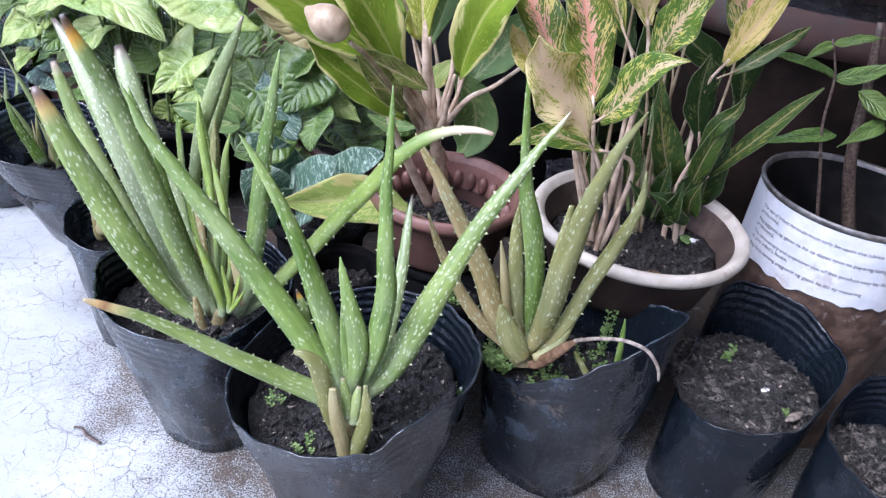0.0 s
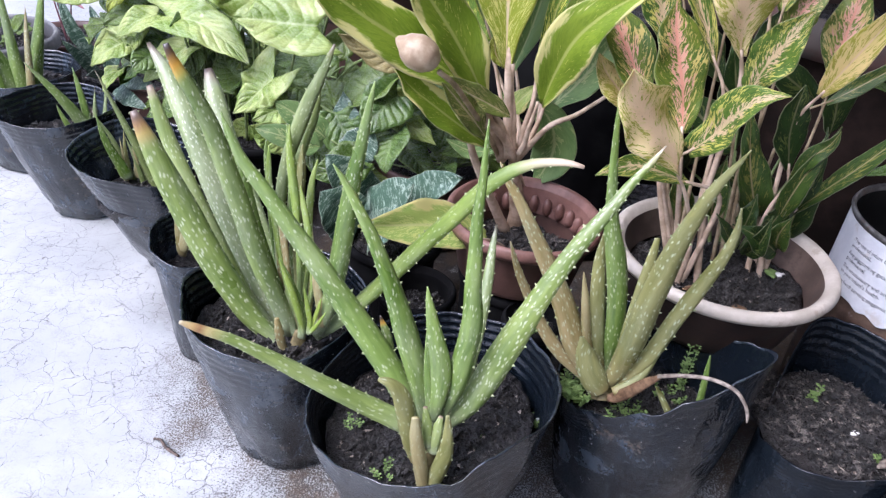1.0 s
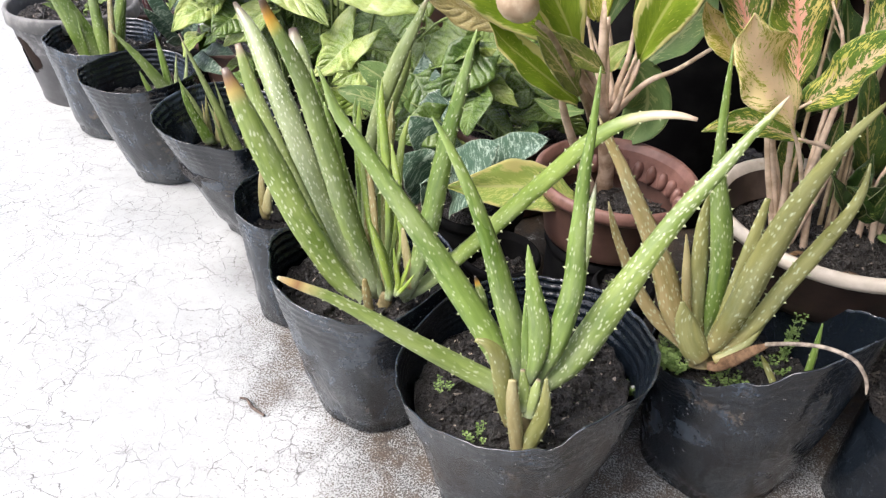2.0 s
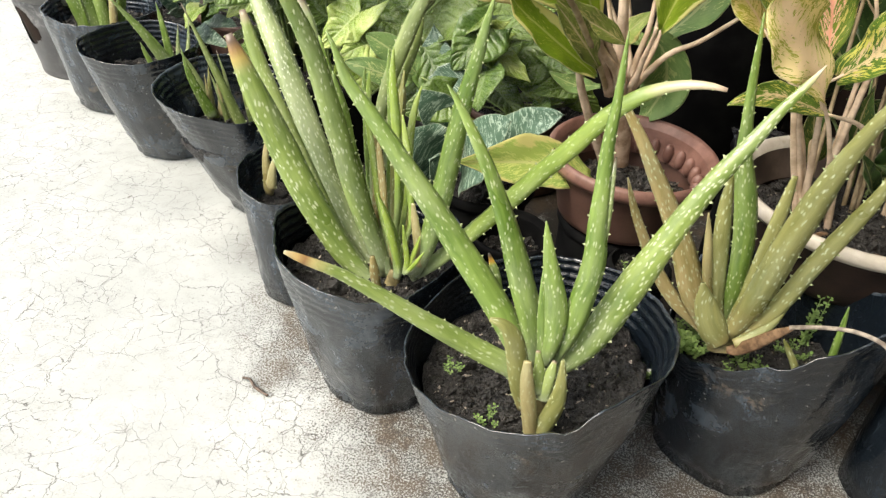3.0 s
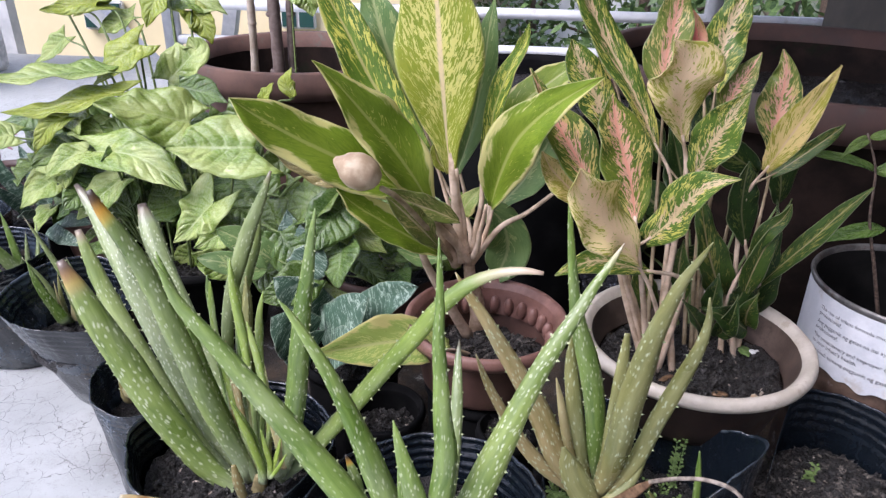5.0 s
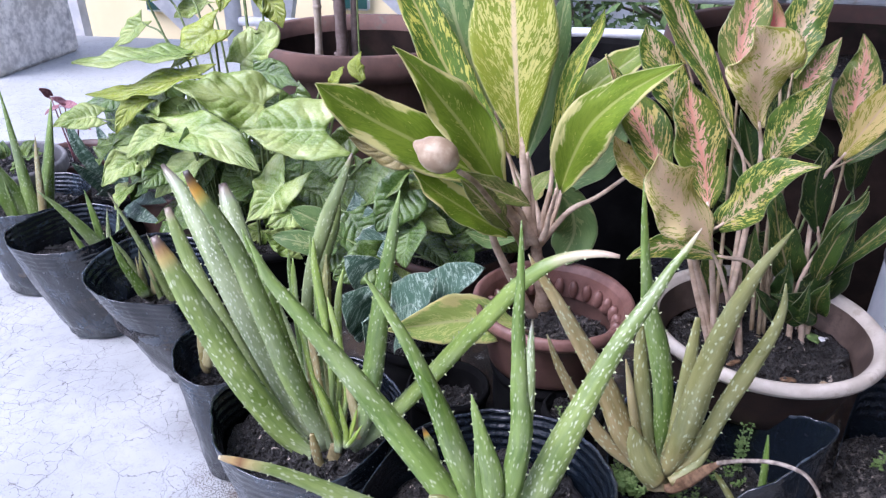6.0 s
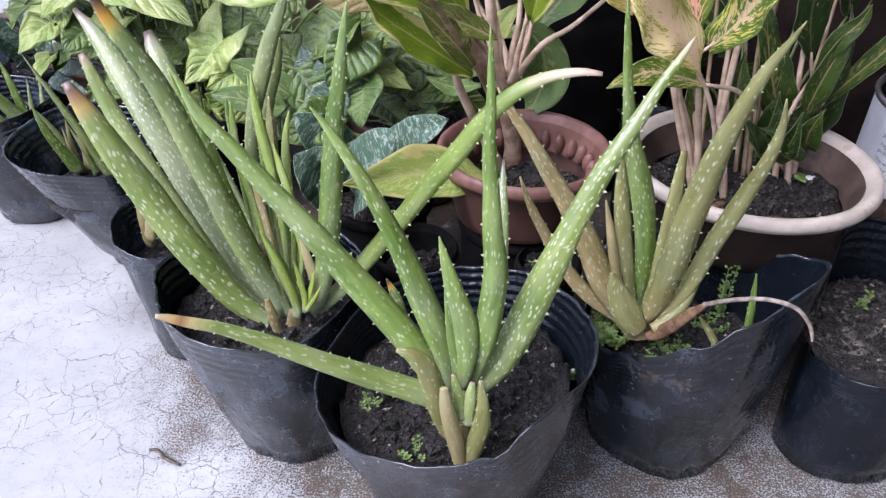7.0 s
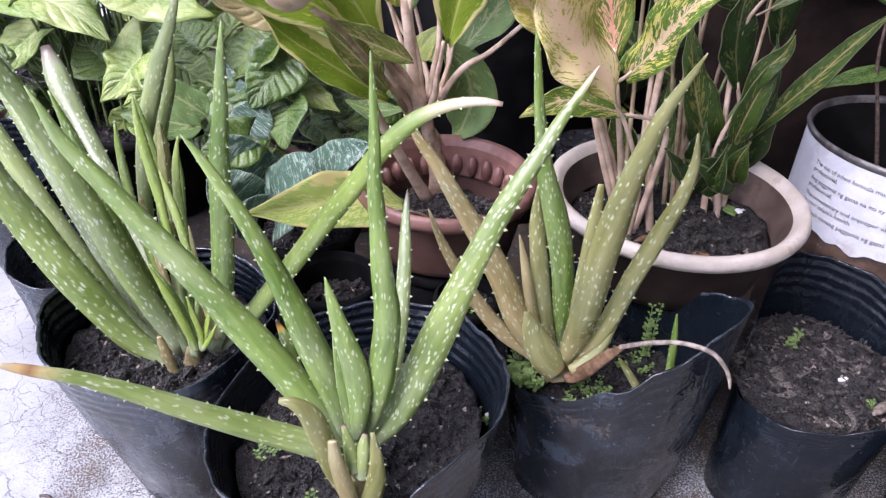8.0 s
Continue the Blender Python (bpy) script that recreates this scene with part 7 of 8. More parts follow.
stalk(plant, [(-0.006, 0.735, 0.272), (-0.017, 0.722, 0.304), (-0.029, 0.710, 0.335), (-0.040, 0.700, 0.364), (-0.051, 0.695, 0.385)], 0.0061, AG_STEM, 0.0020)
stalk(plant, [(-0.001, 0.733, 0.277), (-0.005, 0.732, 0.308), (-0.009, 0.733, 0.342), (-0.013, 0.738, 0.373), (-0.016, 0.750, 0.407)], 0.0061, AG_STEM, 0.0031)
stalk(plant, [(0.017, 0.755, 0.177), (0.016, 0.748, 0.216), (0.008, 0.742, 0.252), (0.004, 0.735, 0.287)], 0.0108, AG_TRUNK)
stalk(plant, [(0.020, 0.735, 0.161), (0.013, 0.717, 0.180), (0.003, 0.694, 0.200), (-0.005, 0.677, 0.212), (-0.014, 0.655, 0.226)], 0.0028, AG_STEM)


def bowl_blade(plant, points, material, **more):
    """A leaf on its own pinkish stalk out of the bowl; stalks stand in a few clumps."""
    x, y, z = points[0][:3]
    clumps = ((0.172, 0.656), (0.193, 0.664), (0.214, 0.690), (0.243, 0.682), (0.256, 0.694))
    fx, fy = min(clumps, key=lambda c: math.hypot(c[0] - x, 0.6 * (c[1] - y)))
    rng = random.Random(int(x * 9001) + int(z * 4001))
    fx, fy = fx + rng.uniform(-.007, .007), fy + rng.uniform(-.007, .007)
    ahead = (Vector(points[1][:3]) - Vector(points[0][:3])).normalized()
    base = Vector((x, y, z))
    low = base - ahead * 0.05
    mid = Vector((fx, fy, 0.22)).lerp(low, 0.55) + Vector((rng.uniform(-.006, .006), 0.004, 0))
    front = y < 0.715
    r = rng.uniform(0.0021, 0.0028) if front else 0.0017
    stalk(plant, [(fx, fy, 0.21), mid, low.lerp(base, 0.35), base + ahead * 0.006], r * 1.25, AG_STEM if front else AG_OLDSTEM, r * 0.5)
    return blade(plant, points, material, **more)


plant = thing("aglaonema", (0.222, 0.69, 0.20), "aglaonema with peach, pink and green speckled leaves", "foliage plant", "aglaonemas")
bowl_blade(plant, [(0.156, 0.690, 0.409, 0.0055), (0.142, 0.698, 0.437, 0.0183), (0.124, 0.706, 0.466, 0.0255), (0.105, 0.715, 0.496, 0.0318), (0.091, 0.722, 0.521, 0.0271), (0.082, 0.730, 0.549, 0.0009)], AG_SPECK, fold=.3)
bowl_blade(plant, [(0.164, 0.730, 0.439, 0.0095), (0.163, 0.739, 0.470, 0.0351), (0.167, 0.748, 0.497, 0.0329), (0.169, 0.754, 0.519, 0.0197), (0.171, 0.760, 0.537, 0.0009)], AG_PINK)
bowl_blade(plant, [(0.191, 0.745, 0.470, 0.0095), (0.186, 0.752, 0.490, 0.0209), (0.179, 0.760, 0.508, 0.0114), (0.175, 0.765, 0.522, 0.0009)], AG_FLAME)
bowl_blade(plant, [(0.208, 0.740, 0.445, 0.0077), (0.209, 0.747, 0.470, 0.0314), (0.213, 0.754, 0.492, 0.0359), (0.220, 0.761, 0.514, 0.0216), (0.227, 0.770, 0.541, 0.0009)], AG_SPECK)
bowl_blade(plant, [(0.169, 0.665, 0.423, 0.0052), (0.164, 0.661, 0.442, 0.0248), (0.160, 0.655, 0.464, 0.0491), (0.158, 0.651, 0.482, 0.0514), (0.152, 0.647, 0.495, 0.0217), (0.147, 0.645, 0.502, 0.0008)], AG_PALE, fold=.08, wave=.07)
bowl_blade(plant, [(0.119, 0.740, 0.405, 0.0060), (0.114, 0.745, 0.428, 0.0318), (0.102, 0.752, 0.451, 0.0346), (0.092, 0.756, 0.469, 0.0227), (0.086, 0.760, 0.482, 0.0010)], AG_SPECK)
bowl_blade(plant, [(0.123, 0.750, 0.452, 0.0059), (0.118, 0.753, 0.466, 0.0127), (0.119, 0.755, 0.479, 0.0010)], AG_BUFFLEAF)
bowl_blade(plant, [(0.107, 0.670, 0.374, 0.0092), (0.092, 0.678, 0.401, 0.0331), (0.076, 0.686, 0.423, 0.0349), (0.062, 0.693, 0.444, 0.0183), (0.050, 0.700, 0.468, 0.0009)], AG_RED, fold=.35, wave=.08)
bowl_blade(plant, [(0.139, 0.650, 0.360, 0.0090), (0.133, 0.656, 0.389, 0.0346), (0.124, 0.661, 0.415, 0.0423), (0.117, 0.666, 0.436, 0.0323), (0.112, 0.670, 0.457, 0.0009)], AG_RED, fold=.3, wave=.08)
bowl_blade(plant, [(0.099, 0.675, 0.363, 0.0113), (0.087, 0.680, 0.376, 0.0282), (0.073, 0.685, 0.389, 0.0198), (0.064, 0.690, 0.403, 0.0009)], AG_BUFFLEAF)
bowl_blade(plant, [(0.136, 0.610, 0.344, 0.0068), (0.121, 0.600, 0.370, 0.0346), (0.103, 0.590, 0.389, 0.0496), (0.090, 0.581, 0.409, 0.0326), (0.082, 0.572, 0.430, 0.0008)], AG_PALE, fold=.1, wave=.1)
bowl_blade(plant, [(0.145, 0.630, 0.354, 0.0105), (0.156, 0.615, 0.378, 0.0350), (0.164, 0.601, 0.401, 0.0342), (0.173, 0.588, 0.417, 0.0176), (0.186, 0.574, 0.427, 0.0007)], AG_SPECK, fold=.35, wave=.09)
bowl_blade(plant, [(0.185, 0.670, 0.395, 0.0072), (0.188, 0.662, 0.418, 0.0321), (0.194, 0.653, 0.439, 0.0336), (0.199, 0.646, 0.456, 0.0164), (0.203, 0.640, 0.469, 0.0008)], AG_SPECK, fold=.3)
bowl_blade(plant, [(0.222, 0.740, 0.416, 0.0097), (0.224, 0.744, 0.443, 0.0288), (0.233, 0.747, 0.459, 0.0210), (0.243, 0.750, 0.478, 0.0009)], AG_PINK)
bowl_blade(plant, [(0.273, 0.760, 0.392, 0.0101), (0.272, 0.763, 0.420, 0.0348), (0.273, 0.766, 0.444, 0.0344), (0.272, 0.768, 0.463, 0.0146), (0.267, 0.770, 0.478, 0.0010)], AG_PINK)
bowl_blade(plant, [(0.248, 0.700, 0.391, 0.0065), (0.253, 0.694, 0.410, 0.0209), (0.261, 0.686, 0.436, 0.0245), (0.270, 0.675, 0.469, 0.0101), (0.274, 0.670, 0.484, 0.0008)], AG_BUFFLEAF, fold=.4)
bowl_blade(plant, [(0.249, 0.710, 0.319, 0.0059), (0.239, 0.708, 0.349, 0.0300), (0.236, 0.706, 0.375, 0.0247), (0.236, 0.705, 0.397, 0.0009)], AG_DEEP_SHADE)
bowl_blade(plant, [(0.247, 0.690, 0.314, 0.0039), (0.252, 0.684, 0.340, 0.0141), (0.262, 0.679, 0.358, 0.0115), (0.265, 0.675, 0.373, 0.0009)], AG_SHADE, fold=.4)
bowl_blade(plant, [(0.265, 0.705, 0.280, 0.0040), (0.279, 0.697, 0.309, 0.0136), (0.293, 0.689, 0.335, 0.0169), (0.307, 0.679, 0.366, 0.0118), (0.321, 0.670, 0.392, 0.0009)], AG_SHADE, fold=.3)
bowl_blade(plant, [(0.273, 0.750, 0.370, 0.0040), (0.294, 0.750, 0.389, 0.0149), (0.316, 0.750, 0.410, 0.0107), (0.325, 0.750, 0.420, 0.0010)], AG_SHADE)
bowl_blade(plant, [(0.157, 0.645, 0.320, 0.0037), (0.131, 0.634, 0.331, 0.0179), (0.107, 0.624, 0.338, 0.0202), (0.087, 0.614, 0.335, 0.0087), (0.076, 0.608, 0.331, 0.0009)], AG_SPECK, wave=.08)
bowl_blade(plant, [(0.213, 0.745, 0.381, 0.0050), (0.208, 0.751, 0.405, 0.0250), (0.212, 0.757, 0.429, 0.0198), (0.214, 0.760, 0.443, 0.0010)], AG_DEEP_SHADE)
bowl_blade(plant, [(0.176, 0.740, 0.380, 0.0050), (0.161, 0.744, 0.400, 0.0300), (0.147, 0.747, 0.418, 0.0249), (0.140, 0.750, 0.435, 0.0010)], AG_DEEP_SHADE)
broad_leaf(plant, (0.254, 0.680, 0.251), (0.209, 0.660, 0.281), 0.0272, AG_DEEP_SHADE)
broad_leaf(plant, (0.274, 0.720, 0.244), (0.272, 0.700, 0.360), 0.0287, AG_DEEP_SHADE, fold=.6)
broad_leaf(plant, (0.211, 0.660, 0.259), (0.184, 0.640, 0.299), 0.0167, AG_DEEP_SHADE, fold=.7)
broad_leaf(plant, (0.230, 0.680, 0.243), (0.233, 0.660, 0.292), 0.0191, AG_DEEP_SHADE, fold=.7)
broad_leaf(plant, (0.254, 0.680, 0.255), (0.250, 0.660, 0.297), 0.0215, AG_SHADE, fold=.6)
broad_leaf(plant, (0.226, 0.700, 0.253), (0.228, 0.700, 0.295), 0.0180, AG_DEEP_SHADE, fold=.6)
broad_leaf(plant, (0.245, 0.700, 0.259), (0.253, 0.700, 0.299), 0.0224, AG_DEEP_SHADE, fold=.5)
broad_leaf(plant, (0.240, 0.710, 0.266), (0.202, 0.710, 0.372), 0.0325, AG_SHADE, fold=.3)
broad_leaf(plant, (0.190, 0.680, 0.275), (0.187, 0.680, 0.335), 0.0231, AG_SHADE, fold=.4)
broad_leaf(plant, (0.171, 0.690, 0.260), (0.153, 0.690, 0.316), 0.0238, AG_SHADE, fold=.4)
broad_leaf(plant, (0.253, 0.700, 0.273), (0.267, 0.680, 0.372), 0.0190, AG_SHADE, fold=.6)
rng = random.Random(23)
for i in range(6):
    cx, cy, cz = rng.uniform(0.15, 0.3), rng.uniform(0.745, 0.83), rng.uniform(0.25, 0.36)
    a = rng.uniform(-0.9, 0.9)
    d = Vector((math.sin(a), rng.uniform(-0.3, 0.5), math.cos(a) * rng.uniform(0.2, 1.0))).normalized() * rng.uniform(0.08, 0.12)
    broad_leaf(plant, (cx, cy, cz), (cx + d.x, cy + d.y, cz + d.z), rng.uniform(0.035, 0.055), AG_DEEP_SHADE)
    stalk(plant, [(0.222 + 0.1 * (cx - 0.222), 0.71 + 0.1 * (cy - 0.69), 0.19), ((cx + 0.222) / 2, (cy + 0.73) / 2, 0.26), (cx, cy, cz)], 0.0022, VINE_STEM)
plant = thing("shrub", (0.42, 0.745, 0.09), "thin woody seedling with narrow dark leaves in a tin", "shrub")
broad_leaf(plant, (0.374, 0.775, 0.372), (0.295, 0.765, 0.387), 0.0114, SYN_DEEP_SHADE)
broad_leaf(plant, (0.374, 0.775, 0.370), (0.423, 0.765, 0.396), 0.0159, SYN_DEEP_SHADE)
broad_leaf(plant, (0.395, 0.765, 0.365), (0.439, 0.745, 0.344), 0.0205, SYN_DEEP_SHADE)
broad_leaf(plant, (0.392, 0.765, 0.320), (0.315, 0.745, 0.309), 0.0154, SYN_DEEP_SHADE)
broad_leaf(plant, (0.426, 0.755, 0.340), (0.385, 0.735, 0.321), 0.0161, SYN_DEEP_SHADE)
broad_leaf(plant, (0.361, 0.775, 0.402), (0.398, 0.765, 0.416), 0.0111, SYN_DEEP_SHADE)
broad_leaf(plant, (0.362, 0.775, 0.402), (0.336, 0.765, 0.385), 0.0102, SYN_DEEP_SHADE)
stalk(plant, [(0.402, 0.745, 0.229), (0.386, 0.754, 0.287), (0.374, 0.761, 0.329), (0.371, 0.769, 0.373), (0.358, 0.775, 0.406)], 0.0019, TWIG_BARK)
stalk(plant, [(0.454, 0.775, 0.206), (0.426, 0.782, 0.285), (0.414, 0.789, 0.360), (0.403, 0.795, 0.422)], 0.0072, TWIG_BARK)


def wet_film():
    """A crumpled scrap of wet dark plastic that catches the sky."""
    bm = bmesh.new()
    grid = bmesh.ops.create_grid(bm, x_segments=40, y_segments=40, size=1.0)["verts"]
    for v in grid:
        p = v.co.copy()
        v.co = Vector((0.165 + p.x * 0.034, 0.848 + p.y * 0.034, 0.2005 + 0.004 * noise.noise(p * 1.4) + 0.003 * noise.noise(p * 3.6) + 0.0012 * noise.noise(p * 9) - 0.012 * max(0.0, p.length - 0.9)))
    ob = part("plastic_sheet", bm, BLACK_FILM, None, "crumpled wet dark plastic sheet over a small pot")
    tagged(ob, category="plastic sheet")
    solid = ob.modifiers.new("thickness", "SOLIDIFY")
    solid.thickness = 0.0006


round_pot("flowerpot", 0.165, 0.848, 0, 0.196, 0.034, 0.03, BLACK_TUB, "narrow black pot under a wet plastic sheet", lip=0.003)
wet_film()
plant = thing("oxalis", (-0.90, 1.33, 0.098), "small purple-leaved oxalis on thin stalks", "oxalis plant")
broad_leaf(plant, (-0.824, 1.220, 0.245), (-0.834, 1.200, 0.257), 0.0155, OXALIS_LEAF, shape=1)
broad_leaf(plant, (-0.822, 1.220, 0.240), (-0.778, 1.200, 0.240), 0.0155, OXALIS_LEAF, shape=1)
broad_leaf(plant, (-0.822, 1.200, 0.241), (-0.836, 1.180, 0.233), 0.0153, OXALIS_LEAF, shape=1)
broad_leaf(plant, (-0.789, 1.200, 0.227), (-0.743, 1.180, 0.237), 0.0153, OXALIS_LEAF, shape=1)
broad_leaf(plant, (-0.864, 1.240, 0.248), (-0.866, 1.220, 0.266), 0.0138, OXALIS_LEAF, shape=1)
broad_leaf(plant, (-0.803, 1.200, 0.211), (-0.758, 1.180, 0.213), 0.0135, OXALIS_LEAF, shape=1)
stalk(plant, [(-0.845, 1.250, 0.123), (-0.838, 1.235, 0.183), (-0.824, 1.220, 0.243)], 0.0021, OXALIS_LEAF)
stalk(plant, [(-0.839, 1.250, 0.124), (-0.816, 1.225, 0.177), (-0.789, 1.200, 0.227)], 0.0021, OXALIS_LEAF)
stalk(plant, [(-0.851, 1.250, 0.123), (-0.857, 1.246, 0.179), (-0.862, 1.240, 0.247)], 0.0021, OXALIS_LEAF)
stalk(plant, [(-0.843, 1.250, 0.124), (-0.834, 1.223, 0.187), (-0.821, 1.200, 0.241)], 0.0021, OXALIS_LEAF)


def bulb():
    """The pale seed husk caught between the leaves."""
    bm = bmesh.new()
    bmesh.ops.create_icosphere(bm, subdivisions=4, radius=1.0)
    for v in bm.verts:
        p = v.co.copy()
        point = smoothstep(0.55, 1.0, -p.x)
        s = 1 + 0.05 * noise.noise(p * 2.2) + 0.02 * noise.noise(p * 7) + 0.28 * point * smoothstep(0.5, 0.0, math.hypot(p.y, p.z))
        v.co = Vector((p.x * 0.0165 * s, p.y * 0.0135 * s, p.z * 0.0137 * s))
    bmesh.ops.transform(bm, matrix=Matrix.Translation((-0.0725, 0.609, 0.4072)) @ Euler((0, radians(24), 0)).to_matrix().to_4x4(), verts=bm.verts)
    tagged(part("seed_pod", bm, BULB, None, "round pale buff seed pod on a brown stalk"), category="seed pod")


bulb()

# ---------------------------------------------------------------- cut pail at the end of the row
def cut_pail():
    x, y, R, h, rb = -0.915, 1.140, 0.104, 0.158, 0.08
    at = thing("pail", (x, y, 0), "old grey plastic pail with a broken hole", "pail")
    bm = bmesh.new()
    prof = [(0.004, 0.002), (rb, 0.0), (rb + 0.001, 0.006)] + [(rb + (R - rb) * k / 60, 0.006 + (h - 0.006) * k / 60) for k in range(1, 61)]
    prof += [(R - 0.003, h + 0.002), (R - 0.005, h - 0.002)] + [(R - 0.005 - (R - rb) * k / 10, h - 0.002 - (h - 0.03) * k / 10) for k in range(1, 3)]
    rings = lathe(bm, prof, x, y, 180)
    bm.faces.new(rings[0][::-1])
    gone = []
    for f in bm.faces:
        c = f.calc_center_median()
        a = math.degrees(math.atan2(c.y - y, c.x - x))
        d = abs((a + 118 + 180) % 360 - 180)
        if math.hypot(c.x - x, c.y - y) > rb + (R - rb) * c.z / h - 0.003 and c.z > 0.02 and (d / (20 + 7 * noise.noise(c * 60))) ** 2 + ((c.z - 0.088) / 0.032) ** 2 < 1:
            gone.append(f)
    bmesh.ops.delete(bm, geom=gone, context="FACES")
    part("body", bm, PAIL, at)
    bm = bmesh.new()
    lathe(bm, [(R + 0.0005, h - 0.022), (R + 0.003, h - 0.020), (R + 0.0035, h - 0.002), (R, h + 0.0035), (R - 0.004, h + 0.001)], x, y, 90)
    part("rim", bm, PAIL_RIM, at, "pale worn plastic rim")
    bm = bmesh.new()
    lathe(bm, [(rb + (R - rb) * k / 8 - 0.004, 0.01 + (h - 0.03) * k / 8) for k in range(9)], x, y, 60)
    part("lining", bm, SHADED_CLAY, at)
    potting_soil(x, y, 0.088, 0.142, "pale dusty soil with scraps in a broken pail", 83, True)
    plant = thing("seedling", (x + 0.01, y, 0.14), "low seedling with small dark leaves in a pail", "seedling")
    rng = random.Random(12)
    for i in range(16):
        a = rng.uniform(0, 6.28)
        c = Vector((x + 0.015 + 0.03 * math.cos(a), y + 0.03 * math.sin(a), 0.15 + rng.random() * 0.02))
        d = Vector((math.cos(a), math.sin(a), rng.uniform(0.1, 1.2))).normalized() * rng.uniform(0.025, 0.045)
        broad_leaf(plant, c, c + d, rng.uniform(0.014, 0.024), SYN_DEEP_SHADE)


PAIL_RIM = plain("pale_old_plastic", (0.1, 0.1, 0.098), (0.24, 0.24, 0.23), 0.6, 40, stain=(0.16, 0.15, 0.14))
PAIL = plain("grey_old_plastic", (0.06, 0.06, 0.062), (0.12, 0.12, 0.122), 0.5, 26, stain=(0.3, 0.3, 0.3))
cut_pail()


# ---------------------------------------------------------------- weeds, twig, chips
def weed(x, y, z, count, spread, high, label, seed, leaf=0.0022):
    """A tuft of tiny round leaflets on hair-thin stems."""
    rng = random.Random(seed)
    at = thing("weed", (x, y, z), label, "weed", "weeds in the grow bags")
    for i in range(count):
        a, d = rng.uniform(0, 6.28), spread * math.sqrt(rng.random())
        foot = Vector((x + d * math.cos(a) * 0.6, y + d * math.sin(a) * 0.6, z - 0.003))
        head = Vector((x + d * math.cos(a), y + d * math.sin(a), z + high * rng.uniform(0.4, 1.0)))
        bm = bmesh.new()
        tube(bm, [foot, foot.lerp(head, 0.5) + Vector((0, 0, high * 0.1)), head], 0.0004, 0.0003, 5, 5)
        steps = 2 + int(high / 0.008)
        for k in range(steps):
            c = foot.lerp(head, (k + 1) / steps)
            for sgn in (0, 2.1, 4.2):
                b = rng.uniform(0, 1) + sgn
                r = leaf * rng.uniform(0.5, 1.0)
                out = Vector((math.cos(b), math.sin(b), 0.25))
                sd = Vector((-math.sin(b), math.cos(b), 0))
                ring = [bm.verts.new(c + out * (r * (1 + math.cos(q)) * 0.75 + 0.0006) + sd * (r * 0.62 * math.sin(q)) + Vector((0, 0, 0.0004 * math.sin(3 * q)))) for q in (2 * math.pi * m / 8 for m in range(8))]
                bm.faces.new(ring)
        tagged(part("sprig", bm, WEED, at), kind="stuff")


weed(0.099, 0.566, 0.139, 40, 0.018, 0.017, 'thick tuft of bright green weeds on damp soil', 1, 0.0028)
weed(0.141, 0.552, 0.139, 26, 0.022, 0.008, 'small tuft of bright green weeds on damp soil', 2, 0.0024)
weed(0.190, 0.597, 0.139, 4, 0.004, 0.054, 'tall thin weed sprig in a grow bag', 3, 0.0026)
weed(0.181, 0.590, 0.137, 8, 0.016, 0.01, 'small tuft of bright green weeds on damp soil', 4)
weed(-0.081, 0.483, 0.136, 6, 0.008, 0.006, 'small tuft of bright green weeds on damp soil', 5, 0.0018)
weed(0.064, 0.530, 0.136, 8, 0.012, 0.008, 'small tuft of bright green weeds on damp soil', 6, 0.0019)
weed(-0.042, 0.440, 0.136, 7, 0.012, 0.007, 'small tuft of bright green weeds on damp soil', 7, 0.0019)
weed(0.030, 0.492, 0.136, 4, 0.006, 0.006, 'small tuft of bright green weeds on damp soil', 8, 0.0019)
weed(0.312, 0.618, 0.136, 3, 0.004, 0.024, 'seedling with small yellow-green leaves', 9, 0.0034)
weed(-0.822, 1.037, 0.130, 14, 0.02, 0.006, 'small tuft of bright green weeds on damp soil', 10, 0.0019)
weed(0.046, 0.626, 0.156, 8, 0.014, 0.008, 'small tuft of bright green weeds on damp soil', 11)
weed(0.356, 0.562, 0.132, 2, 0.004, 0.01, 'small tuft of bright green weeds on damp soil', 12, 0.0026)


def twig():
    bm = bmesh.new()
    tube(bm, [(-0.2995, 0.5315, 0.003), (-0.291, 0.5305, 0.0042), (-0.282, 0.5235, 0.0036), (-0.266, 0.5175, 0.003)], 0.0013, 0.0017, 8, 24, 0.5)
    tagged(part("twig", bm, TWIG_BARK, None, "short dark broken twig on the concrete"), category="twig")


twig()


def chip(at, size, label, material=None, seed=1):
    rng = random.Random(seed)
    bm = bmesh.new()
    bmesh.ops.create_icosphere(bm, subdivisions=2, radius=1.0)
    for v in bm.verts:
        v.co = Vector((v.co.x * size[0], v.co.y * size[1], v.co.z * size[2])) * (1 + 0.35 * noise.noise(v.co * 1.7 + Vector((seed, 0, 0))))
    bmesh.ops.transform(bm, matrix=Matrix.Translation(at) @ Euler((0.1, 0.15, rng.uniform(0, 3))).to_matrix().to_4x4(), verts=bm.verts)
    tagged(part("chip", bm, material or CHIP, None, label), category="debris")


chip((0.342, 0.585, 0.139), (0.008, 0.004, 0.0022), 'white chip of broken shell on soil', seed=1)
chip((0.069, 0.525, 0.140), (0.0035, 0.0025, 0.002), 'small white grit on soil', seed=2)
chip((0.270, 0.690, 0.222), (0.007, 0.004, 0.002), 'pale curled leaf scrap in the bowl', seed=3)
chip((0.262, 0.692, 0.222), (0.012, 0.007, 0.0016), 'fallen pale green leaf scrap in the bowl', seed=11, material=WEED)
chip((0.25, 0.62, 0.222), (0.006, 0.004, 0.002), 'fallen yellowed leaf scrap in the bowl', seed=12, material=BULB)
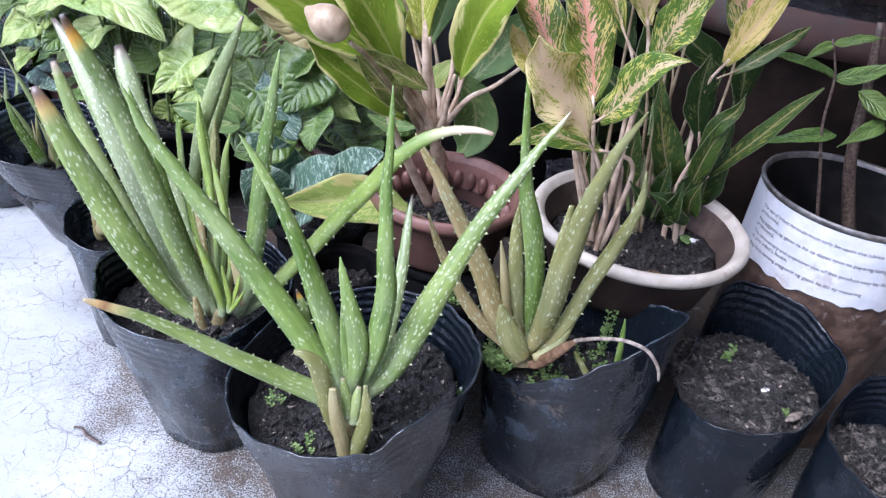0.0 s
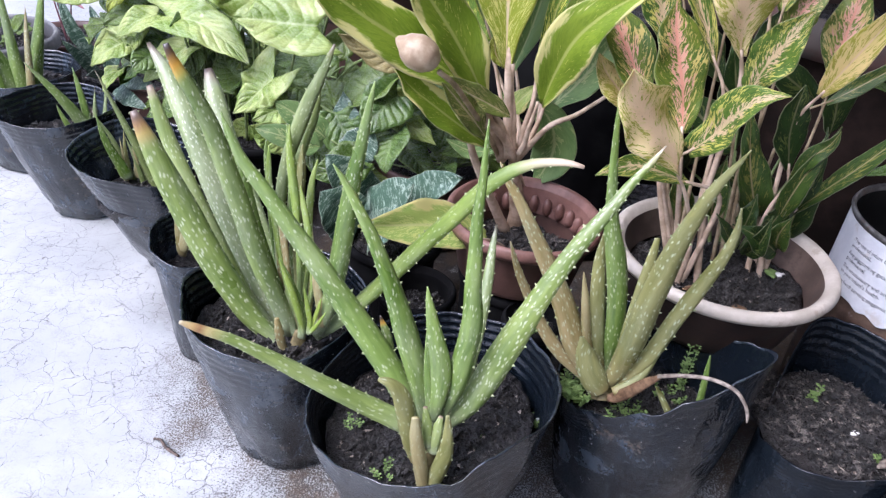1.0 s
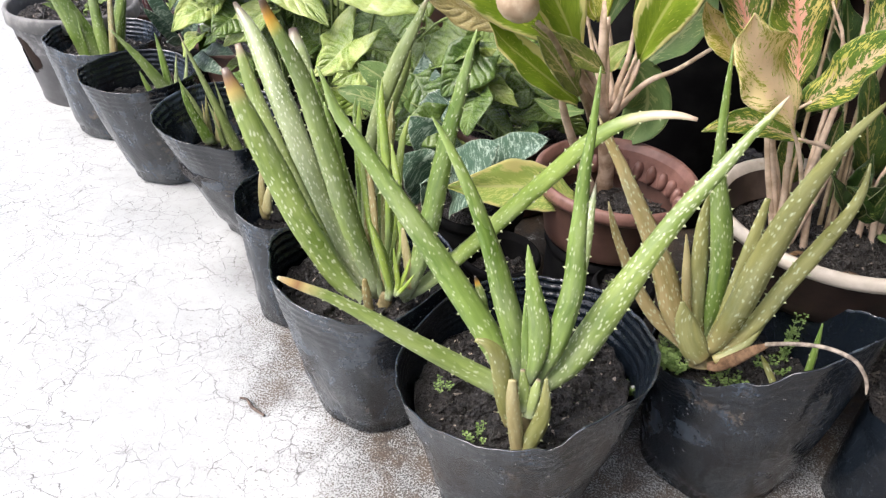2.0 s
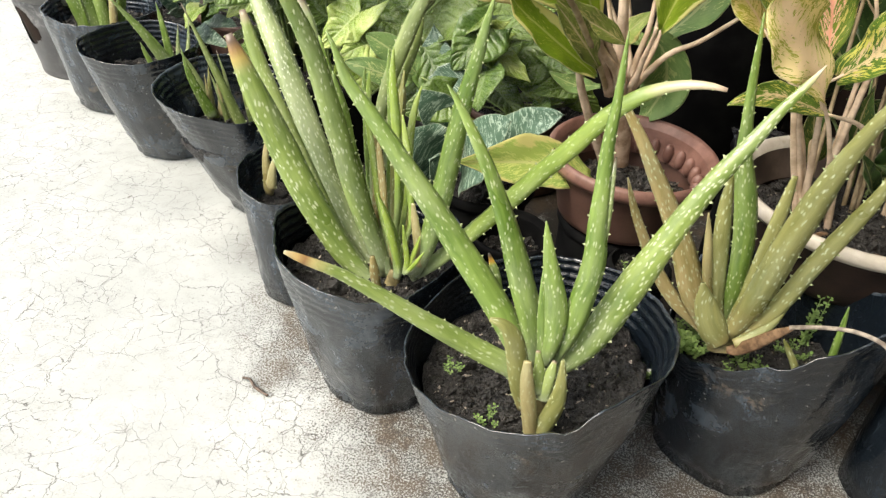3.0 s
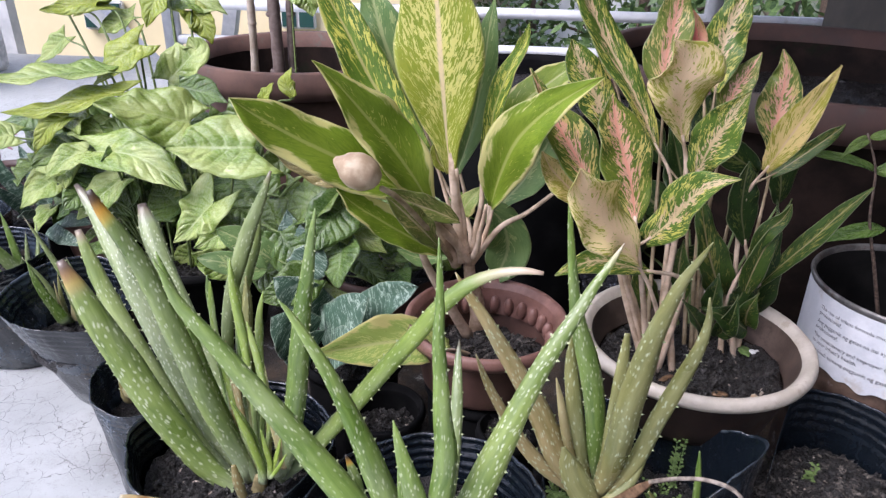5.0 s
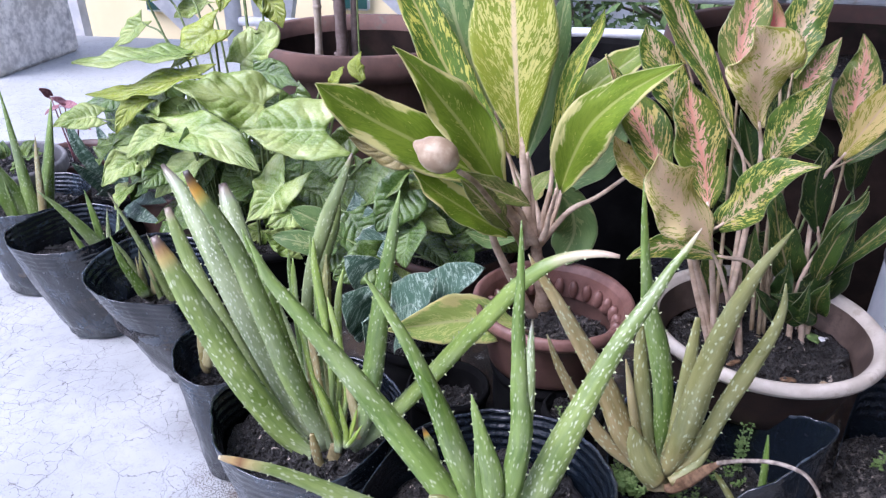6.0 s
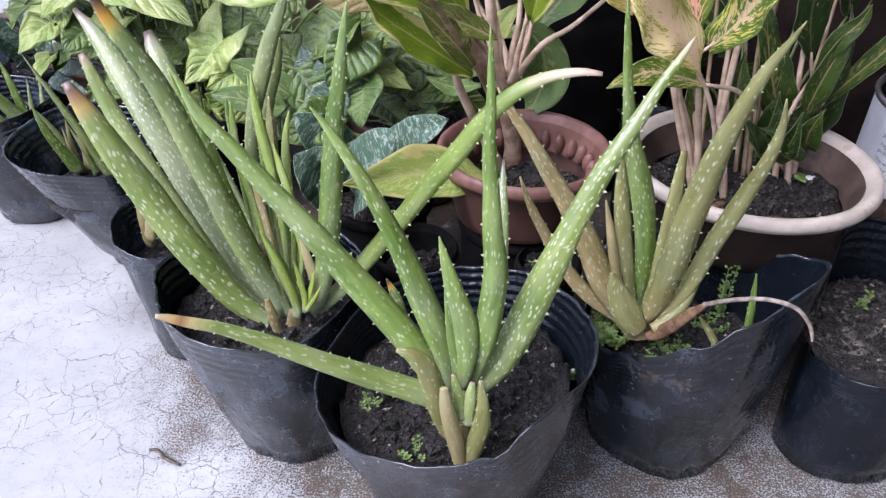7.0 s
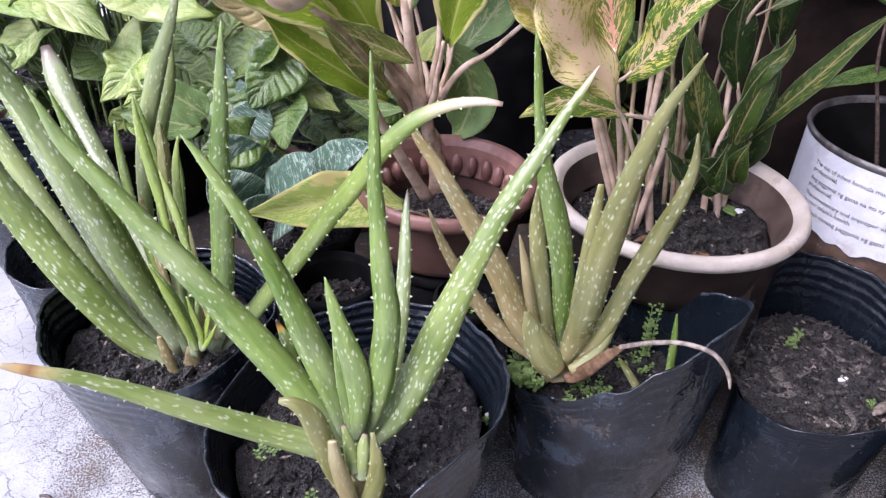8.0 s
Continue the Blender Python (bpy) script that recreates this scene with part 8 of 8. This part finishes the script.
chip((0.182, 0.640, 0.222), (0.010, 0.003, 0.0018), 'brown dead leaf scrap in the bowl', seed=13, material=DRY_RED)
chip((0.222, 0.622, 0.222), (0.008, 0.004, 0.0016), 'brown dead leaf scrap in the bowl', seed=14, material=DRY_RED)
chip((0.050, 0.690, 0.192), (0.02, 0.012, 0.002), 'curled brown dead leaf in the pot', seed=15, material=DRY_RED)
chip((0.010, 0.680, 0.192), (0.014, 0.006, 0.002), 'curled brown dead leaf in the pot', seed=16, material=DRY_RED)
chip((0.362, 0.563, 0.133), (0.014, 0.004, 0.002), 'dry leaf scrap on husk mulch', seed=4, material=DRY)
chip((0.320, 0.640, 0.136), (0.016, 0.004, 0.002), 'dry leaf scrap on husk mulch', seed=5, material=DRY)


# ---------------------------------------------------------------- beyond the railing
def far_house(name, lo, hi, wall, label, roof=None, windows=(), glass=None):
    at = thing(name, ((lo[0] + hi[0]) / 2, (lo[1] + hi[1]) / 2, lo[2]), label, "house")
    bm = bmesh.new()
    box(bm, lo, hi, 0.02)
    part("wall", bm, wall, at, smooth=False)
    if roof:
        bm = bmesh.new()
        y0, y1, z = lo[1] - 0.4, hi[1] + 0.4, hi[2]
        vs = [bm.verts.new(v) for v in ((lo[0] - 0.4, y0, z - 0.1), (hi[0] + 0.4, y0, z - 0.1), (hi[0] + 0.4, y1, z - 0.1), (lo[0] - 0.4, y1, z - 0.1), (lo[0] - 0.4, (y0 + y1) / 2, z + 1.0), (hi[0] + 0.4, (y0 + y1) / 2, z + 1.0))]
        for f in ((0, 1, 5, 4), (2, 3, 4, 5), (0, 4, 3), (1, 2, 5), (3, 2, 1, 0)):
            bm.faces.new([vs[i] for i in f])
        part("roof", bm, roof, at, smooth=False)
    for x, z, w, h in windows:
        bm = bmesh.new()
        box(bm, (x - w / 2, lo[1] - 0.05, z - h / 2), (x + w / 2, lo[1] - 0.003, z + h / 2), 0.01)
        win = part("window", bm, WHITE_WALL, at, smooth=False)
        bm = bmesh.new()
        for sx in (-0.25, 0.25):
            box(bm, (x + sx * w - w * 0.2, lo[1] - 0.06, z - h * 0.42), (x + sx * w + w * 0.2, lo[1] - 0.052, z + h * 0.42))
        part("pane", bm, glass or GLASS_DARK, win, smooth=False)


far_house("house", (-6.4, 5.0, -3.2), (-0.35, 8.0, 1.6), YELLOW_WALL, "cream yellow plastered house with dark green windows", None, ((-2.65, -0.14, 0.28, 0.19), (-1.32, -0.1, 0.23, 0.17), (-3.4, -0.5, 0.29, 0.1)), GREEN_PANE)
far_house("house", (-0.6, 12.0, -3.2), (2.0, 15.0, 0.5), WHITE_WALL, "pale house with red roof and dark window", RED_ROOF, ((1.55, -0.1, 0.55, 0.6),))
far_house("house", (-4.0, 9.5, -3.2), (0.1, 11.5, -0.2), WHITE_WALL, "low pale house with red roof", RED_ROOF)


def frame_bar(a, b, r):
    bm = bmesh.new()
    d = (Vector(b) - Vector(a)).normalized()
    s = d.cross(Vector((0, 1, 0))).normalized() * r
    u = Vector((0, r, 0))
    ring = [[bm.verts.new(Vector(p) + q) for q in (s + u, -s + u, -s - u, s - u)] for p in (a, b)]
    for k in range(4):
        bm.faces.new((ring[0][k], ring[0][(k + 1) % 4], ring[1][(k + 1) % 4], ring[1][k]))
    bm.faces.new(ring[0][::-1])
    bm.faces.new(ring[1])
    return bm


steel = thing("steel_frame", (-1.4, 3.3, 0), "grey painted steel frame with slanting braces", "steel frame", kind="structure")
part("bar", frame_bar((-2.19, 3.30, 0.39), (-2.18, 3.30, -0.16), 0.030), STEEL, steel, smooth=False)
part("bar", frame_bar((-1.96, 3.30, 0.32), (-1.53, 3.30, -0.11), 0.035), STEEL, steel, smooth=False)
part("bar", frame_bar((-1.31, 3.30, 0.36), (-1.27, 3.30, -0.13), 0.030), STEEL, steel, smooth=False)
part("bar", frame_bar((-1.10, 3.30, 0.36), (-1.21, 3.30, -0.13), 0.028), STEEL, steel, smooth=False)
part("bar", frame_bar((-0.82, 3.30, 0.25), (-0.47, 3.30, -0.05), 0.030), STEEL, steel, smooth=False)
part("bar", frame_bar((-2.30, 3.30, -0.18), (-1.62, 3.30, -0.14), 0.025), STEEL, steel, smooth=False)
part("bar", frame_bar((-0.70, 3.60, 0.33), (-0.46, 3.60, 0.03), 0.030), STEEL, steel, smooth=False)


def tree(x, y, z, high, wide, seed, label):
    rng = random.Random(seed)
    at = thing("tree", (x, y, z), label, "tree", "trees beyond the railing")
    bm = bmesh.new()
    tube(bm, [(x, y, z), (x + 0.1, y, z + high * 0.5), (x, y, z + high)], 0.09, 0.03, 8, 10, 0.3)
    for k in range(7):
        a, h = rng.uniform(0, 6.28), high * rng.uniform(0.35, 0.9)
        tube(bm, [(x, y, z + h), (x + wide * 0.4 * math.cos(a), y + wide * 0.4 * math.sin(a), z + h + 0.3), (x + wide * 0.8 * math.cos(a), y + wide * 0.8 * math.sin(a), z + h + 0.45)], 0.03, 0.008, 6, 6)
    part("trunk", bm, TWIG_BARK, at)
    verts, faces = [], []
    for _ in range(2600):
        a, e, d = rng.uniform(0, 6.28), rng.uniform(-1, 1), rng.random() ** 0.45
        c = Vector((x + wide * d * math.cos(a) * math.sqrt(1 - e * e), y + wide * d * math.sin(a) * math.sqrt(1 - e * e), z + high * 0.62 + high * 0.42 * d * e))
        if noise.noise(c * 1.9) < -0.08:
            continue
        t = Vector((rng.gauss(0, 1), rng.gauss(0, 1), rng.gauss(-0.5, 0.7))).normalized()
        s = t.cross(Vector((rng.gauss(0, 1), rng.gauss(0, 1), rng.gauss(0, 1)))).normalized()
        ln, w = rng.uniform(0.07, 0.14), rng.uniform(0.018, 0.034)
        n = len(verts)
        verts += [c, c + t * ln * 0.45 + s * w, c + t * ln, c + t * ln * 0.45 - s * w]
        faces.append((n, n + 1, n + 2, n + 3))
    me = bpy.data.meshes.new("crown")
    me.from_pydata(verts, [], faces)
    me.materials.append(TREE_LEAF)
    ob = new("crown", me)
    ob.parent = at
    ob.matrix_parent_inverse = Matrix.Translation((-x, -y, -z))
    tagged(ob, kind="stuff")


for i, (x, y, high, wide) in enumerate(((0.9, 5.2, 4.0, 0.9), (1.9, 4.8, 4.2, 1.0), (2.9, 5.4, 4.4, 1.1), (1.3, 6.4, 4.6, 1.2), (2.4, 6.8, 4.8, 1.3), (3.8, 6.0, 4.6, 1.2), (0.3, 8.5, 3.4, 1.0))):
    tree(x, y, -3.2, high, wide, 90 + i, "leafy green tree rising beyond the railing")
